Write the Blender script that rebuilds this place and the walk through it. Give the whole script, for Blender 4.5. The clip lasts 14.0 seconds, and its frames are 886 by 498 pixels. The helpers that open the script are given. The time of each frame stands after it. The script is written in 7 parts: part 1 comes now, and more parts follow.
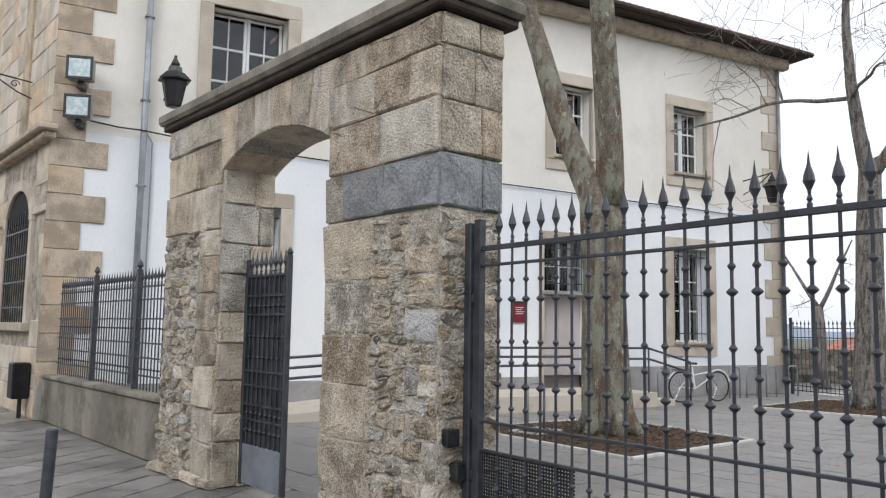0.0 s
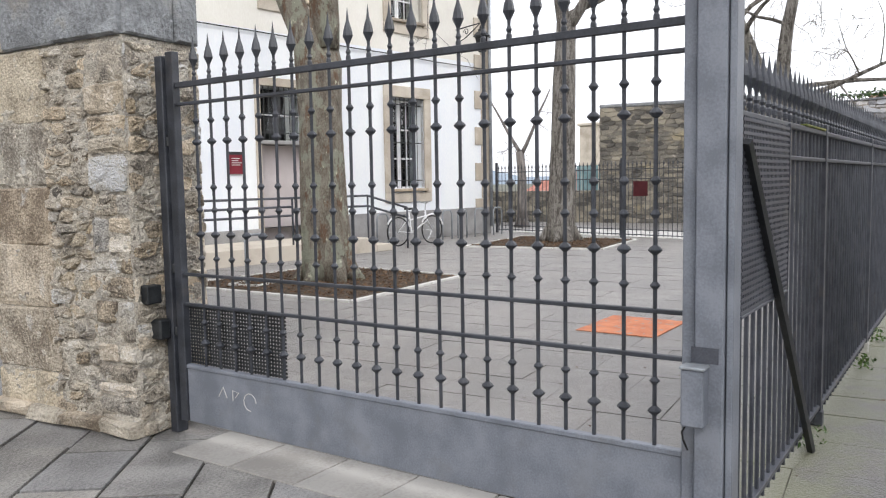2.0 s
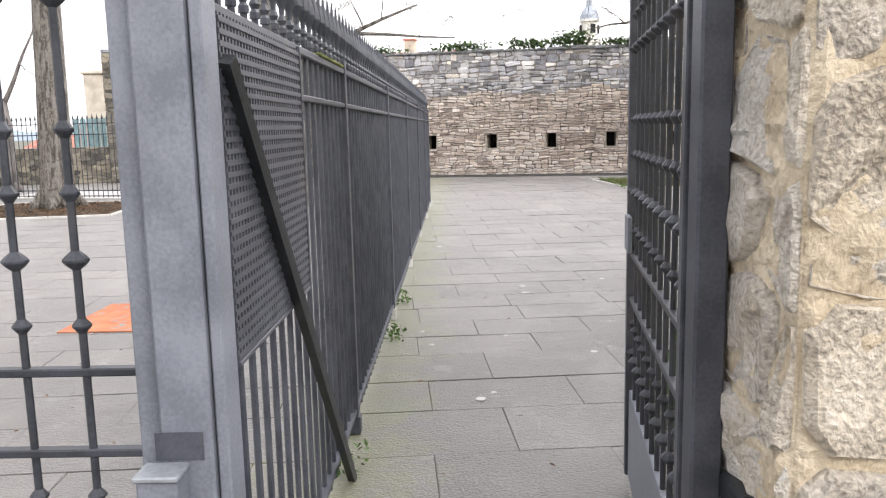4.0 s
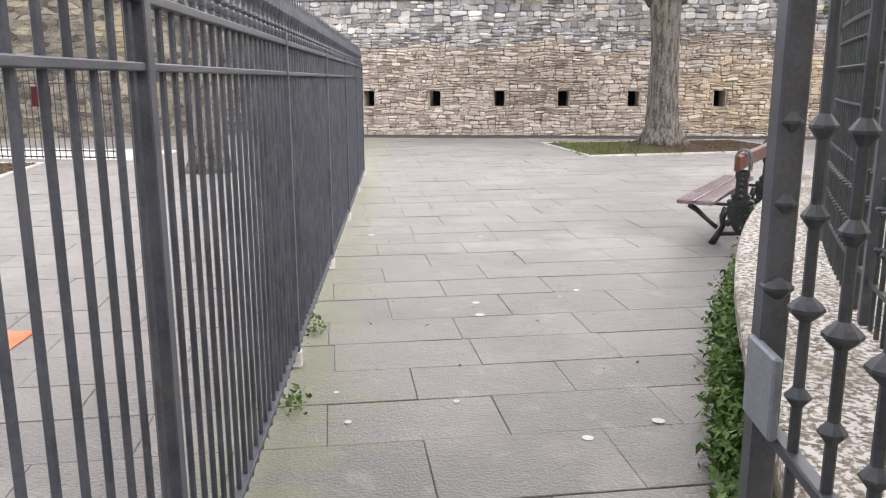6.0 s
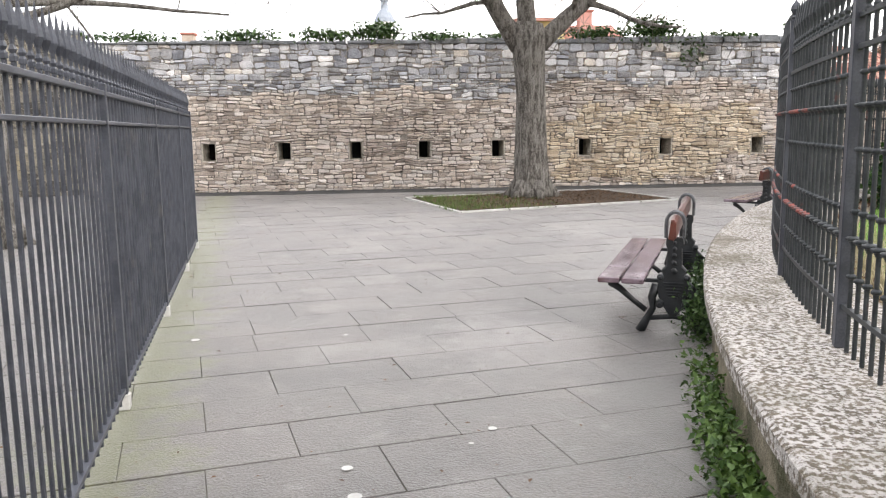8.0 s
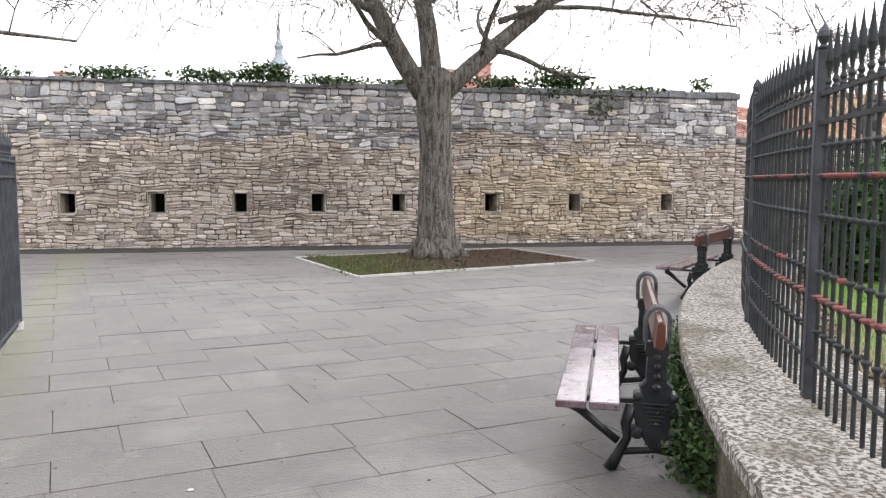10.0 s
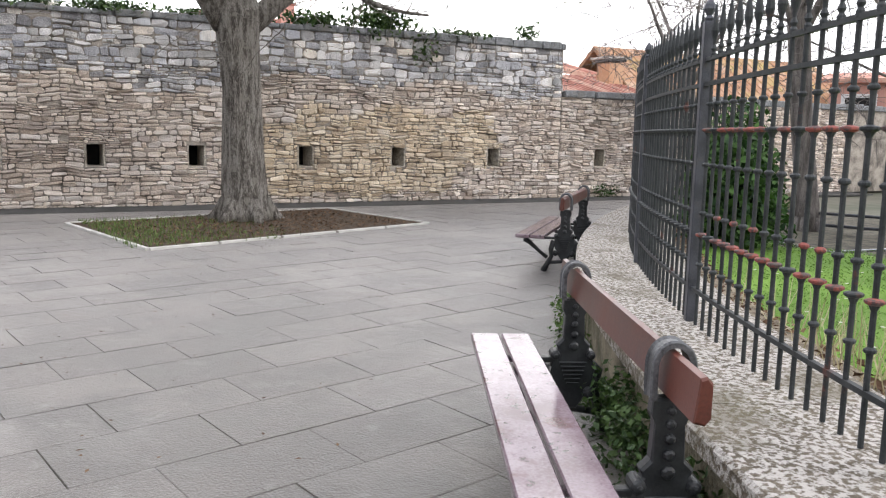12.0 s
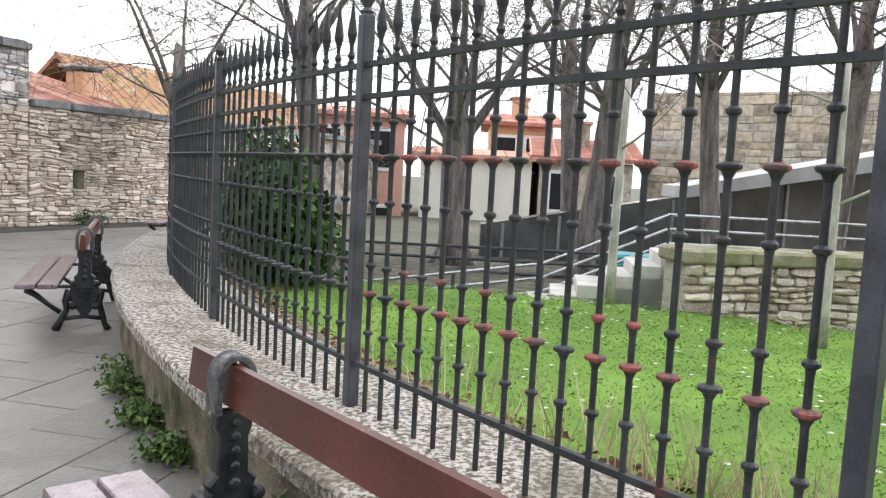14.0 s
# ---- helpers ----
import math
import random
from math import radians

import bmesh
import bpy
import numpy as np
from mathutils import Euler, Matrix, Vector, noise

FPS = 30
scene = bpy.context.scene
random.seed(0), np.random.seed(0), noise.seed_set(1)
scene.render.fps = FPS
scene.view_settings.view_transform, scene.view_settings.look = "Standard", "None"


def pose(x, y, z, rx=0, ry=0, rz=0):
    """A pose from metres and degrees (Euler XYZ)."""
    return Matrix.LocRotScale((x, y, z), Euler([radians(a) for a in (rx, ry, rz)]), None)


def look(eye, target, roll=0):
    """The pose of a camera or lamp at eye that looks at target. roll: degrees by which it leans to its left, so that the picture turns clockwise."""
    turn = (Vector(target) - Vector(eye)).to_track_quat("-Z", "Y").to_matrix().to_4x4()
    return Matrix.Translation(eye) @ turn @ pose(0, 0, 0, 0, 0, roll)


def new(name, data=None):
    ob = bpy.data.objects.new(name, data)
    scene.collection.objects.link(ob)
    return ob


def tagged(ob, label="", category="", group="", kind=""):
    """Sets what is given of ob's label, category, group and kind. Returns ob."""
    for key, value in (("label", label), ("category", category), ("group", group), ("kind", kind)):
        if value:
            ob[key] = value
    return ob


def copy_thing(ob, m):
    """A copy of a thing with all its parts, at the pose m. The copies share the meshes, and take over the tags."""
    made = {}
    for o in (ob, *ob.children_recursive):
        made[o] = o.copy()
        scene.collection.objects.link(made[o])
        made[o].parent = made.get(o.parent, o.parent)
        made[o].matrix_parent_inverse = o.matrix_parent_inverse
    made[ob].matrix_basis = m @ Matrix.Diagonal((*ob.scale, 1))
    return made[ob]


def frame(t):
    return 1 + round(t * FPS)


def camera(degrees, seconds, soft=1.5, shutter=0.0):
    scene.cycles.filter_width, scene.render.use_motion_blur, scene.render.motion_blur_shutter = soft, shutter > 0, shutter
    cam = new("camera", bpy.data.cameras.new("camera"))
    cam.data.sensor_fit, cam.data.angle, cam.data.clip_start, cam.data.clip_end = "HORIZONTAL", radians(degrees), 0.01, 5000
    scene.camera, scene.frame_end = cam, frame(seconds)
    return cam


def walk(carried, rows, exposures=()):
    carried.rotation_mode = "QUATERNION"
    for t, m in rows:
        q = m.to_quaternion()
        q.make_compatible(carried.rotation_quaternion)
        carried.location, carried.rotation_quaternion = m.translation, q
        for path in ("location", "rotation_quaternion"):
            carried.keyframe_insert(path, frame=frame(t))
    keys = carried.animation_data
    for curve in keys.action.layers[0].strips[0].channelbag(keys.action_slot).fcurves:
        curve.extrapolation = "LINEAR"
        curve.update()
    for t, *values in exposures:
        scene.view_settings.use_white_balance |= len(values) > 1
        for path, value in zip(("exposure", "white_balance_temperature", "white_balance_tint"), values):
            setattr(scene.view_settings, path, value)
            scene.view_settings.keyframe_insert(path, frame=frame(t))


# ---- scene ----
cam = camera(58.3, 14.0, soft=1.2)
METRES, EYE, TILT, LEAN, TURN = 10.8, 1.5, 0.0, 0.0, -36.7
PATH = [
    (0, (0.361, 0.069, 1.548), (1.537, 1.674, 1.749), 0.9),
    (0.5, (0.368, 0.074, 1.544), (1.55, 1.675, 1.741), 1.1),
    (1, (0.345, 0.045, 1.526), (1.579, 1.614, 1.649), 0.7),
    (1.5, (0.372, 0.109, 1.513), (1.775, 1.533, 1.476), -0.0),
    (2, (0.599, 0.168, 1.49), (2.248, 1.287, 1.321), -1.0),
    (2.5, (0.85, 0.181, 1.508), (2.654, 1.019, 1.304), -1.1),
    (3, (1.208, 0.3, 1.481), (3.142, 0.752, 1.242), -1.1),
    (3.5, (1.561, 0.408, 1.48), (3.534, 0.562, 1.197), -1.9),
    (4, (1.998, 0.417, 1.468), (3.975, 0.457, 1.164), -1.3),
    (4.2, (2.176, 0.406, 1.472), (4.153, 0.443, 1.174), -0.6),
    (6.3, (4.071, 0.357, 1.558), (6.016, 0.216, 1.115), -0.3),
    (6.5, (4.241, 0.349, 1.564), (6.185, 0.176, 1.127), -0.4),
    (7, (4.723, 0.294, 1.577), (6.677, 0.081, 1.205), -0.6),
    (7.5, (5.192, 0.299, 1.566), (7.148, 0.012, 1.262), -0.6),
    (8, (5.752, 0.199, 1.524), (7.675, -0.262, 1.224), -0.7),
    (8.2, (5.973, 0.147, 1.512), (7.883, -0.354, 1.197), 0.1),
    (10.3, (7.751, -0.277, 1.594), (9.596, -1.031, 1.43), -0.0),
    (10.5, (7.967, -0.314, 1.6), (9.8, -1.098, 1.432), -0.2),
    (11, (8.463, -0.437, 1.563), (10.251, -1.307, 1.346), -0.2),
    (11.5, (8.897, -0.613, 1.579), (10.626, -1.579, 1.307), 0.8),
    (12, (9.346, -0.733, 1.556), (10.959, -1.88, 1.267), 1.2),
    (12.5, (9.797, -0.853, 1.535), (11.271, -2.174, 1.247), 0.8),
    (13, (10.189, -1.058, 1.554), (11.423, -2.612, 1.301), 2.2),
    (13.5, (10.539, -1.25, 1.551), (11.415, -3.037, 1.35), 2.7),
    (14, (10.843, -1.355, 1.54), (11.424, -3.26, 1.355), 3.1),
]
walk(cam, [(t, look(eye, target, roll)) for t, eye, target, roll in PATH],
     exposures=[(0, 0.16, 6350, 11), (1.2, 0.22, 6350, 11), (2.2, 0.64, 6550, 11), (3.2, 0.82, 6700, 13), (4.2, 1.12, 6700, 13), (6.5, 1.16, 6750, 14), (7.5, 1.04, 6700, 12), (8.2, 0.98, 6700, 12), (10.3, 0.72, 6550, 12), (11.5, 0.72, 6500, 12), (12.5, 0.85, 6600, 12), (13.2, 0.9, 6600, 12), (14, 0.85, 6600, 10)])

# ---- world and sun: a bright overcast day ----
world = bpy.data.worlds.new("overcast_sky")
scene.world = world
world.use_nodes = True
wn, wl = world.node_tree.nodes, world.node_tree.links
sky = wn.new("ShaderNodeTexSky")
sky.sky_type, sky.sun_disc = "NISHITA", False
sky.sun_elevation, sky.sun_rotation = radians(35), radians(123)
sky.air_density, sky.dust_density = 1.0, 4.0
grey = wn.new("ShaderNodeHueSaturation")
grey.inputs["Saturation"].default_value = 0.12
lift = wn.new("ShaderNodeMix")
lift.data_type = "RGBA"
lift.inputs["Factor"].default_value = 0.6
lift.inputs["B"].default_value = (8.2, 8.5, 9.2, 1)
wl.new(sky.outputs[0], grey.inputs["Color"])
wl.new(grey.outputs[0], lift.inputs["A"])
wl.new(lift.outputs["Result"], wn["Background"].inputs["Color"])
wn["Background"].inputs["Strength"].default_value = 0.15
sun = new("sun", bpy.data.lights.new("sun", "SUN"))
sun.data.energy, sun.data.angle, sun.data.color = 1.1, radians(25), (1.0, 0.98, 0.95)
sun.matrix_world = look((0, 0, 30), (17, 11, 16))
scene.view_settings.exposure = 0.0


# ---- materials ----
def ramp_node(nt, stops):
    r = nt.nodes.new("ShaderNodeValToRGB")
    e = r.color_ramp.elements
    while len(e) < len(stops):
        e.new(0.5)
    for el, (p, c) in zip(e, stops):
        el.position, el.color = p, (*c, 1)
    return r


def material(name, stops, rough=0.8, metal=0.0, scale=6.0, fine=60.0, bump=0.3, bump_d=0.01, vary=0.0, stain=None,
             stretch=(1, 1, 1), stain_scale=1.2, spec=0.3, stain_edge=(0.5, 0.68), green=None, contrast=1.4, grain=0.5, tints=None, patches=(), dusty=0.0):
    """Colour from noise at two scales and, by vary, from each piece's own random; an optional stain colour."""
    m = bpy.data.materials.new(name)
    m.use_nodes = True
    nt = m.node_tree
    N, L = nt.nodes.new, nt.links.new
    bsdf = nt.nodes["Principled BSDF"]
    bsdf.inputs["Metallic"].default_value = metal
    bsdf.inputs["Specular IOR Level"].default_value = spec
    if dusty:                  # a rough, dusty stone face
        bsdf.inputs["Diffuse Roughness"].default_value = 1.0
        bsdf.inputs["Sheen Weight"].default_value, bsdf.inputs["Sheen Roughness"].default_value = dusty, 0.55
    co = N("ShaderNodeTexCoord")
    mp = N("ShaderNodeMapping")
    mp.inputs["Scale"].default_value = stretch
    geo, oi = N("ShaderNodeNewGeometry"), N("ShaderNodeObjectInfo")
    L(geo.outputs["Position"], mp.inputs["Vector"])
    big, small = N("ShaderNodeTexNoise"), N("ShaderNodeTexNoise")
    big.inputs["Scale"].default_value, small.inputs["Scale"].default_value = scale, fine
    big.inputs["Detail"].default_value, small.inputs["Detail"].default_value = 6, 4
    L(mp.outputs[0], big.inputs["Vector"]), L(mp.outputs[0], small.inputs["Vector"])
    mix = N("ShaderNodeMath")
    mix.operation = "MULTIPLY_ADD"
    L(small.outputs["Fac"], mix.inputs[0])
    mix.inputs[1].default_value = grain
    L(big.outputs["Fac"], mix.inputs[2])
    sub = N("ShaderNodeMath")
    sub.operation = "SUBTRACT"
    L(mix.outputs[0], sub.inputs[0])
    sub.inputs[1].default_value = grain / 2
    fac = sub.outputs[0]
    if vary:
        add = N("ShaderNodeMath")
        add.operation = "ADD"
        L(oi.outputs["Random"], add.inputs[0]), L(geo.outputs["Random Per Island"], add.inputs[1])
        fr = N("ShaderNodeMath")
        fr.operation = "FRACT"
        L(add.outputs[0], fr.inputs[0])
        ma = N("ShaderNodeMath")
        ma.operation = "MULTIPLY_ADD"
        L(fr.outputs[0], ma.inputs[0])
        ma.inputs[1].default_value = vary
        L(fac, ma.inputs[2])
        sb = N("ShaderNodeMath")
        sb.operation = "SUBTRACT"
        L(ma.outputs[0], sb.inputs[0])
        sb.inputs[1].default_value = vary / 2
        fac = sb.outputs[0]
    con = N("ShaderNodeMath")
    con.operation = "MULTIPLY_ADD"
    L(fac, con.inputs[0])
    con.inputs[1].default_value, con.inputs[2].default_value = contrast, 0.5 - 0.5 * contrast
    ramp = ramp_node(nt, stops)
    L(con.outputs[0], ramp.inputs["Fac"])
    col = ramp.outputs["Color"]
    if tints:                  # each piece its own hue
        both = N("ShaderNodeMath")
        both.operation = "ADD"
        L(oi.outputs["Random"], both.inputs[0]), L(geo.outputs["Random Per Island"], both.inputs[1])
        many = N("ShaderNodeMath")
        many.operation = "MULTIPLY"
        L(both.outputs[0], many.inputs[0])
        many.inputs[1].default_value = 7.31
        pick = N("ShaderNodeMath")
        pick.operation = "FRACT"
        L(many.outputs[0], pick.inputs[0])
        tr = ramp_node(nt, tints)
        L(pick.outputs[0], tr.inputs["Fac"])
        tm = N("ShaderNodeMix")
        tm.data_type, tm.blend_type = "RGBA", "MULTIPLY"
        tm.inputs["Factor"].default_value = 1.0
        L(col, tm.inputs["A"]), L(tr.outputs["Color"], tm.inputs["B"])
        col = tm.outputs["Result"]
    for colour, stretch3, edge, amount in patches:      # larger stained areas
        pm = N("ShaderNodeMapping")
        pm.inputs["Scale"].default_value = stretch3
        pm.inputs["Location"].default_value = (edge[0] * 37, edge[1] * 53, amount * 11)
        L(geo.outputs["Position"], pm.inputs["Vector"])
        pn = N("ShaderNodeTexNoise")
        pn.inputs["Scale"].default_value, pn.inputs["Detail"].default_value, pn.inputs["Roughness"].default_value = 1.0, 9, 0.65
        L(pm.outputs[0], pn.inputs["Vector"])
        pr_ = ramp_node(nt, [(edge[0], (0, 0, 0)), (edge[1], (amount, amount, amount))])
        L(pn.outputs["Fac"], pr_.inputs["Fac"])
        px_ = N("ShaderNodeMix")
        px_.data_type = "RGBA"
        L(pr_.outputs["Color"], px_.inputs["Factor"]), L(col, px_.inputs["A"])
        px_.inputs["B"].default_value = (*colour, 1)
        col = px_.outputs["Result"]
    if stain:
        sn = N("ShaderNodeTexNoise")
        sn.inputs["Scale"].default_value, sn.inputs["Detail"].default_value = stain_scale, 8
        sn.inputs["Roughness"].default_value = 0.65
        L(geo.outputs["Position"], sn.inputs["Vector"])
        sr = ramp_node(nt, [(stain_edge[0], (0, 0, 0)), (stain_edge[1], (1, 1, 1))])
        L(sn.outputs["Fac"], sr.inputs["Fac"])
        mx = N("ShaderNodeMix")
        mx.data_type = "RGBA"
        L(sr.outputs["Color"], mx.inputs["Factor"])
        L(col, mx.inputs["A"])
        mx.inputs["B"].default_value = (*stain, 1)
        col = mx.outputs["Result"]
    if green:                  # moss spreading from the fence foot, in ragged patches
        sx = N("ShaderNodeSeparateXYZ")
        L(geo.outputs["Position"], sx.inputs[0])
        off = N("ShaderNodeMath")
        off.operation = "SUBTRACT"
        L(sx.outputs["Y"], off.inputs[0])
        off.inputs[1].default_value = 0.93
        ab = N("ShaderNodeMath")
        ab.operation = "ABSOLUTE"
        L(off.outputs[0], ab.inputs[0])
        near = N("ShaderNodeMapRange")
        near.inputs["From Min"].default_value, near.inputs["From Max"].default_value = 0.02, 0.85
        near.inputs["To Min"].default_value, near.inputs["To Max"].default_value = 0.31, -0.13
        L(ab.outputs[0], near.inputs["Value"])
        mn = N("ShaderNodeTexNoise")
        mn.inputs["Scale"].default_value, mn.inputs["Detail"].default_value, mn.inputs["Roughness"].default_value = 3.2, 9, 0.72
        L(geo.outputs["Position"], mn.inputs["Vector"])
        sm = N("ShaderNodeMath")
        sm.operation = "ADD"
        L(near.outputs[0], sm.inputs[0]), L(mn.outputs["Fac"], sm.inputs[1])
        gr = ramp_node(nt, [(0.60, (0, 0, 0)), (0.76, (0.8, 0.8, 0.8))])
        L(sm.outputs[0], gr.inputs["Fac"])
        gm = N("ShaderNodeMix")
        gm.data_type = "RGBA"
        L(gr.outputs["Color"], gm.inputs["Factor"]), L(col, gm.inputs["A"])
        gm.inputs["B"].default_value = (*green, 1)
        col = gm.outputs["Result"]
    L(col, bsdf.inputs["Base Color"])
    rr = N("ShaderNodeMapRange")
    rr.inputs["To Min"].default_value, rr.inputs["To Max"].default_value = max(0.05, rough - 0.15), min(1, rough + 0.12)
    L(big.outputs["Fac"], rr.inputs["Value"])
    L(rr.outputs[0], bsdf.inputs["Roughness"])
    if bump:
        mid = N("ShaderNodeTexNoise")
        mid.inputs["Scale"].default_value, mid.inputs["Detail"].default_value = fine * 0.35, 8
        mid.inputs["Roughness"].default_value = 0.68
        L(mp.outputs[0], mid.inputs["Vector"])
        hm = N("ShaderNodeMath")
        hm.operation = "ADD"
        L(mix.outputs[0], hm.inputs[0]), L(mid.outputs["Fac"], hm.inputs[1])
        bp = N("ShaderNodeBump")
        bp.inputs["Strength"].default_value, bp.inputs["Distance"].default_value = bump, bump_d
        L(hm.outputs[0], bp.inputs["Height"])
        L(bp.outputs[0], bsdf.inputs["Normal"])
    return m


def two(a, b, c=None):
    return [(0.3, a), (0.7, b)] if c is None else [(0.25, a), (0.5, b), (0.75, c)]


stone_tan = material("tan_stone", [(0.0, (0.20, 0.185, 0.165)), (0.25, (0.40, 0.37, 0.325)), (0.5, (0.60, 0.55, 0.475)), (0.75, (0.76, 0.71, 0.62)), (1.0, (0.86, 0.84, 0.81))],
                     rough=0.92, scale=7.0, fine=80, bump=1.0, bump_d=0.035, vary=0.4, contrast=1.8, grain=0.9,
                     tints=[(0.0, (0.84, 0.87, 0.92)), (0.3, (1.05, 1.0, 0.92)), (0.55, (0.86, 0.84, 0.82)), (0.8, (1.08, 0.96, 0.80)), (1.0, (1.12, 1.1, 1.08))],
                     patches=[((0.20, 0.185, 0.16), (3.5, 3.5, 2.5), (0.55, 0.70), 0.6), ((0.52, 0.41, 0.25), (1.6, 1.6, 1.2), (0.56, 0.68), 0.5)])
stone_wall = material("rubble_stone", [(0.0, (0.44, 0.385, 0.345)), (0.3, (0.66, 0.59, 0.535)), (0.6, (0.80, 0.735, 0.675)), (1.0, (0.87, 0.83, 0.79))],
                      rough=0.92, scale=2.2, fine=45, bump=0.8, bump_d=0.03, vary=0.75, contrast=1.35, grain=0.9,
                      tints=[(0.0, (0.80, 0.78, 0.77)), (0.25, (1.0, 0.97, 0.95)), (0.5, (0.92, 0.86, 0.80)), (0.75, (1.12, 1.08, 1.03)), (1.0, (0.86, 0.84, 0.84))],
                      patches=[((0.44, 0.395, 0.355), (0.45, 0.45, 0.6), (0.52, 0.68), 0.4), ((0.19, 0.17, 0.155), (1.6, 1.6, 0.35), (0.59, 0.73), 0.55)])
stone_ochre = material("warm_rubble_stone", [(0.0, (0.44, 0.365, 0.28)), (0.3, (0.66, 0.565, 0.44)), (0.6, (0.79, 0.70, 0.565)), (1.0, (0.86, 0.80, 0.69))],
                       rough=0.92, scale=2.2, fine=45, bump=0.8, bump_d=0.03, vary=0.6, contrast=1.3, grain=0.9,
                       tints=[(0.0, (0.86, 0.84, 0.82)), (0.4, (1.05, 1.0, 0.94)), (0.7, (0.95, 0.93, 0.92)), (1.0, (1.12, 1.06, 0.98))],
                       patches=[((0.34, 0.29, 0.24), (0.7, 0.7, 0.6), (0.55, 0.72), 0.5)])
stone_blue = material("grey_wall_stone", [(0.0, (0.24, 0.24, 0.25)), (0.3, (0.46, 0.46, 0.475)), (0.6, (0.66, 0.66, 0.67)), (1.0, (0.82, 0.815, 0.81))],
                      rough=0.9, scale=2.5, fine=45, bump=0.8, bump_d=0.03, vary=0.7, contrast=1.3, grain=0.9,
                      tints=[(0.0, (0.78, 0.80, 0.85)), (0.3, (1.0, 1.0, 1.02)), (0.55, (0.9, 0.88, 0.85)), (0.8, (1.15, 1.13, 1.12)), (0.93, (1.6, 1.56, 1.5)), (1.0, (1.45, 1.3, 1.1))],
                      patches=[((0.15, 0.155, 0.14), (1.4, 1.4, 0.4), (0.55, 0.70), 0.5)])
stone_dark_band = material("slate_stone", two((0.200, 0.208, 0.215), (0.343, 0.358, 0.372)), rough=0.85, scale=5, fine=40, bump=1.0, bump_d=0.03, stain=(0.30, 0.27, 0.22), stain_scale=2.5, stain_edge=(0.58, 0.75), grain=0.6)
stone_ashlar = material("ashlar_stone", [(0.0, (0.25, 0.22, 0.18)), (0.25, (0.44, 0.40, 0.335)), (0.5, (0.60, 0.555, 0.475)), (0.75, (0.72, 0.675, 0.585)), (1.0, (0.80, 0.77, 0.71))],
                        rough=0.9, scale=5.0, fine=60, bump=1.0, bump_d=0.03, vary=0.35, contrast=1.6, grain=0.9,
                        tints=[(0.0, (0.92, 0.95, 1.0)), (0.2, (1.05, 0.97, 0.84)), (0.4, (0.84, 0.83, 0.82)), (0.6, (1.08, 1.02, 0.95)), (0.8, (0.98, 0.88, 0.78)), (1.0, (0.78, 0.80, 0.84))],
                        patches=[((0.18, 0.165, 0.145), (5.0, 5.0, 1.2), (0.55, 0.70), 0.65), ((0.36, 0.25, 0.13), (2.2, 2.2, 1.6), (0.58, 0.68), 0.5), ((0.75, 0.74, 0.71), (7, 7, 5), (0.60, 0.66), 0.5)])
stone_yellow = material("pale_pier_stone", [(0.0, (0.36, 0.33, 0.295)), (0.3, (0.58, 0.54, 0.475)), (0.6, (0.76, 0.715, 0.635)), (1.0, (0.84, 0.82, 0.78))],
                        rough=0.92, scale=5, fine=70, bump=0.9, bump_d=0.03, vary=0.3, contrast=1.6, grain=1.1,
                        tints=[(0.0, (0.72, 0.73, 0.76)), (0.35, (1.02, 0.97, 0.88)), (0.65, (0.84, 0.84, 0.86)), (1.0, (1.08, 1.02, 0.92))],
                        patches=[((0.62, 0.52, 0.36), (3, 3, 3), (0.56, 0.66), 0.5), ((0.24, 0.225, 0.21), (6, 6, 4), (0.58, 0.68), 0.5)])
stone_old = material("dark_old_rubble", [(0.0, (0.075, 0.071, 0.064)), (0.35, (0.165, 0.154, 0.135)), (0.7, (0.270, 0.247, 0.203)), (1.0, (0.390, 0.352, 0.277))], rough=0.92, scale=1.5, fine=40, bump=0.7, bump_d=0.03, vary=0.6, stain=(0.36, 0.31, 0.21), stain_scale=0.5, stain_edge=(0.58, 0.66), contrast=1.4, grain=0.9)
mortar = material("lime_mortar", [(0.0, (0.313, 0.278, 0.234)), (0.35, (0.569, 0.519, 0.441)), (0.65, (0.755, 0.697, 0.597)), (1.0, (0.860, 0.860, 0.826))], rough=0.95, scale=5, fine=90, bump=1.0, bump_d=0.035, contrast=1.6, stain=(0.30, 0.27, 0.235), stain_scale=5, stain_edge=(0.52, 0.66), grain=0.8)
mortar_dark = material("dark_joint", two((0.14, 0.125, 0.11), (0.46, 0.415, 0.36)), rough=0.95, scale=3, fine=30, bump=0.8, bump_d=0.02)
mortar_yellow = material("ochre_mortar", two((0.58, 0.475, 0.33), (0.82, 0.71, 0.53)), rough=0.95, scale=6, fine=60, bump=1.0, bump_d=0.025, patches=[((0.36, 0.33, 0.29), (2.5, 2.5, 2), (0.52, 0.66), 0.7), ((0.74, 0.69, 0.58), (5, 5, 4), (0.58, 0.66), 0.6)])
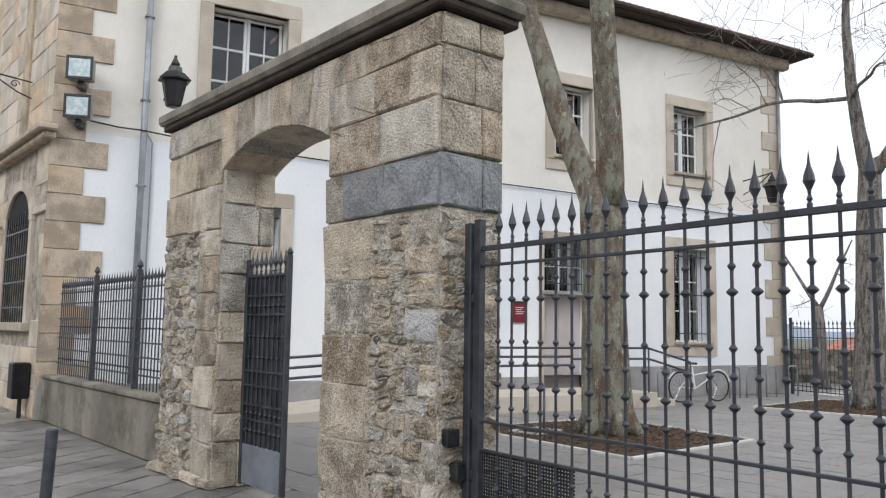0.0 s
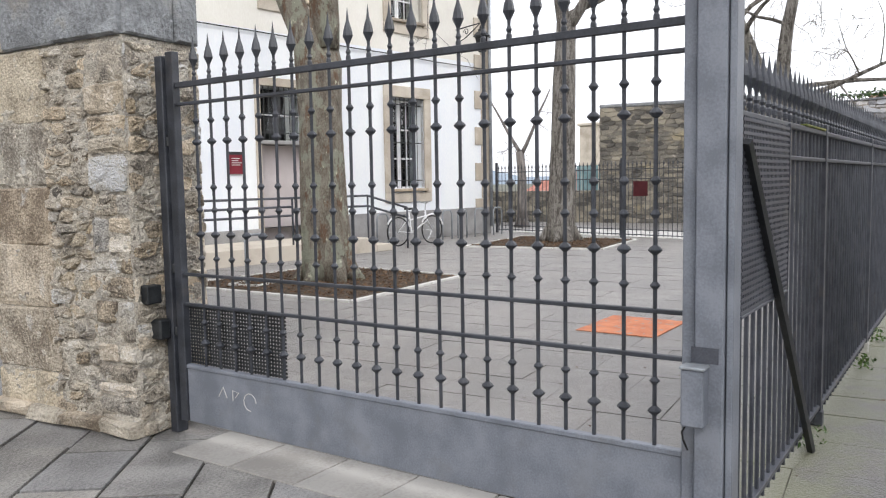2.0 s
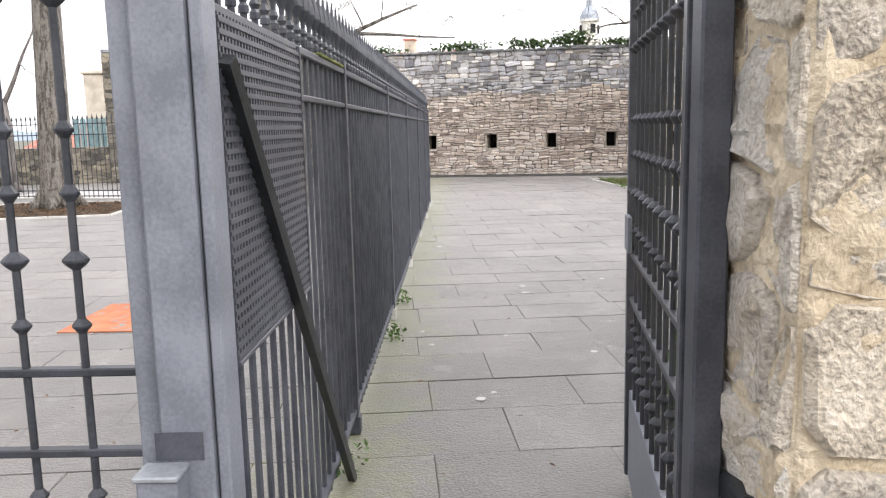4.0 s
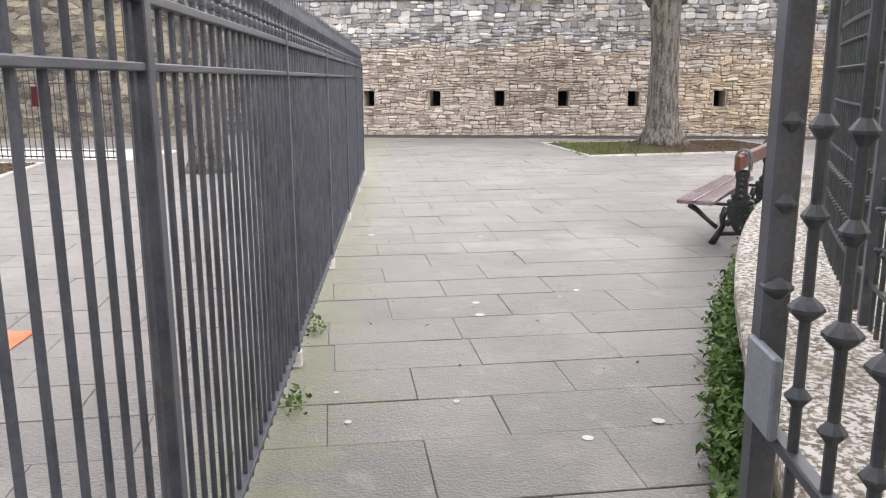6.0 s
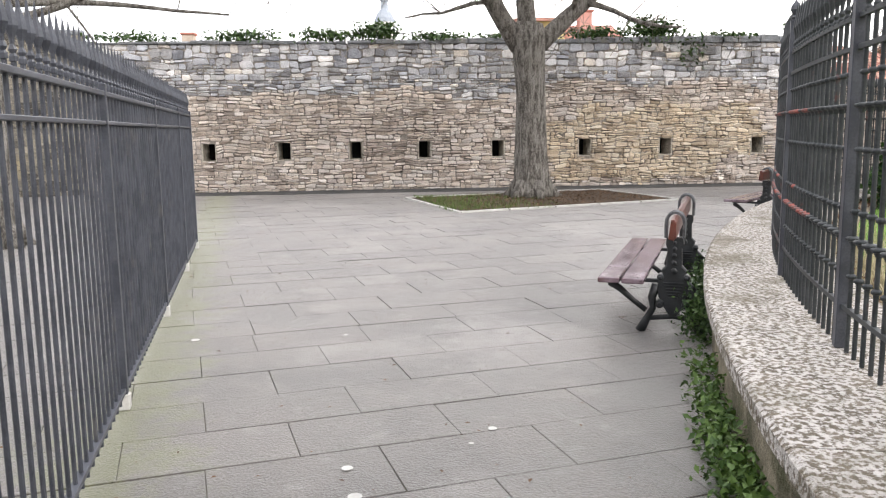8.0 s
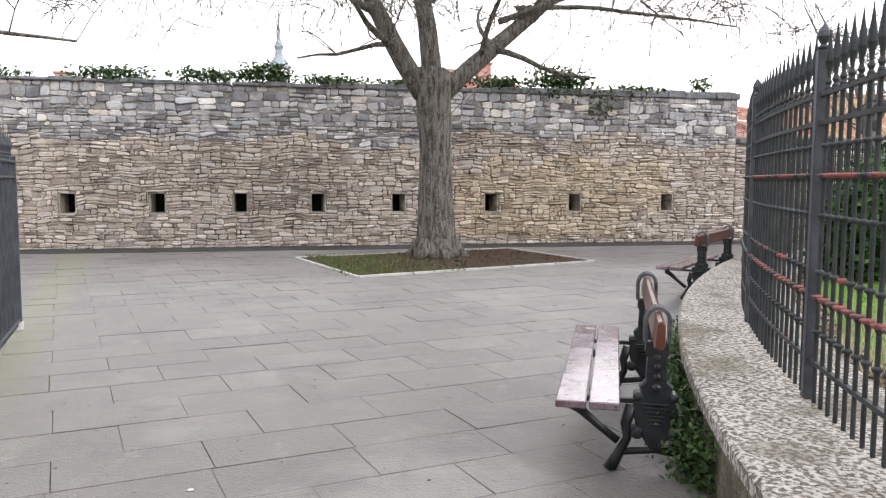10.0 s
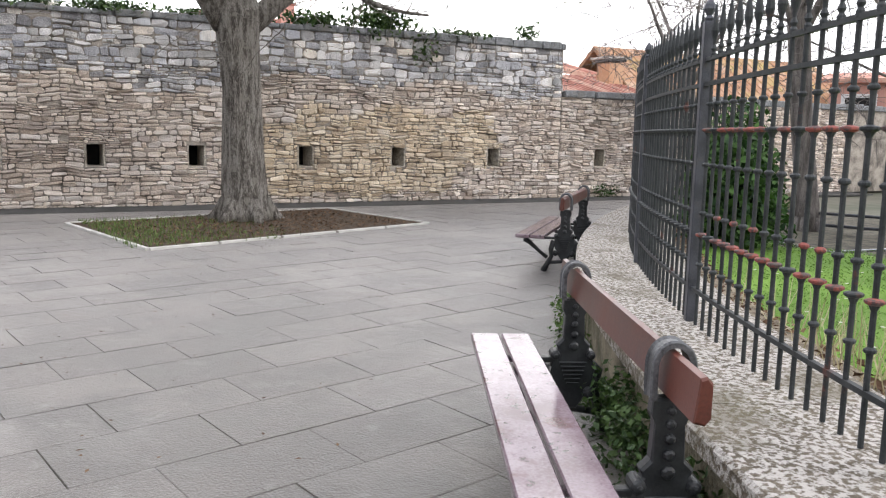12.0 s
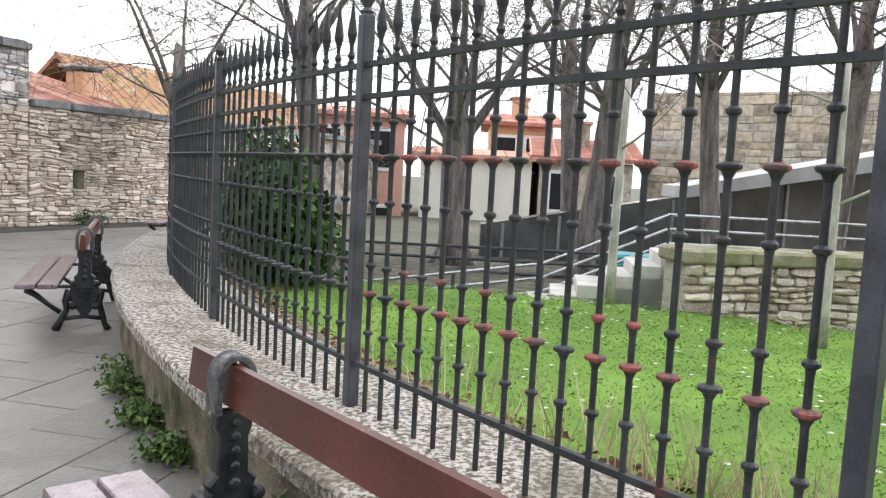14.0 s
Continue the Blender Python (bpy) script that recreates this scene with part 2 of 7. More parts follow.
paver = material("grey_paving_slab", [(0.1, (0.060, 0.049, 0.040)), (0.5, (0.105, 0.088, 0.075)), (0.9, (0.150, 0.130, 0.114))], dusty=0.28, rough=0.5, scale=1.6, fine=70,
                 bump=0.8, bump_d=0.008, vary=0.3, patches=[((0.215, 0.198, 0.182), (0.55, 0.55, 1), (0.52, 0.66), 0.7), ((0.050, 0.042, 0.034), (0.9, 0.9, 1), (0.51, 0.60), 0.75), ((0.24, 0.228, 0.21), (4.5, 4.5, 1), (0.58, 0.66), 0.45)], stain=(0.085, 0.076, 0.064), stain_scale=2.2, spec=1.0, stain_edge=(0.47, 0.70), green=(0.115, 0.122, 0.038), grain=1.2, contrast=1.9)
paver_street = material("street_slab", [(0.1, (0.14, 0.137, 0.132)), (0.5, (0.26, 0.255, 0.245)), (0.9, (0.38, 0.37, 0.355))], rough=0.42, scale=3.0, fine=60, bump=0.9, bump_d=0.012, vary=0.35, spec=0.5, grain=1.0, contrast=1.6,
                        tints=[(0.0, (0.78, 0.79, 0.82)), (0.4, (1.05, 1.03, 1.0)), (0.7, (0.9, 0.87, 0.83)), (1.0, (1.12, 1.1, 1.08))], patches=[((0.10, 0.097, 0.09), (1.4, 1.4, 1), (0.52, 0.66), 0.6)])
joint = material("earth_joint", two((0.050, 0.045, 0.038), (0.15, 0.14, 0.105)), rough=0.95, scale=5, fine=60, bump=0.5)
moss = material("moss", two((0.10, 0.12, 0.035), (0.22, 0.22, 0.07)), rough=0.95, scale=8, fine=90, bump=0.8, bump_d=0.01)
asphalt = material("asphalt", two((0.06, 0.06, 0.058), (0.10, 0.10, 0.097)), rough=0.85, scale=2, fine=200, bump=0.4, bump_d=0.004)
far_ground = material("far_ground", two((0.09, 0.10, 0.07), (0.17, 0.16, 0.13)), rough=0.95, scale=0.15, fine=2, bump=0)
iron = material("dark_grey_iron_paint", two((0.040, 0.044, 0.056), (0.075, 0.081, 0.099)), rough=0.48, scale=9, fine=120, bump=0.15, bump_d=0.002, spec=0.5, stain=(0.10, 0.098, 0.10), stain_scale=5, stain_edge=(0.58, 0.75))
iron_dark = material("near_black_iron_paint", two((0.024, 0.027, 0.034), (0.05, 0.055, 0.067)), rough=0.5, scale=9, fine=120, bump=0.15, bump_d=0.002, spec=0.5, stain=(0.065, 0.06, 0.06), stain_scale=5, stain_edge=(0.58, 0.75))
iron_gate = material("blue_grey_gate_paint", two((0.147, 0.162, 0.192), (0.225, 0.244, 0.283)), rough=0.45, scale=5, fine=120, bump=0.12, bump_d=0.002, spec=0.5, stain=(0.16, 0.165, 0.175), stain_scale=4, stain_edge=(0.55, 0.8))
iron_worn = material("worn_iron_with_red_primer", two((0.028, 0.033, 0.036), (0.055, 0.06, 0.064)), rough=0.55, scale=9, fine=90, bump=0.3, bump_d=0.002, stain=(0.14, 0.055, 0.045), stain_scale=3.2, stain_edge=(0.64, 0.70))
iron_loop = material("worn_grey_cast_iron", two((0.05, 0.052, 0.056), (0.16, 0.165, 0.175)), rough=0.38, scale=14, fine=100, bump=0.4, bump_d=0.003, spec=0.5)
iron_black = material("black_cast_iron", two((0.012, 0.014, 0.016), (0.03, 0.033, 0.036)), rough=0.42, scale=12, fine=100, bump=0.3, bump_d=0.003, spec=0.5)
wood_red = material("red_brown_painted_wood", two((0.075, 0.022, 0.016), (0.14, 0.04, 0.026)), rough=0.35, scale=3, fine=90, bump=0.25, bump_d=0.002, stretch=(1, 1, 1), spec=0.6, stain=(0.23, 0.17, 0.14), stain_scale=9, stain_edge=(0.63, 0.68))
# base colour carries the sky's lilac reflection; the patches are worn wood
seat_sheen_wood = material("wet_seat_wood_painted_sheen", two((0.14, 0.088, 0.105), (0.27, 0.205, 0.245)), rough=0.12, scale=4, fine=90, bump=0.1, bump_d=0.002, spec=1.0, patches=[((0.09, 0.03, 0.028), (2.5, 2.5, 2.5), (0.56, 0.62), 0.8), ((0.045, 0.03, 0.028), (17, 17, 17), (0.60, 0.63), 0.9)])
coping_mat = material("lichen_stained_concrete", two((0.135, 0.112, 0.085), (0.25, 0.215, 0.17)), rough=0.92, scale=9, fine=110, bump=0.9, bump_d=0.012, contrast=1.6, grain=0.9,
                      patches=[((0.20, 0.19, 0.09), (0.9, 0.9, 1), (0.56, 0.70), 0.6), ((0.66, 0.63, 0.60), (36, 36, 32), (0.46, 0.54), 0.92), ((0.17, 0.15, 0.105), (2.2, 2.2, 2), (0.51, 0.64), 0.7)])
low_wall_mat = material("mossy_rendered_stone", two((0.130, 0.117, 0.085), (0.312, 0.273, 0.202)), rough=0.95, scale=4, fine=50, bump=0.8, bump_d=0.02, stain=(0.06, 0.065, 0.03), stain_scale=2.5)
street_wall_mat = material("weathered_concrete", two((0.17, 0.155, 0.13), (0.31, 0.285, 0.24)), rough=0.9, scale=2.2, fine=60, bump=0.4, bump_d=0.008, stretch=(1, 1, 0.3), stain=(0.10, 0.095, 0.075), stain_scale=1.7)
plaster_cream = material("cream_plaster", two((0.742, 0.716, 0.647), (0.816, 0.795, 0.731)), rough=0.9, scale=0.8, fine=40, bump=0.12, bump_d=0.004, stretch=(1, 1, 0.35), stain=(0.66, 0.63, 0.57), stain_scale=0.7, stain_edge=(0.5, 0.8))
plaster_white = material("cold_white_plaster", two((0.756, 0.788, 0.830), (0.840, 0.860, 0.860)), rough=0.9, scale=0.8, fine=40, bump=0.12, bump_d=0.004, stretch=(1, 1, 0.35))
plinth_mat = material("grey_plinth_render", two((0.25, 0.245, 0.24), (0.36, 0.355, 0.35)), rough=0.9, scale=2, fine=50, bump=0.3)
sandstone = material("pale_sandstone_trim", two((0.42, 0.365, 0.295), (0.58, 0.525, 0.445)), rough=0.85, scale=2.2, fine=60, bump=0.4, bump_d=0.006, vary=0.35)
quoin_mat = material("grey_brown_quoin_stone", two((0.34, 0.30, 0.25), (0.56, 0.50, 0.42)), rough=0.85, scale=3.5, fine=60, bump=0.7, bump_d=0.01, vary=0.3, grain=0.8,
                     tints=[(0.0, (0.80, 0.78, 0.76)), (0.3, (1.08, 0.98, 0.84)), (0.6, (0.90, 0.86, 0.82)), (0.8, (1.12, 1.06, 0.96)), (1.0, (0.86, 0.80, 0.74))],
                     patches=[((0.10, 0.095, 0.085), (2.5, 2.5, 0.8), (0.57, 0.72), 0.7), ((0.45, 0.30, 0.16), (1.5, 1.5, 1.5), (0.58, 0.7), 0.5)])
street_ashlar = material("pale_street_ashlar", two((0.48, 0.435, 0.37), (0.70, 0.655, 0.58)), rough=0.85, scale=3.0, fine=60, bump=0.6, bump_d=0.008, vary=0.3, grain=0.8,
                         tints=[(0.0, (0.86, 0.84, 0.82)), (0.3, (1.06, 0.98, 0.86)), (0.55, (0.94, 0.92, 0.90)), (0.8, (1.1, 0.94, 0.76)), (1.0, (1.0, 0.98, 0.95))],
                         patches=[((0.16, 0.15, 0.135), (2.0, 2.0, 0.7), (0.58, 0.74), 0.6), ((0.56, 0.36, 0.18), (1.2, 1.2, 1.2), (0.6, 0.7), 0.5)])
white_frame = material("white_window_paint", two((0.72, 0.73, 0.74), (0.82, 0.82, 0.82)), rough=0.4, scale=8, fine=100, bump=0.05)
# near-black: the shade of unlit interiors, put into the colour
shade_black = material("dark_room", two((0.015, 0.015, 0.017), (0.03, 0.03, 0.03)), rough=0.9, bump=0)
door_mat = material("pale_pink_grey_door", two((0.52, 0.47, 0.46), (0.60, 0.55, 0.54)), rough=0.6, scale=2, fine=50, bump=0.1)
brown_wood = material("dark_brown_eave_wood", two((0.035, 0.025, 0.02), (0.07, 0.052, 0.042)), rough=0.8, scale=6, fine=60, bump=0.3)
tile_mat = material("terracotta_tile", two((0.33, 0.14, 0.105), (0.50, 0.235, 0.185), (0.56, 0.36, 0.28)), rough=0.85, scale=2, fine=30, bump=0.3, vary=0.5)
zinc_pale = material("pale_roof_sheet", two((0.42, 0.43, 0.44), (0.56, 0.57, 0.58)), rough=0.5, scale=2, fine=40, bump=0.05)
zinc = material("grey_zinc", two((0.24, 0.26, 0.28), (0.36, 0.385, 0.41)), rough=0.45, metal=0.3, scale=4, fine=60, bump=0.05)
bark_plane = material("mottled_plane_bark", [(0.0, (0.085, 0.068, 0.052)), (0.35, (0.17, 0.145, 0.115)), (0.65, (0.25, 0.225, 0.18)), (1.0, (0.32, 0.30, 0.245))], rough=0.9, scale=6, fine=50, bump=1.0, bump_d=0.04, stretch=(1.6, 1.6, 0.6), contrast=1.6, grain=0.9,
                      patches=[((0.15, 0.085, 0.05), (6, 6, 3), (0.55, 0.60), 0.8), ((0.33, 0.345, 0.27), (5, 5, 2.6), (0.53, 0.57), 0.75), ((0.58, 0.56, 0.42), (11, 11, 6), (0.63, 0.65), 0.9)])
bark_grey = material("grey_furrowed_bark", two((0.11, 0.098, 0.086), (0.26, 0.238, 0.21), (0.40, 0.375, 0.34)), rough=0.95, scale=8, fine=50, bump=1.0, bump_d=0.06, stretch=(2.0, 2.0, 0.35), contrast=1.8, stain=(0.32, 0.30, 0.26), stain_scale=4, stain_edge=(0.56, 0.6), grain=0.9)
bark_pale = material("pale_grey_smooth_bark", two((0.34, 0.335, 0.31), (0.54, 0.53, 0.50)), rough=0.85, scale=9, fine=50, bump=0.4, stretch=(1, 1, 0.4))
bark_dark = material("dark_wet_bark", two((0.11, 0.10, 0.095), (0.28, 0.255, 0.24)), rough=0.9, scale=6, fine=40, bump=0.8, bump_d=0.03, stretch=(1.8, 1.8, 0.3))
mulch = material("dark_mulch_soil", two((0.045, 0.032, 0.022), (0.12, 0.088, 0.06)), rough=0.95, scale=9, fine=60, bump=1.0, bump_d=0.03)
leaf_dry = material("dry_leaves", two((0.085, 0.045, 0.025), (0.19, 0.115, 0.065)), rough=0.85, scale=8, fine=40, bump=0, vary=0.7)
leaf_green = material("ivy_leaves", two((0.030, 0.066, 0.018), (0.084, 0.144, 0.042)), rough=0.5, scale=6, fine=40, bump=0, vary=0.7)
leaf_bright = material("weed_leaves", two((0.043, 0.093, 0.017), (0.111, 0.187, 0.043)), rough=0.55, scale=6, fine=40, bump=0, vary=0.7)
conifer = material("conifer_green", two((0.02, 0.055, 0.018), (0.06, 0.13, 0.03)), rough=0.7, scale=3, fine=20, bump=0, vary=0.6)
lawn_mat = material("lawn_green", two((0.100, 0.195, 0.028), (0.175, 0.310, 0.052)), rough=0.9, scale=1.2, fine=60, bump=0.35, bump_d=0.02)
blade_mat = material("grass_blades", two((0.095, 0.195, 0.026), (0.175, 0.325, 0.052)), rough=0.7, scale=0.9, fine=20, bump=0, vary=0.2, patches=[((0.06, 0.125, 0.018), (1.3, 1.3, 1.3), (0.50, 0.64), 0.55), ((0.24, 0.29, 0.09), (0.8, 0.8, 0.8), (0.58, 0.7), 0.5)])
dull_grass = material("dull_bed_grass", two((0.07, 0.12, 0.03), (0.16, 0.22, 0.07)), rough=0.8, scale=2, fine=20, bump=0, vary=0.5)
dry_grass = material("straw_grass", two((0.38, 0.335, 0.20), (0.58, 0.52, 0.35)), rough=0.8, scale=4, fine=20, bump=0, vary=0.5)
threshold_mat = material("pale_threshold_stone", two((0.27, 0.255, 0.235), (0.38, 0.365, 0.34)), rough=0.6, scale=3, fine=60, bump=0.3, bump_d=0.004, vary=0.4)
soil_mat = material("pale_bare_soil", two((0.16, 0.13, 0.095), (0.34, 0.29, 0.22)), rough=0.95, scale=9, fine=60, bump=1.0, bump_d=0.02)
joint_dark = material("dark_wet_joint", two((0.03, 0.028, 0.025), (0.06, 0.055, 0.05)), rough=0.9, bump=0.4)
kerb_mat = material("white_stone_kerb", two((0.50, 0.49, 0.46), (0.66, 0.65, 0.62)), rough=0.85, scale=4, fine=60, bump=0.3, bump_d=0.004)
orange_paint = material("worn_orange_paint", two((0.42, 0.13, 0.055), (0.58, 0.22, 0.11)), rough=0.7, scale=5, fine=60, bump=0.2, stain=(0.26, 0.24, 0.22), stain_scale=9, stain_edge=(0.56, 0.6))
maroon = material("faded_maroon_board", two((0.06, 0.012, 0.016), (0.09, 0.018, 0.022)), rough=0.5, bump=0)
red_sign = material("dark_red_sign", two((0.16, 0.015, 0.025), (0.20, 0.022, 0.035)), rough=0.4, bump=0)
white_mark = material("white_paint_mark", two((0.48, 0.47, 0.45), (0.62, 0.61, 0.59)), rough=0.7, bump=0)
black_plastic = material("black_plastic", two((0.012, 0.012, 0.013), (0.022, 0.022, 0.024)), rough=0.4, bump=0)
lamp_face = material("floodlight_reflector", two((0.42, 0.52, 0.52), (0.62, 0.70, 0.70)), rough=0.15, scale=14, fine=40, bump=0.2, metal=0.4)
orange_wall = material("orange_house_plaster", two((0.56, 0.33, 0.20), (0.68, 0.44, 0.29)), rough=0.9, scale=0.7, fine=20, bump=0.1)
pink_wall = material("pink_house_plaster", two((0.55, 0.30, 0.25), (0.64, 0.38, 0.32)), rough=0.9, scale=0.7, fine=20, bump=0.1)
yellow_wall = material("yellow_house_plaster", two((0.60, 0.48, 0.20), (0.68, 0.56, 0.28)), rough=0.9, scale=0.7, fine=20, bump=0.1)
red_hut = material("red_building_boards", two((0.24, 0.085, 0.07), (0.34, 0.15, 0.12)), rough=0.8, scale=0.7, fine=20, bump=0.1)
teal = material("turquoise_panel", two((0.05, 0.30, 0.32), (0.10, 0.42, 0.44)), rough=0.5, bump=0)
pale_teal = material("pale_turquoise_panel", two((0.17, 0.30, 0.33), (0.27, 0.40, 0.43)), rough=0.6, bump=0)
slate_roof = material("blue_slate", two((0.30, 0.335, 0.38), (0.42, 0.455, 0.50)), rough=0.6, scale=3, fine=20, bump=0.2)
hill_mat = material("hazy_hills", two((0.22, 0.27, 0.33), (0.30, 0.35, 0.40)), rough=1, scale=0.01, fine=0.1, bump=0)
steel = material("brushed_steel", two((0.45, 0.47, 0.49), (0.6, 0.62, 0.64)), rough=0.3, metal=0.9, bump=0)


def glass_material(name, tint, rough):
    m = bpy.data.materials.new(name)
    m.use_nodes = True
    b = m.node_tree.nodes["Principled BSDF"]
    b.inputs["Base Color"].default_value = (*tint, 1)
    b.inputs["Roughness"].default_value = rough
    b.inputs["Transmission Weight"].default_value = 1.0
    b.inputs["IOR"].default_value = 1.45
    return m


glass = glass_material("window_glass", (0.75, 0.8, 0.82), 0.02)


# ---- mesh tools ----
class M:
    """Vertices and faces that gather into one mesh."""

    def __init__(self):
        self.v, self.f, self.tips = [], [], []

    def add(self, verts, faces, m=None):
        k = len(self.v)
        self.v.extend([tuple(m @ Vector(p)) for p in verts] if m is not None else [tuple(p) for p in verts])
        self.f.extend([tuple(i + k for i in f) for f in faces])
        return self

    def box(self, a, b, c=0.0, m=None):
        """A box from corner a to corner b, its edges chamfered by c."""
        lo, hi = [min(p, q) for p, q in zip(a, b)], [max(p, q) for p, q in zip(a, b)]
        if c <= 0:
            vs = [(x, y, z) for x in (lo[0], hi[0]) for y in (lo[1], hi[1]) for z in (lo[2], hi[2])]
            return self.add(vs, [(0, 1, 3, 2), (4, 6, 7, 5), (0, 4, 5, 1), (2, 3, 7, 6), (0, 2, 6, 4), (1, 5, 7, 3)], m)
        c = min(c, *[(h - l) * 0.45 for l, h in zip(lo, hi)])
        vs, ix = [], {}
        for s in [(x, y, z) for x in (0, 1) for y in (0, 1) for z in (0, 1)]:
            for ax in range(3):
                ix[s, ax] = len(vs)
                vs.append(tuple((hi[k] if s[k] else lo[k]) if k == ax else ((hi[k] - c) if s[k] else (lo[k] + c)) for k in range(3)))
        fs = []
        for ax in range(3):
            p, q = (ax + 1) % 3, (ax + 2) % 3
            for side in (0, 1):
                loop = []
                for sp, sq in ((0, 0), (1, 0), (1, 1), (0, 1)):
                    s = [0, 0, 0]
                    s[ax], s[p], s[q] = side, sp, sq
                    loop.append(ix[tuple(s), ax])
                fs.append(tuple(loop if side else loop[::-1]))
            for sp in (0, 1):
                for sq in (0, 1):
                    s0, s1 = [0, 0, 0], [0, 0, 0]
                    s0[p] = s1[p] = sp
                    s0[q] = s1[q] = sq
                    s1[ax] = 1
                    loop = (ix[tuple(s0), p], ix[tuple(s1), p], ix[tuple(s1), q], ix[tuple(s0), q])
                    fs.append(loop if sp != sq else loop[::-1])
        for s in [(x, y, z) for x in (0, 1) for y in (0, 1) for z in (0, 1)]:
            loop = (ix[s, 0], ix[s, 1], ix[s, 2])
            fs.append(loop if sum(s) % 2 else loop[::-1])
        return self.add(vs, fs, m)

    def tube(self, pts, radii, n=8, cap=True, m=None):
        pts = [Vector(p) for p in pts]
        if not hasattr(radii, "__len__"):
            radii = [radii] * len(pts)
        vs, fs, side = [], [], None
        for i, p in enumerate(pts):
            d = (pts[min(i + 1, len(pts) - 1)] - pts[max(i - 1, 0)]).normalized()
            if side is None:
                side = d.cross(Vector((0.31, 0.95, 0.05)) if abs(d.y) < 0.9 else Vector((1, 0, 0))).normalized()
            side = (side - d * side.dot(d)).normalized()
            up = d.cross(side)
            for k in range(n):
                a = 2 * math.pi * (k + 0.5) / n
                vs.append(p + (side * math.cos(a) + up * math.sin(a)) * radii[i])
        for i in range(len(pts) - 1):
            for k in range(n):
                fs.append((i * n + k, i * n + (k + 1) % n, (i + 1) * n + (k + 1) % n, (i + 1) * n + k))
        if cap:
            fs.append(tuple(range(n))[::-1])
            fs.append(tuple((len(pts) - 1) * n + k for k in range(n)))
        return self.add(vs, fs, m)

    def lathe(self, profile, n=8, m=None):
        vs, fs = [], []
        for r, z in profile:
            for k in range(n):
                a = 2 * math.pi * (k + 0.5) / n
                vs.append((r * math.cos(a), r * math.sin(a), z))
        for i in range(len(profile) - 1):
            for k in range(n):
                fs.append((i * n + k, i * n + (k + 1) % n, (i + 1) * n + (k + 1) % n, (i + 1) * n + k))
        fs.append(tuple(range(n))[::-1])
        fs.append(tuple((len(profile) - 1) * n + k for k in range(n)))
        return self.add(vs, fs, m)

    def prism(self, poly, y0, y1, m=None, bev=0.0):
        """A polygon in x and z, drawn out from y0 to y1, its rims chamfered by bev."""
        n = len(poly)
        cx, cz = sum(p[0] for p in poly) / n, sum(p[1] for p in poly) / n
        rings = [(y0, bev), (y0 + bev, 0), (y1 - bev, 0), (y1, bev)] if bev else [(y0, 0), (y1, 0)]
        vs, fs = [], []
        for y, b in rings:
            for x, z in poly:
                d = math.hypot(x - cx, z - cz) or 1
                vs.append((x - (x - cx) / d * b, y, z - (z - cz) / d * b))
        for i in range(len(rings) - 1):
            for k in range(n):
                fs.append((i * n + k, i * n + (k + 1) % n, (i + 1) * n + (k + 1) % n, (i + 1) * n + k))
        fs.append(tuple(range(n))[::-1])
        fs.append(tuple((len(rings) - 1) * n + k for k in range(n)))
        return self.add(vs, fs, m)

    def mesh(self, name, mat, smooth=False):
        me = bpy.data.meshes.new(name)
        me.from_pydata(self.v, [], self.f)
        me.materials.append(mat)
        bm = bmesh.new()
        bm.from_mesh(me)
        bmesh.ops.recalc_face_normals(bm, faces=bm.faces)
        bm.to_mesh(me)
        bm.free()
        if smooth:
            me.polygons.foreach_set("use_smooth", [True] * len(me.polygons))
        return me


def part(name, g, mat, parent, label="", smooth=False, m=None):
    """One mesh object under a thing; g is an M or a ready mesh."""
    ob = new(name, g.mesh(name, mat, smooth) if isinstance(g, M) else g)
    ob.parent = parent
    if m is not None:
        ob.matrix_basis = m
    return tagged(ob, label)


def thing(name, m, label, category, group="", kind=""):
    ob = new(name)
    ob.matrix_basis = m
    ob.empty_display_size = 0.1
    return tagged(ob, label, category, group, kind)


def solid(name, g, mat, label, category, m=None, kind="", smooth=False, group=""):
    ob = new(name, g.mesh(name, mat, smooth))
    if m is not None:
        ob.matrix_basis = m
    return tagged(ob, label, category, group, kind)


ARCH = pose(3.40, 4.26, 0, 0, 0, -86.14)       # x: along the street wall towards the gate; y: into the court
FACADE = pose(2.75, 14.30, 0, 0, 0, -7.83)     # x: along the south front; y: into the building
STREETFACE = pose(2.75, 14.30, 0, 0, 0, -86.14)
EASTWALL = pose(26.95, 4.40, 0, 0, 0, -98.81)  # x: along the loophole wall, southwards; y: out of the court
RING, RFENCE, RCOPE = Vector((0.0, -20.3, 0)), 19.93, 20.43


def on_ring(deg, r, z=0.0):
    """A place on the curved wall, by the angle from its centre's north."""
    return Vector((RING.x + r * math.sin(radians(deg)), RING.y + r * math.cos(radians(deg)), z))


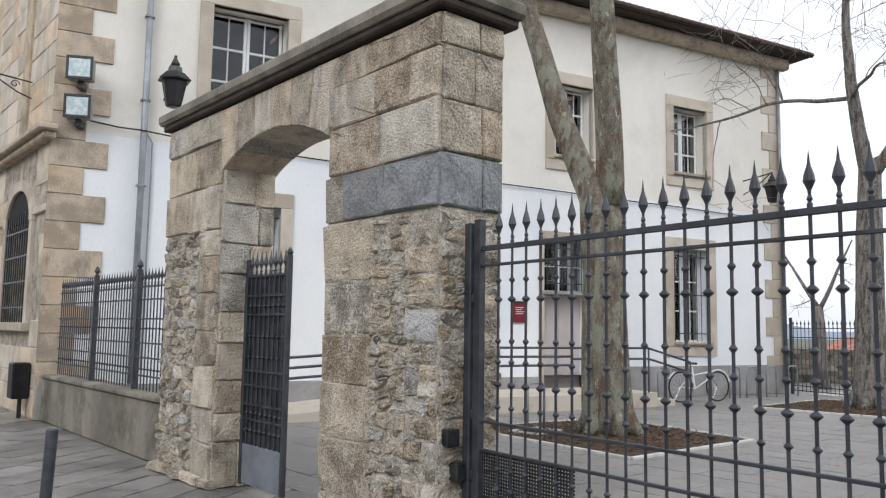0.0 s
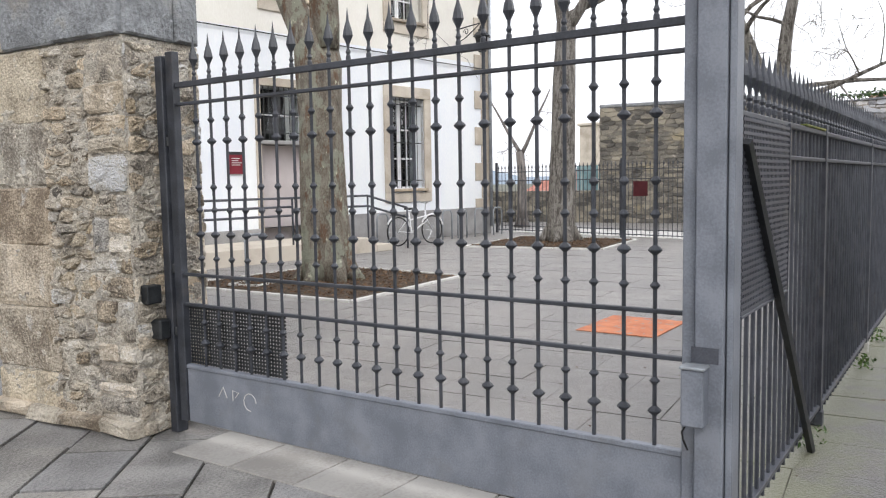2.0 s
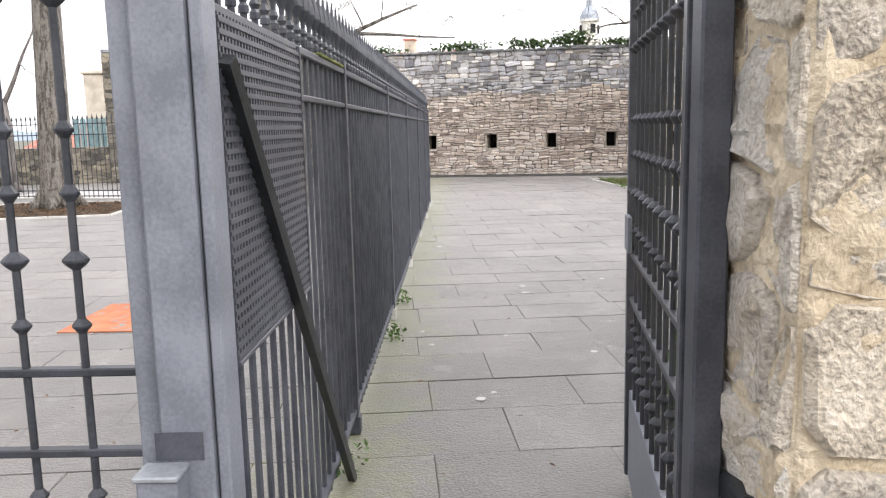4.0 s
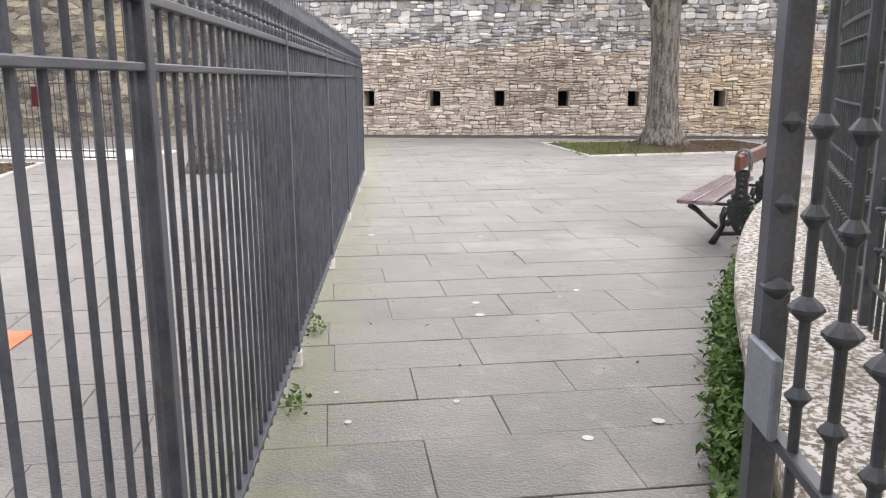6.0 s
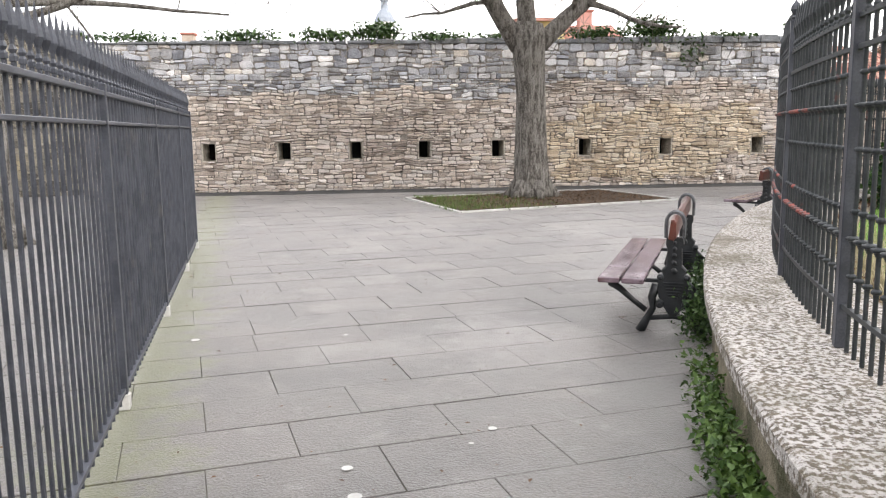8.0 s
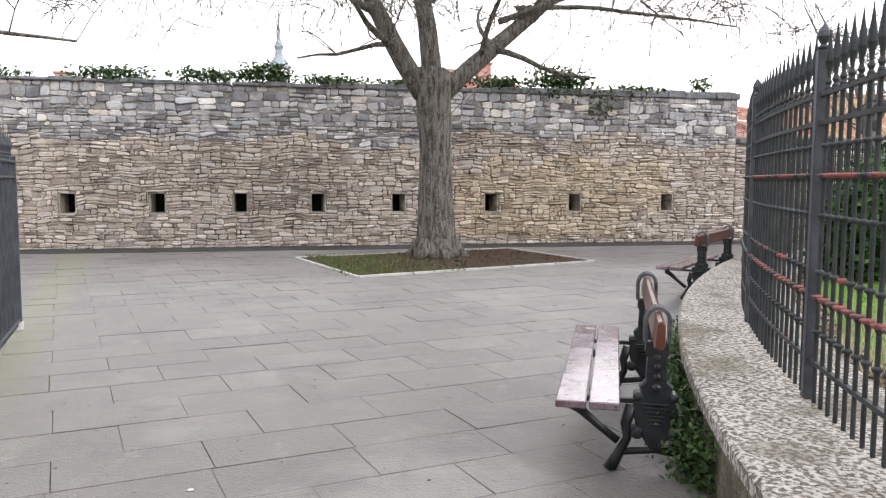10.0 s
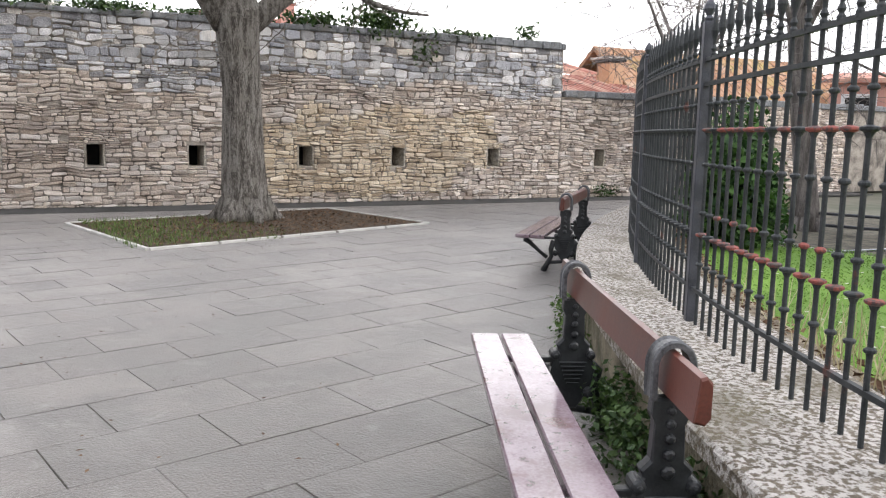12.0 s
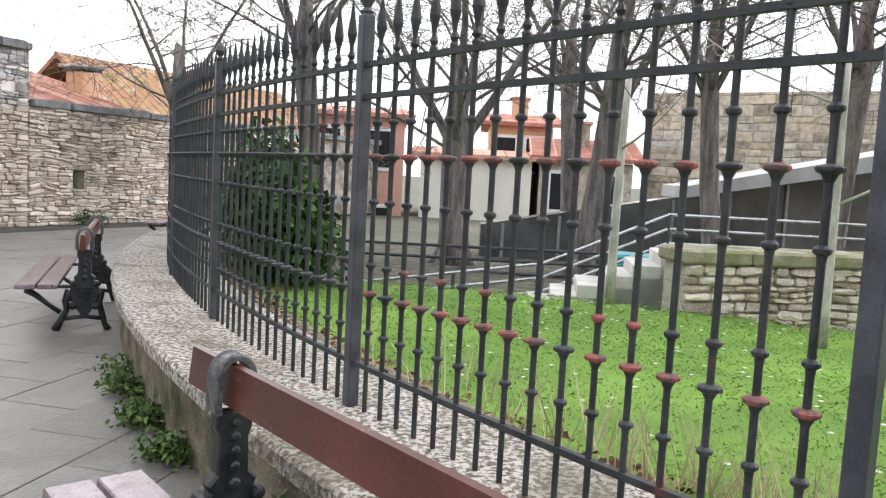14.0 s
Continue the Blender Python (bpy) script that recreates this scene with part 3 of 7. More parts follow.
# ---- stones ----
def stone(cx, cz, w, h, d, rng, y0=0.0, rough=1.0):
    """One rounded, uneven stone on a wall face: x along, z up, standing d out towards -y."""
    o = []
    for sx, sz in ((-1, -1), (1, -1), (1, 1), (-1, 1)):
        k1, k2 = rng.uniform(0.06, 0.3) * rough, rng.uniform(0.06, 0.3) * rough
        a, b = (sx * w / 2 * (1 - k1), sz * h / 2), (sx * w / 2, sz * h / 2 * (1 - k2))
        o.extend((a, b) if sx * sz < 0 else (b, a))
    o = [(x + rng.uniform(-1, 1) * 0.03 * w * rough, z + rng.uniform(-1, 1) * 0.05 * h * rough) for x, z in o]
    tx, tz = rng.uniform(-0.3, 0.3) * d, rng.uniform(-0.3, 0.3) * d
    vs = [(cx + x, y0 + 0.03, cz + z) for x, z in o]
    vs += [(cx + x, y0 - d * 0.55, cz + z) for x, z in o]
    e = min(0.012, 0.2 * min(w, h))
    for x, z in o:
        sx, sz = 1 - 2 * e / w, 1 - 2 * e / h
        vs.append((cx + x * sx, y0 - d + tx * x / w * 2 + tz * z / h * 2 + rng.uniform(-0.006, 0.006), cz + z * sz))
    vs.append((cx + rng.uniform(-0.2, 0.2) * w, y0 - d - rng.uniform(-0.004, 0.012), cz + rng.uniform(-0.2, 0.2) * h))
    fs = []
    for k in range(8):
        q = (k + 1) % 8
        fs += [(k, q, 8 + q, 8 + k), (8 + k, 8 + q, 16 + q, 16 + k), (16 + k, 16 + q, 24)]
    return vs, fs


def rubble(x0, x1, z0, z1, rows, lens, seed, depth=(0.02, 0.05), gap=0.008, skip=None, wave=0.02, rough=1.0):
    """Stones in uneven courses over a rectangle of a wall face."""
    rng = random.Random(seed)
    out, z = [], z0
    while z < z1 - 0.02:
        h = min(rng.uniform(*rows), z1 - z)
        if z1 - z - h < rows[0] * 0.5:
            h = z1 - z
        x = x0
        while x < x1 - 0.02:
            w = rng.uniform(*lens)
            if x1 - x - w < lens[0] * 0.6:
                w = x1 - x
            parts = [(z, h)]
            if h > rows[0] * 1.7 and rng.random() < 0.3:
                c = rng.uniform(0.4, 0.6)
                parts = [(z, h * c), (z + h * c, h * (1 - c))]
            for zz, hh in parts:
                cx, cz = x + w / 2, zz + hh / 2
                if not (skip and skip(cx, cz, w, hh)):
                    off = wave * math.sin(cx * 1.7 + seed + zz * 2) if wave and z0 + 0.1 < cz < z1 - 0.1 else 0
                    out.append(stone(cx, cz + off, w - gap, hh - gap, rng.uniform(*depth), rng, rough=rough))
            x += w
        z += h
    return out


def clip(poly, px, pz, nx, nz):
    """The part of a polygon on the side of a line that its normal points away from."""
    out = []
    for (ax, az), (bx, bz) in zip(poly, poly[1:] + poly[:1]):
        da, db = (ax - px) * nx + (az - pz) * nz, (bx - px) * nx + (bz - pz) * nz
        if da <= 0:
            out.append((ax, az))
        if da * db < 0:
            t = da / (da - db)
            out.append((ax + (bx - ax) * t, az + (bz - az) * t))
    return out


def poly_stone(poly, d, gap, rng):
    """One stone from its outline on the wall face: corners rounded, the face uneven and tilted."""
    n = len(poly)
    cx, cz = sum(p[0] for p in poly) / n, sum(p[1] for p in poly) / n
    o = []
    for k in range(n):
        a, b = poly[k], poly[(k + 1) % n]
        c = rng.uniform(0.1, 0.24)
        o += [(a[0] + (b[0] - a[0]) * c, a[1] + (b[1] - a[1]) * c), (b[0] + (a[0] - b[0]) * c, b[1] + (a[1] - b[1]) * c)]
    n = len(o)
    q = []
    for x, z in o:
        r = math.hypot(x - cx, z - cz) + 1e-6
        f = max(0.3, 1 - gap * rng.uniform(0.7, 1.3) / r)
        q.append((x - cx, z - cz, r, f))
    tx, tz = rng.uniform(-0.12, 0.12), rng.uniform(-0.12, 0.12)
    vs = [(cx + x * f, 0.03, cz + z * f) for x, z, r, f in q] + [(cx + x * f, -d * 0.6, cz + z * f) for x, z, r, f in q]
    for x, z, r, f in q:
        k = f * max(0.4, 1 - rng.uniform(0.006, 0.02) / r)
        vs.append((cx + x * k, -d + tx * x + tz * z + rng.uniform(-0.004, 0.004), cz + z * k))
    vs.append((cx, -d - rng.uniform(-0.006, 0.008), cz))
    fs = []
    for k in range(n):
        m = (k + 1) % n
        fs += [(k, m, n + m, n + k), (n + k, n + m, 2 * n + m, 2 * n + k), (2 * n + k, 2 * n + m, 3 * n)]
    return vs, fs


def random_rubble(x0, x1, z0, z1, rows, lens, seed, depth=(0.02, 0.05), gap=0.008, holes=(), jig=0.33):
    """Irregular rubble: cells about scattered seeds, longer than high."""
    rng = random.Random(seed)
    k = (lens[0] + lens[1]) / (rows[0] + rows[1])
    pts, z = [], z0
    while z < z1:
        h = rng.uniform(*rows)
        x = x0 + rng.uniform(-0.5, 0.3) * lens[1]
        while x < x1 + lens[0]:
            w = rng.uniform(*lens)
            pts.append((x + w / 2, (z + h / 2 + rng.uniform(-jig, jig) * h) * k))
            x += w * rng.uniform(0.75, 1.2)
        z += h
    size = lens[1] * 1.3
    grid = {}
    for p in pts:
        grid.setdefault((int(p[0] // size), int(p[1] // size)), []).append(p)
    out = []
    for p in pts:
        poly = [(x0, z0 * k), (x1, z0 * k), (x1, z1 * k), (x0, z1 * k)]
        gx, gz = int(p[0] // size), int(p[1] // size)
        near = [q for a in (-1, 0, 1) for b in (-1, 0, 1) for q in grid.get((gx + a, gz + b), ()) if q is not p]
        near.sort(key=lambda q: (q[0] - p[0]) ** 2 + (q[1] - p[1]) ** 2)
        for q in near[:18]:
            nx, nz = q[0] - p[0], q[1] - p[1]
            poly = clip(poly, (p[0] + q[0]) / 2, (p[1] + q[1]) / 2, nx, nz)
            if len(poly) < 3:
                break
        if len(poly) < 3:
            continue
        poly = [(x, z / k) for x, z in poly]
        for a, b, c, d in holes:
            cx, cz = sum(v[0] for v in poly) / len(poly), sum(v[1] for v in poly) / len(poly)
            if a - 0.5 < cx < b + 0.5 and c - 0.5 < cz < d + 0.5:
                gaps = [(a - cx, (a, c, 1, 0)), (cx - b, (b, c, -1, 0)), (c - cz, (a, c, 0, 1)), (cz - d, (a, d, 0, -1))]
                g0, e = max(gaps)
                poly = clip(poly, *e) if g0 > -0.03 else []
                if len(poly) < 3:
                    break
        if len(poly) < 3:
            continue
        ar = abs(sum(a[0] * b[1] - b[0] * a[1] for a, b in zip(poly, poly[1:] + poly[:1]))) / 2
        if ar > 0.0008:
            out.append(poly_stone(poly, rng.uniform(*depth), gap, rng))
    return out


def bedded_rubble(x0, x1, z0, z1, lift, rows, lens, seed, depth=(0.0, 0.06), gap=0.012, holes=()):
    """Flat stones bedded in short, broken courses: lifts cut into blocks, each with courses of its own."""
    rng = random.Random(seed)
    out, z = [], z0
    while z < z1 - 0.03:
        lh = min(rng.uniform(*lift), z1 - z)
        if z1 - z - lh < lift[0] * 0.6:
            lh = z1 - z
        x = x0
        while x < x1 - 0.05:
            bw = rng.uniform(0.45, 1.3)
            if x1 - x - bw < 0.4:
                bw = x1 - x
            hs = []
            while sum(hs) < lh:
                hs.append(rng.uniform(*rows))
            k = lh / sum(hs)
            zz = z
            for h in [v * k for v in hs]:
                ws = []
                while sum(ws) < bw:
                    ws.append(rng.uniform(*lens) * (0.6 if h < rows[0] * 1.2 else 1.0))
                f, xx = bw / sum(ws), x
                for w in [v * f for v in ws]:
                    a, b, c, d = xx, xx + w, zz, zz + h
                    xx += w
                    for p, q, u, v in holes:
                        if a < q and b > p and c < v and d > u:
                            a, b, c, d = max([(p - a, (a, p, c, d)), (b - q, (q, b, c, d)), (u - c, (a, b, c, u)), (d - v, (a, b, v, d))])[1]
                    if b - a < 0.03 or d - c < 0.02:
                        continue
                    gx, gz = gap * rng.uniform(0.2, 2.2), gap * rng.uniform(0.1, 2.0)
                    mx, mz, turn = (a + b) / 2, (c + d) / 2, rng.gauss(0, 0.045)
                    vs, fs = stone(mx, mz, max(0.02, b - a - gx), max(0.016, d - c - gz), rng.uniform(*depth), rng, rough=1.9)
                    wedge = rng.uniform(-0.35, 0.35)
                    warped = []
                    for vx, vy, vz in vs:
                        vz = mz + (vz - mz) * (1 + wedge * (vx - mx) / (b - a)) + turn * (vx - mx)
                        vx -= turn * (vz - mz)
                        e = min(1.0, 4 * (vx - x0), 4 * (x1 - vx), 4 * (vz - z0), 4 * (z1 - vz))
                        e = max(0.0, min([e] + [5 * max(p - vx, vx - q, u - vz, vz - v) for p, q, u, v in holes]))
                        warped.append((vx + e * 0.03 * noise.noise((vx * 2.0, seed, vz * 2.5)), vy,
                                       vz + e * (0.07 * noise.noise((vx * 0.7, seed + 5, vz * 1.1)) + 0.045 * noise.noise((vx * 2.4, seed + 9, vz * 3.2)))))
                    out.append((warped, fs))
                zz += h
            x += bw
        z += lh
    return out


def lay(stones, wall, mat, name="stone", near=None, turn=None):
    """The nearest stones as parts of their own under a wall, the rest joined into one."""
    rest = M()
    for vs, fs in stones:
        if near is not None and near(vs[-1]):
            part(name, M().add(vs, fs, turn), mat, wall)
        else:
            rest.add(vs, fs, turn)
    if rest.v:
        tagged(part(name + "s_joined", rest, mat, wall), kind="stuff")


def lumpy(stones, seed, amp=0.010):
    """A broken, uneven face for each stone: one more ring of points between rim and middle."""
    rng = random.Random(seed)
    out = []
    for vs, fs in stones:
        n = (len(vs) - 1) // 3
        vs, c = list(vs[:-1]), vs[-1]
        for k in range(n):
            p = vs[2 * n + k]
            t = rng.uniform(0.35, 0.6)
            vs.append((p[0] + (c[0] - p[0]) * t, p[1] + (c[1] - p[1]) * t + rng.uniform(-amp, amp), p[2] + (c[2] - p[2]) * t))
        vs.append(c)
        fs = [f for f in fs if 3 * n not in f]
        for k in range(n):
            q = (k + 1) % n
            fs += [(2 * n + k, 2 * n + q, 3 * n + q, 3 * n + k), (3 * n + k, 3 * n + q, 4 * n)]
        out.append((vs, fs))
    return out


def holed_wall(x0, x1, z0, z1, thick, holes):
    """A wall with rectangular holes right through: front at y = 0, back at y = thick."""
    xs = sorted({x0, x1, *[h[0] for h in holes], *[h[1] for h in holes]})
    zs = sorted({z0, z1, *[h[2] for h in holes], *[h[3] for h in holes]})
    g = M()
    inside = lambda x, z: any(h[0] < x < h[1] and h[2] < z < h[3] for h in holes)
    for a, b in zip(xs, xs[1:]):
        for c, d in zip(zs, zs[1:]):
            if not inside((a + b) / 2, (c + d) / 2):
                for y in (0, thick):
                    g.add([(a, y, c), (b, y, c), (b, y, d), (a, y, d)], [(0, 1, 2, 3) if y == 0 else (3, 2, 1, 0)])
    for a, b, c, d in [*holes, (x0, x1, z0, z1)]:
        g.add([(a, 0, c), (b, 0, c), (b, 0, d), (a, 0, d), (a, thick, c), (b, thick, c), (b, thick, d), (a, thick, d)],
              [(0, 4, 5, 1), (1, 5, 6, 2), (2, 6, 7, 3), (3, 7, 4, 0)])
    ix, back = {}, []
    for p in g.v:
        back.append(ix.setdefault(tuple(round(c, 4) for c in p), len(ix)))
    g.v, g.f = list(ix), [tuple(back[i] for i in f) for f in g.f]
    return g


# ---- ground ----
g = M().add([(-400, -400, -0.06), (700, -400, -0.06), (700, 400, -0.06), (-400, 400, -0.06)], [(0, 1, 2, 3)])
solid("ground", g, far_ground, "dull earth and town ground reaching to the horizon", "ground", kind="structure")
g = M().box((-3.9, -7, -0.05), (3.45, 26, -0.014))
pavement = solid("pavement", g, joint_dark, "dark jointed bed of the street paving", "pavement", kind="structure")
g = M().box((-12, -30, -0.055), (-3.9, 40, -0.03))
solid("road", g, asphalt, "dark grey asphalt road beside the paving", "road", kind="structure")
g = M().box((3.45, -18, -0.05), (27.2, 15, -0.007))
floor = solid("floor", g, joint, "earth-jointed bed of the courtyard paving", "floor", kind="structure")

# ---- the arched stone gateway ----
wall_arch = solid("wall_arch", M().box((-0.01, 0.005, 0), (-1.38, 0.555, 3.7), 0.01).box((-4.7, 0.005, 0), (-3.34, 0.555, 3.7), 0.01), mortar,
                  "weathered stone street wall with an arched doorway", "stone wall", ARCH, "structure")


def arch_z(x):
    """Height of the arch's underside."""
    t = (x + 2.36) / 0.98
    return 3.08 + 0.23 * max(0.0, 1 - t * t)


xs = [-3.34 + 1.96 * i / 14 for i in range(15)]
g = M()
for a, b in zip(xs, xs[1:]):
    za, zb = arch_z(a), arch_z(b)
    g.add([(a, 0.03, za), (b, 0.03, zb), (b, 0.03, 3.7), (a, 0.03, 3.7), (a, 0.56, za), (b, 0.56, zb), (b, 0.56, 3.7), (a, 0.56, 3.7)],
          [(0, 1, 2, 3), (4, 7, 6, 5), (0, 4, 5, 1), (3, 2, 6, 7)])
part("arch_core", g, mortar, wall_arch)
rv = random.Random(5)
edges = [-3.34, -2.98, -2.66, -2.36, -2.02, -1.70, -1.38]
for a, b in zip(edges, edges[1:]):       # voussoirs, leaning outwards from the crown
    m0, lean = (a + b) / 2, 0.22
    lo = [(a + (b - a) * i / 4, arch_z(a + (b - a) * i / 4) - 0.005) for i in range(5)]
    hi = [(b + (b + 2.36) * lean * 0.5 - 0.008, 3.69), (a + (a + 2.36) * lean * 0.5 + 0.008, 3.69)]
    lo = [(x + (0.006 if i == 0 else -0.006 if i == 4 else 0), z) for i, (x, z) in enumerate(lo)]
    part("voussoir", M().prism(lo + hi, -0.015 - rv.uniform(0, 0.015), 0.57, bev=0.012), stone_ashlar, wall_arch)
END = pose(0, 0, 0, 0, 0, 90)            # end face of the gate pillar: x runs into the court
JAMB = pose(-3.33, 0, 0, 0, 0, 90)       # inner face of the far doorway pillar
lay(lumpy(rubble(-1.38, -0.72, 0.0, 2.35, (0.28, 0.42), (0.6, 0.66), 3, (0.012, 0.035), rough=0.6, wave=0), 88, 0.006), wall_arch, stone_ashlar, near=lambda p: True)
lay(lumpy(random_rubble(-0.76, -0.32, 0.0, 2.33, (0.05, 0.11), (0.09, 0.22), 4, (0.004, 0.036), 0.012), 76), wall_arch, stone_tan, near=lambda p: True)
lay(lumpy(rubble(-1.38, -1.12, 2.36, 2.72, (0.36, 0.37), (0.25, 0.26), 6, (0.03, 0.035), rough=0.3, wave=0), 89, 0.006), wall_arch, stone_ashlar, near=lambda p: True)
lay(rubble(-1.12, 0.0, 2.36, 2.72, (0.36, 0.37), (0.5, 0.62), 7, (0.03, 0.04), rough=0.25, wave=0), wall_arch, stone_dark_band, near=lambda p: True)
lay(lumpy(rubble(-1.36, 0.0, 2.73, 3.69, (0.34, 0.5), (0.4, 0.7), 8, (0.025, 0.04), 0.008, rough=0.25, wave=0), 92, 0.006), wall_arch, stone_ashlar, near=lambda p: True)
lay(lumpy(random_rubble(-4.70, -3.80, 0.0, 2.5, (0.06, 0.14), (0.12, 0.28), 9, (0.004, 0.038), 0.013), 74), wall_arch, stone_tan, near=lambda p: True)
lay(lumpy(rubble(-3.80, -3.34, 0.0, 2.5, (0.3, 0.5), (0.4, 0.5), 10, (0.012, 0.04), rough=0.7, wave=0), 84, 0.006), wall_arch, stone_ashlar, near=lambda p: True)
lay(lumpy(rubble(-4.70, -3.34, 2.5, 3.69, (0.35, 0.55), (0.4, 0.75), 11, (0.025, 0.045), 0.01, rough=0.3, wave=0), 95, 0.006), wall_arch, stone_ashlar, near=lambda p: True)
lay(lumpy(random_rubble(0.0, 0.56, 0.0, 2.33, (0.06, 0.15), (0.11, 0.26), 12, (0.004, 0.034), 0.012), 75), wall_arch, stone_tan, near=lambda p: True, turn=END)
lay(rubble(0.0, 0.56, 2.36, 2.72, (0.36, 0.37), (0.3, 0.4), 13, (0.02, 0.03), rough=0.25, wave=0), wall_arch, stone_dark_band, near=lambda p: True, turn=END)
lay(lumpy(rubble(0.0, 0.56, 2.73, 3.69, (0.34, 0.5), (0.25, 0.4), 14, (0.02, 0.03), 0.008, rough=0.25, wave=0), 92, 0.006), wall_arch, stone_ashlar, near=lambda p: True, turn=END)
lay(lumpy(rubble(0.0, 0.56, 0.0, 3.1, (0.25, 0.45), (0.25, 0.56), 15, (0.015, 0.04), rough=0.5, wave=0), 85, 0.006), wall_arch, stone_ashlar, near=lambda p: True, turn=JAMB)
part("capstone", M().box((-4.85, -0.13, 3.77), (0.13, 0.70, 3.90), 0.03), street_wall_mat, wall_arch, "dark weathered projecting stone cap")
part("cap_moulding", M().box((-4.80, -0.08, 3.705), (0.08, 0.66, 3.77), 0.015), brown_wood, wall_arch, "dark moulding under the cap")
lay(lumpy(rubble(-1.40, 0.02, 0.0, 0.1, (0.1, 0.11), (0.3, 0.5), 16, (0.07, 0.09), rough=0.5, wave=0), 83, 0.006), wall_arch, stone_ashlar, name="plinth_stone", near=lambda p: True)
lay(lumpy(rubble(-4.72, -3.30, 0.0, 0.1, (0.1, 0.11), (0.3, 0.5), 17, (0.07, 0.09), rough=0.5, wave=0), 84, 0.006), wall_arch, stone_ashlar, name="plinth_stone", near=lambda p: True)

def skin(x0, x1, z0, z1, seed, turn=None, amp=0.03, step=0.016, base=0.012):
    """A lumpy coat of mortar over a wall face, thick where stones are bedded."""
    nx, nz = max(2, int((x1 - x0) / step)), max(2, int((z1 - z0) / step))
    g = M()
    vs = []
    for j in range(nz + 1):
        for i in range(nx + 1):
            x, z = x0 + (x1 - x0) * i / nx, z0 + (z1 - z0) * j / nz
            edge = 0 if i in (0, nx) or j in (0, nz) else 1
            y = 0.004 - edge * max(0, base + amp * noise.noise((x * 6, seed, z * 8)) + amp * 0.6 * noise.noise((x * 19, seed, z * 25)) + amp * 0.4 * noise.noise((x * 47, seed, z * 60)))
            vs.append((x, y, z))
    g.add(vs, [(j * (nx + 1) + i, j * (nx + 1) + i + 1, (j + 1) * (nx + 1) + i + 1, (j + 1) * (nx + 1) + i) for j in range(nz) for i in range(nx)], turn)
    return g


part("mortar_coat", skin(-1.38, 0.0, 0.0, 2.36, 1), mortar, wall_arch, "rough pale lime mortar")
part("mortar_coat", skin(-4.70, -3.34, 0.0, 2.6, 2), mortar, wall_arch)
part("mortar_coat", skin(0.0, 0.555, 0.0, 2.36, 3, END), mortar, wall_arch)
lay(lumpy(rubble(-0.34, 0.005, 0.12, 2.34, (0.10, 0.24), (0.15, 0.34), 18, (0.014, 0.03), 0.02, rough=0.9, wave=0.02), 100), wall_arch, stone_tan, name="corner_stone", near=lambda p: True)

# ---- the stone pier beside the open walkway ----
PIER = pose(3.42, -0.20, 0, 0, 0, -88)
wall_pier = solid("wall_pier", M().box((0.0, -0.004, 0), (3.4, 0.48, 3.6), 0.01).box((3.4, 0.02, -0.3), (16.0, 0.48, 3.6), 0.01), mortar_yellow, "rough pale stone pier with ochre mortar", "stone wall", PIER, "structure")
lay(lumpy(random_rubble(0.0, 3.4, 0.0, 3.6, (0.16, 0.42), (0.24, 0.5), 21, (0.012, 0.028), 0.012, jig=0.3), 93, 0.012), wall_pier, stone_yellow, near=lambda p: True)
JP = pose(0.0, 0.5, 0, 0, 0, -90)
lay(lumpy(random_rubble(0.0, 0.5, 0.0, 3.6, (0.16, 0.4), (0.22, 0.5), 23, (0.008, 0.022), 0.012, jig=0.3), 93, 0.012), wall_pier, stone_yellow, near=lambda p: True, turn=JP)
part("mortar_coat", skin(0.0, 1.6, 0.0, 3.6, 7, amp=0.018, step=0.02, base=0.012), mortar_yellow, wall_pier, "crumbling ochre mortar pointing")
part("mortar_coat", skin(0.0, 0.5, 0.0, 3.6, 8, JP, amp=0.018, step=0.02, base=0.011), mortar_yellow, wall_pier)

# ---- the wall with loopholes ----
HOLES = [(x - 0.18, x + 0.18, 0.77, 1.21) for x in (3.25, 5.10, 6.88, 8.62, 10.50, 12.76, 14.90, 17.38, 20.52)]
wall_east = solid("wall_east", holed_wall(-6.5, 19.28, 0, 3.62, 0.7, HOLES[:8]), mortar_dark, "old rubble wall with a row of small square loopholes", "stone wall", EASTWALL, "structure")
part("low_wall_core", holed_wall(19.28, 34, 0, 2.5, 0.7, HOLES[8:]), mortar_dark, wall_east)


low_courses = bedded_rubble(0.5, 19.26, 0.0, 2.75, (0.22, 0.5), (0.045, 0.13), (0.10, 0.40), 31, (0.0, 0.065), 0.012, HOLES)


def is_grey(p):
    """Grey repair masonry reaches unevenly down from the top."""
    return p[2] > 2.5 + 0.5 * noise.noise((p[0] * 0.45, 3.1, p[2] * 0.6))


def is_warm(p):
    """A stretch of warm ochre stone below the repair, ragged at its edges."""
    return 1.0 - ((p[0] - 14.6) / 3.4) ** 2 - ((p[2] - 1.1) / 1.0) ** 2 + 1.1 * noise.noise((p[0] * 0.7, 8.3, p[2] * 1.1)) > 0.25


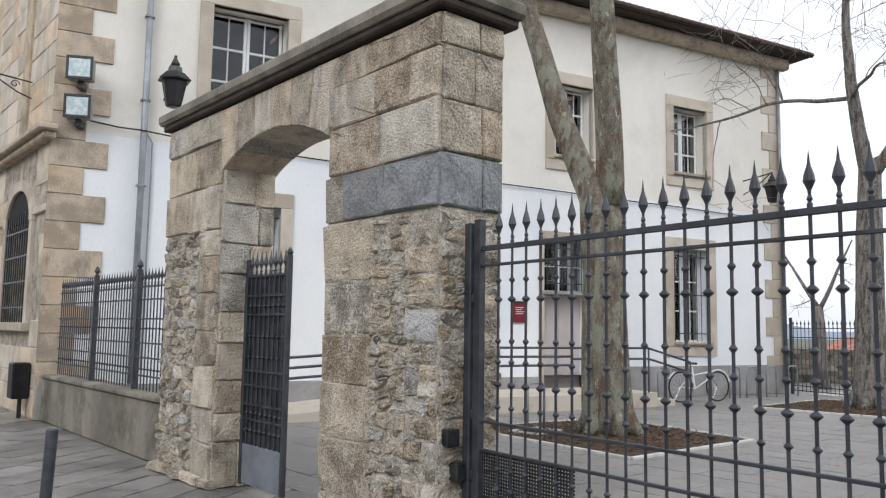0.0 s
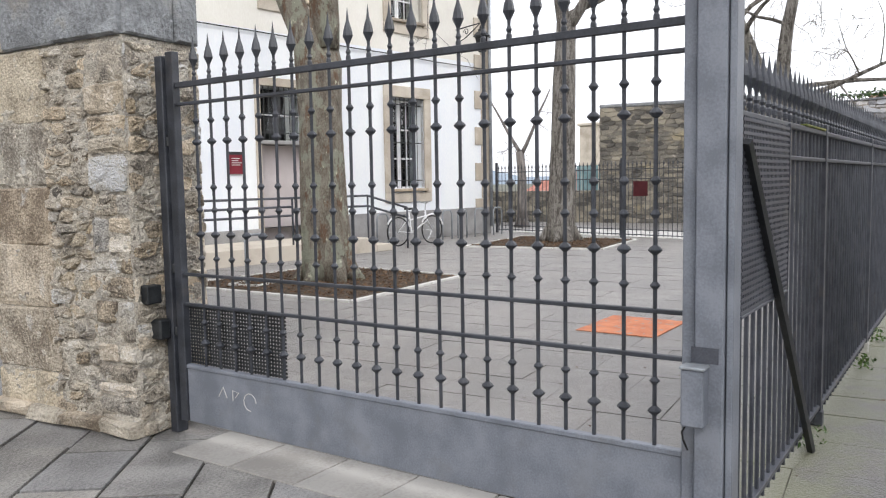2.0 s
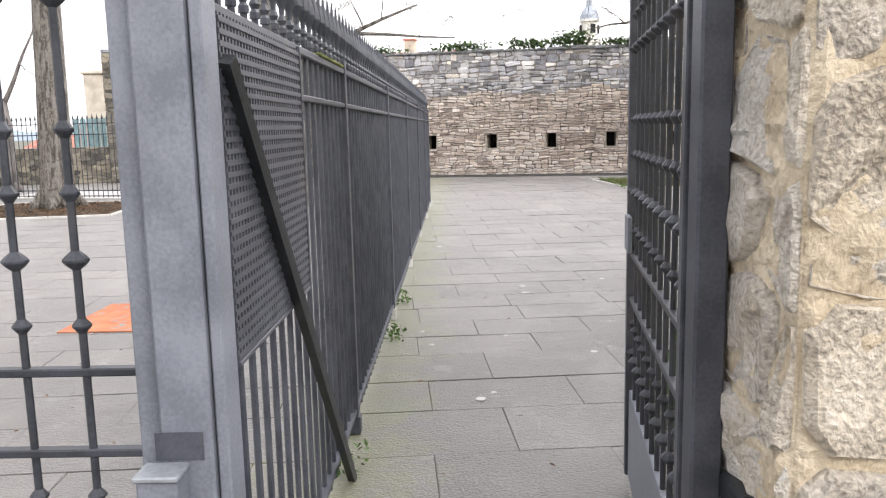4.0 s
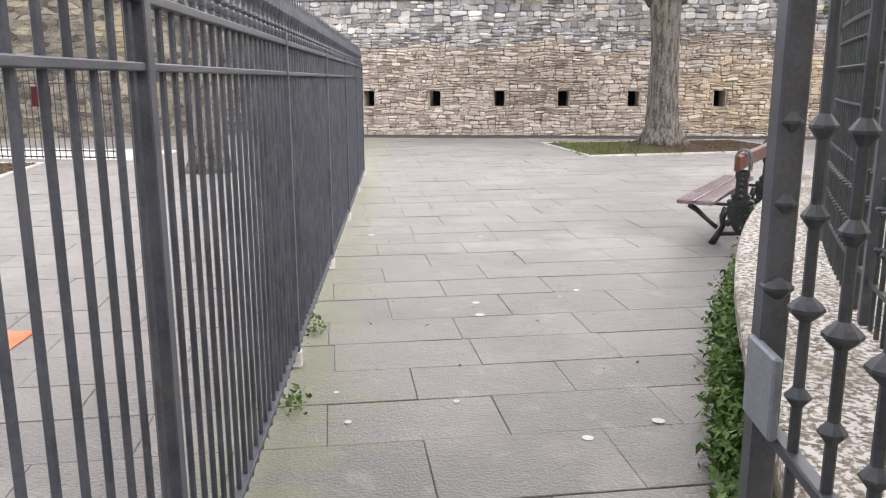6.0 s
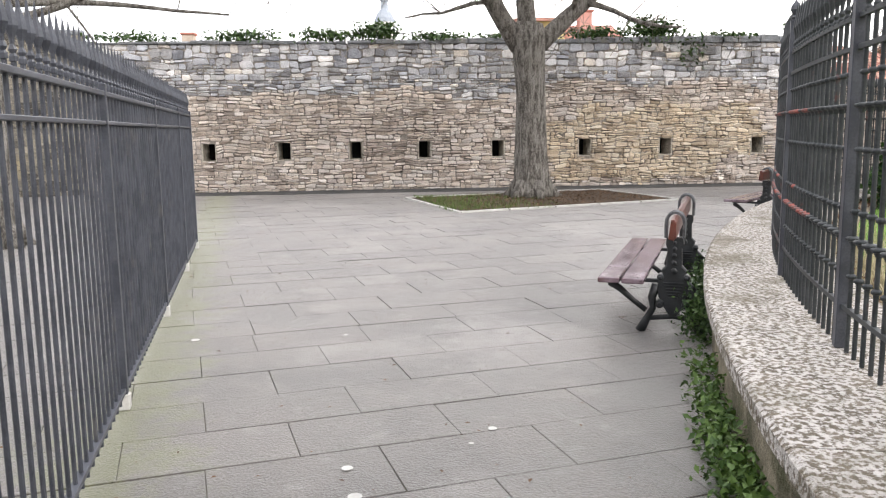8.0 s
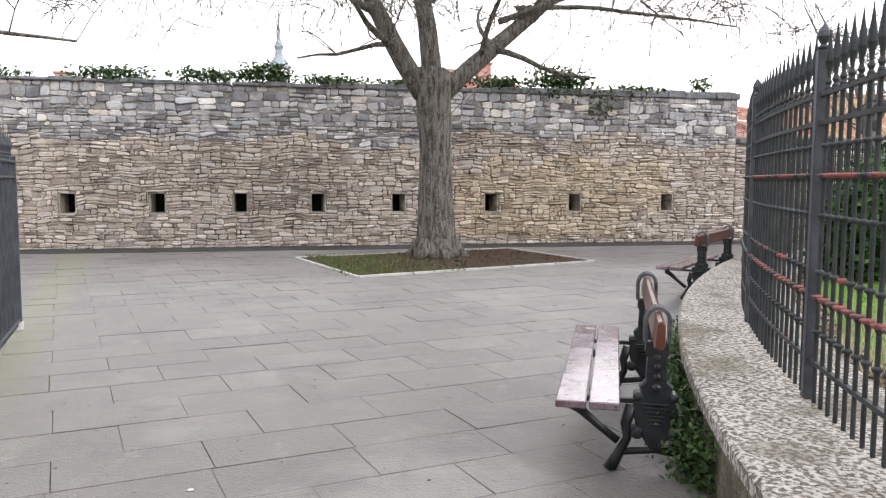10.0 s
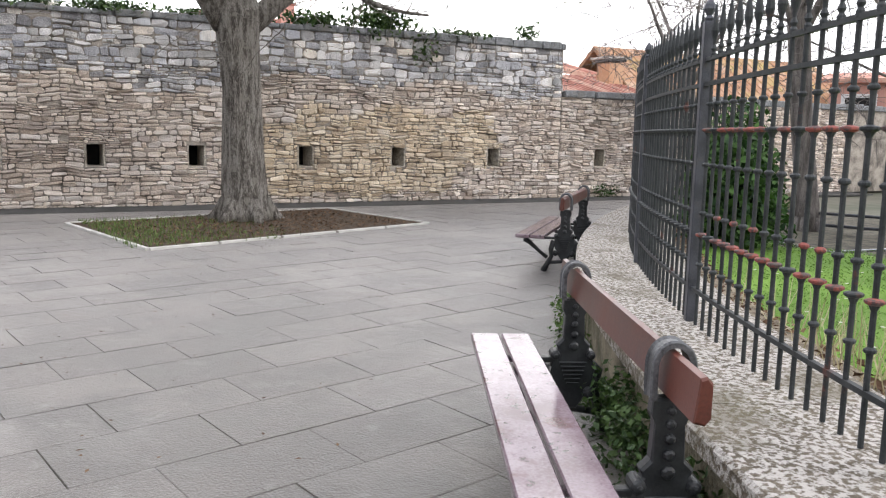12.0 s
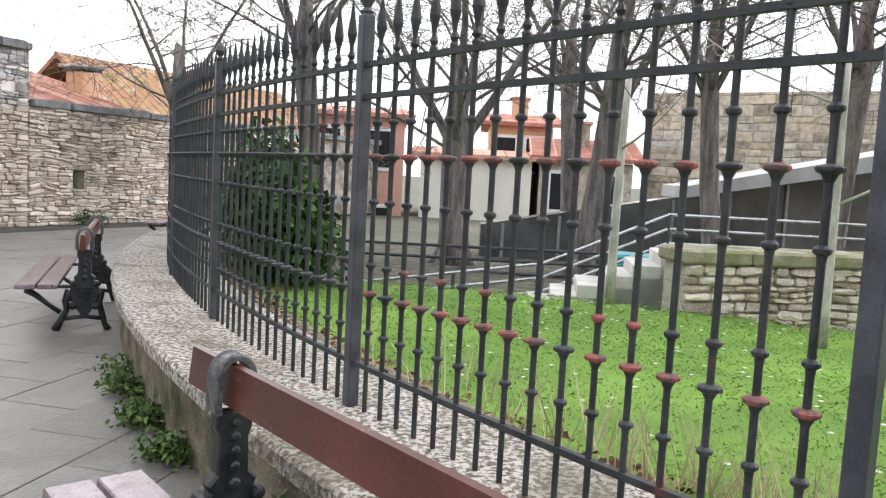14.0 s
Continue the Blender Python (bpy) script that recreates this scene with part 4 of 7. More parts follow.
lay([q for q in low_courses if not is_grey(q[0][-1]) and not is_warm(q[0][-1])], wall_east, stone_wall, near=lambda p: 5.0 < p[0] < 9.0 and 0.2 < p[2] < 1.9)
lay([q for q in low_courses if not is_grey(q[0][-1]) and is_warm(q[0][-1])], wall_east, stone_ochre, name="warm_stone", near=lambda p: 12.3 < p[0] < 16.0 and 0.5 < p[2] < 1.7)
lay([q for q in low_courses if is_grey(q[0][-1])], wall_east, stone_blue, name="grey_stone")
lay(bedded_rubble(0.5, 19.26, 2.75, 3.62, (0.3, 0.45), (0.08, 0.24), (0.16, 0.5), 32, (0.0, 0.06), 0.014), wall_east, stone_blue, name="grey_stone")
lay(bedded_rubble(19.28, 30, 0.0, 2.5, (0.25, 0.5), (0.04, 0.12), (0.12, 0.42), 33, (0.0, 0.065), 0.012, HOLES), wall_east, stone_wall, name="low_wall_stone")
rt = random.Random(36)
for x0, x1, z, nm in ((-6.5, 19.32, 3.62, "coping_stone"), (19.34, 34, 2.5, "coping_stone")):   # flat weathered slabs along the top
    x = x0
    while x < x1 - 0.05:
        w = min(rt.uniform(0.35, 0.95), x1 - x)
        slab = M().box((x + 0.006, -0.05 - rt.uniform(0, 0.06), z), (x + w - 0.006, 0.76, z + rt.uniform(0.05, 0.10) + 0.10 * min(1.0, max(0.0, (x - 6) / 12))), 0.02)
        part(nm, M().add([(vx + rt.uniform(-0.008, 0.008), vy + rt.uniform(-0.012, 0.012), vz + (rt.uniform(-0.012, 0.012) if vz > z + 0.03 else 0)) for vx, vy, vz in slab.v], slab.f), stone_dark_band, wall_east)
        x += w
for p, q, u, v in HOLES:      # rendered linings of the loopholes, the sides splayed
    part("loophole_lining", M().prism([(p - 0.01, 0.0), (p + 0.03, 0.0), (p + 0.07, 0.6), (p - 0.01, 0.6)], u, v, pose(0, 0, 0, 90, 0, 0) @ Matrix.Scale(-1, 4, (0, 0, 1)))
         .prism([(q + 0.01, 0.0), (q - 0.03, 0.0), (q - 0.07, 0.6), (q + 0.01, 0.6)], u, v, pose(0, 0, 0, 90, 0, 0) @ Matrix.Scale(-1, 4, (0, 0, 1)))
         .box((p, 0.01, u - 0.01), (q, 0.6, u + 0.025)), mortar, wall_east)
END2 = pose(19.28, 0, 0, 0, 0, 90)
lay(rubble(0.0, 0.7, 2.58, 3.62, (0.12, 0.3), (0.2, 0.45), 34, (0.012, 0.04), 0.012), wall_east, stone_blue, name="grey_stone", turn=END2)
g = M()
for a, b, c, d in HOLES:      # near-black plates behind the loopholes, their colour standing in for the shade inside
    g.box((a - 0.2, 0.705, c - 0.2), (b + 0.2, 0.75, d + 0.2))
part("loophole_back", g, shade_black, wall_east)
solid("gutter", M().box((0.5, -1.0, -0.03), (30, 0.0, 0.006), m=None), asphalt, "dark smooth strip along the foot of the wall", "paved strip", EASTWALL, "structure")

# ---- the older wall behind the court fence ----
OLD = pose(26.0, 10.9, 0, 0, 0, -82)
wall_old = solid("wall_old", M().box((0, 0, 0), (7.0, 0.8, 3.85)), mortar_dark, "tall dark old rubble wall end", "stone wall", OLD, "structure")
lay(random_rubble(0.0, 7.0, 0.0, 3.85, (0.1, 0.2), (0.2, 0.5), 41, (0.015, 0.05), 0.008), wall_old, stone_old)
lay(random_rubble(0.0, 0.8, 0.0, 3.85, (0.12, 0.26), (0.22, 0.5), 42, (0.015, 0.05), 0.008), wall_old, stone_old, turn=pose(0, 0.8, 0, 0, 0, -90))
part("wall_top", M().box((-0.03, -0.05, 3.85), (7.0, 0.85, 3.97), 0.03), stone_dark_band, wall_old)
wall_far = solid("wall_far", M().box((-9, 0.3, 0), (0.1, 0.8, 1.1)), mortar_dark, "low dark rubble wall beyond the court fence", "stone wall", OLD, "structure")
lay(random_rubble(-9, -0.05, 0.0, 1.1, (0.1, 0.2), (0.2, 0.45), 43, (0.02, 0.05), 0.008), wall_far, stone_old, turn=pose(0, 0.3, 0))

# ---- the curved low wall ----
def ring_strip(a0, a1, step, profile, z_of=None):
    """A wall bent round the ring: profile of (radius, z), closed."""
    g, n = M(), len(profile)
    k = int((a1 - a0) / step) + 1
    vs = [on_ring(a0 + (a1 - a0) * i / (k - 1), r, z) for i in range(k) for r, z in profile]
    fs = [(i * n + j, i * n + (j + 1) % n, (i + 1) * n + (j + 1) % n, (i + 1) * n + j) for i in range(k - 1) for j in range(n)]
    fs += [tuple(range(n)), tuple((k - 1) * n + j for j in range(n))]
    return g.add(vs, fs)


wall_ring = solid("wall_ring", ring_strip(11.6, 84, 0.5, [(RCOPE - 0.06, 0), (RCOPE - 0.05, 0.40), (19.55, 0.40), (19.55, 0)]), low_wall_mat,
                  "low mossy curved stone wall round the lawn", "low wall", kind="structure")
a, i = 11.6, 0
while a < 80:
    b = a + (2.6 if i % 2 else 2.9)
    part("coping_stone", ring_strip(a + 0.012, b - 0.012, 0.6, [(RCOPE, 0.405), (RCOPE + 0.012, 0.42), (RCOPE + 0.012, 0.485), (RCOPE - 0.006, 0.50), (19.50, 0.50), (19.48, 0.48), (19.48, 0.405)]),
         coping_mat, wall_ring)
    a, i = b, i + 1

# ---- iron bars, posts and spears ----
def knot(z, r, h, r0):
    """A collar on a round bar."""
    return [(r0, z - h), (r * 0.72, z - h * 0.55), (r, z - h * 0.12), (r, z + h * 0.12), (r * 0.72, z + h * 0.55), (r0, z + h)]


def disc(z, r, h, r0):
    """A flat collar with a cone under it, as on the fence bars."""
    return [(r0, z - h * 1.7), (r * 0.58, z - h * 0.6), (r * 0.96, z - 0.004), (r, z), (r, z + 0.006), (r * 0.8, z + 0.010), (r0 * 1.3, z + 0.013), (r0, z + 0.015)]


def spear(z, r0, s=1.0, wide=2.6):
    """A wrought spear head on top of a bar."""
    return [(r0 * 1.5, z), (r0 * 1.5, z + 0.02 * s), (r0 * 0.9, z + 0.03 * s), (r0 * 1.6, z + 0.045 * s), (r0 * 0.8, z + 0.065 * s), (r0 * 1.0, z + 0.09 * s),
            (r0 * wide, z + 0.135 * s), (r0 * wide * 0.8, z + 0.17 * s), (r0 * 0.9, z + 0.22 * s), (0.001, z + 0.29 * s)]


def bar_mesh(name, z0, z1, r, knots, mat, tip=None, n=8, collar=None, red=(), wide=2.6, shape=knot):
    prof = [(r, z0)]
    for z, kr, kh in sorted(knots):
        prof += shape(z, kr, kh, r)
    prof += [(r, z1)]
    if tip:
        prof += spear(z1 + 0.001, r, tip, wide)
    me = M().lathe(prof, n).mesh(name, mat)
    if collar:
        me.materials.append(collar)
        for p in me.polygons:
            if any(abs(p.center.z - z) < 0.016 for z in red):
                me.polygons[p.index].material_index = 1
    return me


BAR_KNOTS = [(1.86, 0.02, 0.018), (1.74, 0.027, 0.02), (1.48, 0.02, 0.018), (1.35, 0.02, 0.018), (1.21, 0.027, 0.02), (1.07, 0.02, 0.016), (0.69, 0.02, 0.016), (0.57, 0.027, 0.02)]

# the wide gate between the pillar and the post
GATE = pose(3.62, 4.12, 0, 0, 0, -90)
gate = thing("courtyard_gate", GATE, "closed blue-grey iron gate with collared bars and spear tips", "gate")
part("hinge_stile", M().box((-0.02, -0.025, 0.08), (0.045, 0.025, 2.27), 0.004), iron_dark, gate)
part("lock_stile", M().box((3.02, -0.03, 0.08), (3.07, 0.03, 2.22), 0.004), iron_gate, gate)
for nm, z, hgt in (("top_rail", 2.075, 0.032), ("upper_rail", 1.965, 0.018), ("middle_rail", 0.97, 0.018), ("lower_rail", 0.79, 0.018)):
    part(nm, M().box((0.045, -0.014, z - hgt / 2), (3.02, 0.014, z + hgt / 2), 0.003), iron_dark, gate)
part("kick_plate", M().box((0.045, -0.012, 0.08), (3.02, 0.012, 0.41), 0.004), iron_gate, gate, "blue-grey sheet-metal kick plate with scratches")
part("kick_rim", M().box((0.045, -0.02, 0.405), (3.02, 0.02, 0.43), 0.004), iron_gate, gate)
gbar = bar_mesh("bar", 0.42, 2.09, 0.0085, BAR_KNOTS, iron_dark, 0.86, wide=3.1)
for i in range(22):
    part("bar", gbar, iron_dark, gate, m=pose(0.205 + i * 0.1285, 0, 0))
g = M()
for i in range(34):
    g.box((0.05 + i * 0.0235, 0.02, 0.43), (0.062 + i * 0.0235, 0.024, 0.78))
for i in range(17):
    g.box((0.05, 0.018, 0.435 + i * 0.0205), (0.85, 0.022, 0.447 + i * 0.0205))
part("mesh_panel", g, iron_black, gate, "dark wire mesh panel behind the lower bars")["kind"] = "stuff"
part("scratches", M().tube([(0.32, -0.0135, 0.27), (0.36, -0.0135, 0.33), (0.39, -0.0135, 0.27)], 0.003, 5).tube([(0.44, -0.0135, 0.26), (0.44, -0.0135, 0.32), (0.49, -0.0135, 0.31), (0.46, -0.0135, 0.28)], 0.003, 5)
     .tube([(0.58 + 0.05 * math.cos(t * 0.6), -0.0135, 0.27 + 0.05 * math.sin(t * 0.6)) for t in range(9)], 0.0025, 5), white_mark, gate, "pale scratched scribble")["kind"] = "stuff"
for z in (0.62, 1.0, 1.75):
    part("hinge", M().box((-0.11, -0.03, z - 0.03), (-0.02, 0.03, z + 0.03), 0.008), iron_black, gate)
jpost = solid("gate_jamb", M().box((-0.1, -0.04, 0), (-0.035, 0.04, 2.25), 0.005), iron_dark, "dark iron jamb post fixed to the stone pillar", "post", GATE)
solid("latch_box", M().box((-0.15, -0.18, 0.80), (-0.07, -0.08, 0.91), 0.006), iron_black, "small black metal box on the pillar", "box", GATE)
solid("lock_case", M().box((-0.15, -0.12, 0.58), (-0.05, -0.042, 0.70), 0.01), iron_black, "black metal lock case on the pillar", "lock", GATE)

post = thing("gate_post", pose(3.62, 1.0, 0), "tall blue-grey steel box post between gate and walkway", "post")
part("post_body", M().box((-0.075, -0.068, 0), (0.06, 0.04, 2.55), 0.006), iron_gate, post)
part("side_channel", M().box((-0.06, -0.098, 0), (0.04, -0.072, 2.55), 0.004), iron_gate, post)
lb = part("lock_box", M().box((-0.15, -0.015, 0.57), (-0.077, 0.068, 0.785), 0.006), iron_gate, post, "small grey steel lock box")
part("lid", M().box((-0.155, -0.02, 0.785), (-0.077, 0.073, 0.797), 0.003), zinc, lb)
part("wire", M().tube([(-0.11, 0.05, 0.58), (-0.12, 0.07, 0.54), (-0.09, 0.075, 0.50), (-0.08, 0.06, 0.46)], 0.004, 5), black_plastic, post)
part("paint_patch", M().box((-0.078, -0.05, 0.80), (-0.0762, 0.05, 0.86)), iron, post)

# ---- the straight fence along the walkway ----
FENCE = pose(3.62, 0.945, 0, 0, 0, 0)
fence = thing("walkway_fence", FENCE, "long dark grey iron fence with plain bars and spikes", "fence")
FL = 12.95
part("top_rail", M().box((0.1, -0.022, 1.715), (FL, 0.022, 1.74), 0.003), iron, fence)
part("upper_rail", M().box((0.1, -0.02, 1.565), (FL, 0.02, 1.585), 0.003), iron, fence)
part("bottom_rail", M().box((0.1, -0.02, 0.10), (FL, 0.02, 0.125), 0.003), iron, fence)
fbar = bar_mesh("bar", 0.055, 1.76, 0.0095, [], iron, 0.85, 6)
for i in range(int((FL - 0.2) / 0.1135)):
    part("bar", fbar, iron, fence, m=pose(0.2 + i * 0.1135, 0, 0))
for x in (2.08, 4.38, 6.68, 8.98, 11.2, FL):
    part("fence_post", M().box((x - 0.026, -0.026, 0), (x + 0.026, 0.026, 1.78), 0.004), iron, fence)
    part("foot", M().box((x - 0.035, -0.035, 0), (x + 0.035, 0.035, 0.09), 0.006), kerb_mat if x > 3 else iron, fence)
g = M()
for i in range(33):
    g.box((0.092 + i * 0.0265, -0.030, 0.955), (0.104 + i * 0.0265, -0.026, 1.72))
for i in range(30):
    g.box((0.09, -0.033, 0.96 + i * 0.0255), (0.955, -0.029, 0.972 + i * 0.0255))
tagged(part("perforated_panel", g, iron, fence, "dark perforated metal sheet"), kind="stuff")
part("panel_rim", M().box((0.95, -0.036, 0.945), (0.965, -0.024, 1.73), 0.002).box((0.09, -0.036, 0.945), (0.965, -0.024, 0.957), 0.002), iron, fence)
part("brace", M().tube([(0.09, -0.045, 1.62), (1.55, -0.06, 0.0)], 0.022, 4), iron_black, fence, "slanting black brace")
part("vine_tie", M().box((1.4, -0.03, 1.738), (2.0, 0.03, 1.752), 0.004), moss, fence, "greenish moss on the rail")

# ---- the open leaf beside the walkway ----
LEAF = pose(3.80, -0.115, 0, 0, 0, -6.5)
leaf = thing("walkway_gate_leaf", LEAF, "narrow open iron gate leaf with collared bars", "gate")
LW = 1.30
part("hinge_stile", M().box((0, -0.022, 0.06), (0.05, 0.022, 2.35), 0.004), iron, leaf)
part("lock_stile", M().box((LW - 0.05, -0.022, 0.06), (LW, 0.022, 2.3), 0.004), iron, leaf)
for nm, z in (("top_rail", 2.075), ("upper_rail", 1.965), ("middle_rail", 0.97), ("lower_rail", 0.79)):
    part(nm, M().box((0.05, -0.013, z - 0.011), (LW - 0.05, 0.013, z + 0.011), 0.003), iron_dark, leaf)
part("kick_plate", M().box((0.05, -0.01, 0.06), (LW - 0.05, 0.01, 0.42), 0.004), iron_gate, leaf)
for i in range(10):
    part("bar", gbar, iron_dark, leaf, m=pose(0.12 + i * 0.1265, 0, 0))
part("latch", M().box((LW - 0.14, 0.014, 0.98), (LW - 0.01, 0.03, 1.12), 0.004), iron_gate, leaf, "grey steel latch plate")
solid("hinge_post", M().box((3.70, -0.165, 0), (3.775, -0.095, 2.6), 0.006), iron, "dark steel hinge post against the stone pier", "post")
for z in (0.62, 1.78):
    solid("hinge_bracket", M().box((3.56, -0.215, z), (3.71, -0.16, z + 0.07), 0.01), iron_black, "black hinge bracket let into the pier", "bracket", group="hinge brackets")

# ---- the fence on the curved wall ----
ring_fence = thing("ring_fence", pose(0, 0, 0), "dark iron fence with collared bars, red primer showing", "fence")
R_KNOTS = [(1.74, 0.021, 0.016), (1.60, 0.034, 0.018), (1.41, 0.022, 0.018), (1.14, 0.022, 0.018), (1.02, 0.034, 0.018), (0.85, 0.022, 0.016)]
red_primer = material("faded_red_primer", two((0.10, 0.075, 0.075), (0.33, 0.098, 0.082)), rough=0.7, scale=22, fine=90, bump=0.2, bump_d=0.001, contrast=2.4)
rbars = [bar_mesh("bar", 0.505, 1.99, 0.0105, R_KNOTS, iron_worn, 1.05, 10, red_primer, red, 2.1, disc) for red in ((), (1.02,), (1.60, 1.02), (1.60, 1.02), (1.60, 1.02, 1.14))]
rc = random.Random(44)
posts = [15.0, 20.6, 26.2, 31.55, 37.78] + [37.78 + 6.17 * k for k in range(1, 7)]
for k, a in enumerate(posts):
    pm = Matrix.Translation(on_ring(a, RFENCE)) @ pose(0, 0, 0, 0, 0, -a)
    rp = part("ring_post", M().box((-0.028, -0.028, 0.5), (0.028, 0.028, 2.2), 0.005), iron, ring_fence, m=pm)
    part("finial", M().lathe([(0.022, 2.2), (0.03, 2.215), (0.014, 2.23), (0.036, 2.265), (0.03, 2.29), (0.001, 2.33)], 8), iron, rp)
    if k == len(posts) - 1:
        break
    step = posts[k + 1] - a
    for i in range(16):
        b = a + step * (i + 1) / 17
        part("bar", rbars[rc.randrange(1, 5) if 28.5 < b < 38 and rc.random() < 0.85 else 0], iron_worn, ring_fence, m=Matrix.Translation(on_ring(b, RFENCE)) @ pose(0, 0, 0, 0, 0, -b))
    for nm, z in (("top_rail", 1.99), ("upper_rail", 1.855), ("lower_rail", 0.70)):
        part(nm, ring_strip(a + 0.07, a + step - 0.07, 0.7, [(RFENCE + 0.012, z - 0.011), (RFENCE + 0.012, z + 0.011), (RFENCE - 0.012, z + 0.011), (RFENCE - 0.012, z - 0.011)]), iron_worn, ring_fence)

# ---- the low wall and fence between gateway and building ----
sw = solid("wall_street", M().box((-9.95, 0.08, 0), (-4.72, 0.42, 0.68), 0.02), street_wall_mat, "low weathered concrete wall under an iron fence", "low wall", ARCH, "structure")
part("wall_coping", M().box((-9.95, 0.04, 0.68), (-4.73, 0.46, 0.74), 0.015), street_wall_mat, sw)
sf = thing("street_fence", ARCH @ pose(0, 0.25, 0), "dark spiked iron fence on the low street wall", "fence")
for nm, z in (("top_rail", 2.02), ("upper_rail", 1.86), ("rail", 1.62), ("rail", 1.32), ("rail", 1.14), ("lower_rail", 0.92)):
    part(nm, M().box((-9.8, -0.012, z - 0.01), (-4.75, 0.012, z + 0.01), 0.003), iron_dark, sf)
sbar = bar_mesh("bar", 0.745, 2.03, 0.009, [(1.5, 0.022, 0.016), (1.0, 0.022, 0.016)], iron_dark, 0.75, 6)
for i in range(46):
    part("bar", sbar, iron_dark, sf, m=pose(-9.72 + i * 0.1085, 0, 0))
for x in (-8.0, -6.25):
    fp = part("fence_post", M().box((x - 0.035, -0.035, 0.745), (x + 0.035, 0.035, 2.22), 0.005), iron_dark, sf)
    part("finial", M().lathe([(0.03, 2.22), (0.036, 2.24), (0.015, 2.26), (0.042, 2.30), (0.03, 2.34), (0.001, 2.38)], 8, pose(x, 0, 0)), iron_dark, fp)

# ---- the side gate standing open in the archway ----
SIDE = ARCH @ pose(-3.30, 0.28, 0, 0, 0, 0)
side_gate = thing("archway_gate", SIDE, "open narrow iron gate leaf inside the stone archway", "gate")
SWD = 0.86
for x in (0, SWD - 0.05):
    part("stile", M().box((x, -0.022, 0.04), (x + 0.05, 0.022, 2.2), 0.004), iron_dark, side_gate)
part("finial", M().lathe([(0.02, 2.2), (0.032, 2.23), (0.001, 2.28)], 8, pose(SWD - 0.025, 0, 0)), iron_dark, side_gate)
for z in (2.03, 1.84, 1.66, 1.12, 0.98, 0.80, 0.66):
    part("rail", M().box((0.05, -0.013, z - 0.011), (SWD - 0.05, 0.013, z + 0.011), 0.003), iron_dark, side_gate)
sgb = bar_mesh("bar", 0.42, 2.04, 0.009, [(1.74, 0.024, 0.018), (1.45, 0.024, 0.018), (1.25, 0.02, 0.016), (0.72, 0.024, 0.018), (0.56, 0.028, 0.02)], iron_dark, 0.8)
for i in range(8):
    part("bar", sgb, iron_dark, side_gate, m=pose(0.10 + i * 0.094, 0, 0))
part("backing_sheet", M().box((0.05, 0.015, 0.42), (SWD - 0.05, 0.02, 2.02)), iron_dark, side_gate, "dark sheet behind the bars")
part("kick_plate", M().box((0.05, -0.012, 0.05), (SWD - 0.05, 0.012, 0.42), 0.004), iron_gate, side_gate)


# ---- the building ----
house = thing("public_building", FACADE, "two-storey plastered building with stone corners and a tiled roof", "building")
BL, ZM, ZE = 17.7, 4.75, 9.05
UP = [(2.51, 3.92, 5.45, 7.42), (6.4, 7.5, 5.55, 7.22), (10.2, 11.3, 5.55, 7.22), (13.86, 15.0, 5.55, 7.22)]
LOW = [(2.75, 3.9, 1.4, 3.75), (13.8, 15.0, 1.34, 3.62)]
DOOR = (9.93, 11.16, 0.25, 3.6)
part("wall_upper", holed_wall(0, BL, ZM, ZE, 0.55, UP), plaster_cream, house, "cream plaster upper wall")
part("wall_lower", holed_wall(0, BL, 0.55, ZM, 0.55, [*LOW, (DOOR[0], DOOR[1], 0.55, DOOR[3])]), plaster_white, house, "cold white plaster lower wall")
part("plinth", M().box((0, -0.04, 0), (DOOR[0] - 0.1, 0.5, 0.55), 0.01).box((DOOR[1] + 0.1, -0.04, 0), (BL + 0.04, 0.5, 0.75), 0.01), plinth_mat, house, "grey rendered plinth")
part("side_wall", M().box((BL - 0.3, 0.551, 0), (BL, 12, ZE)), plaster_cream, house)


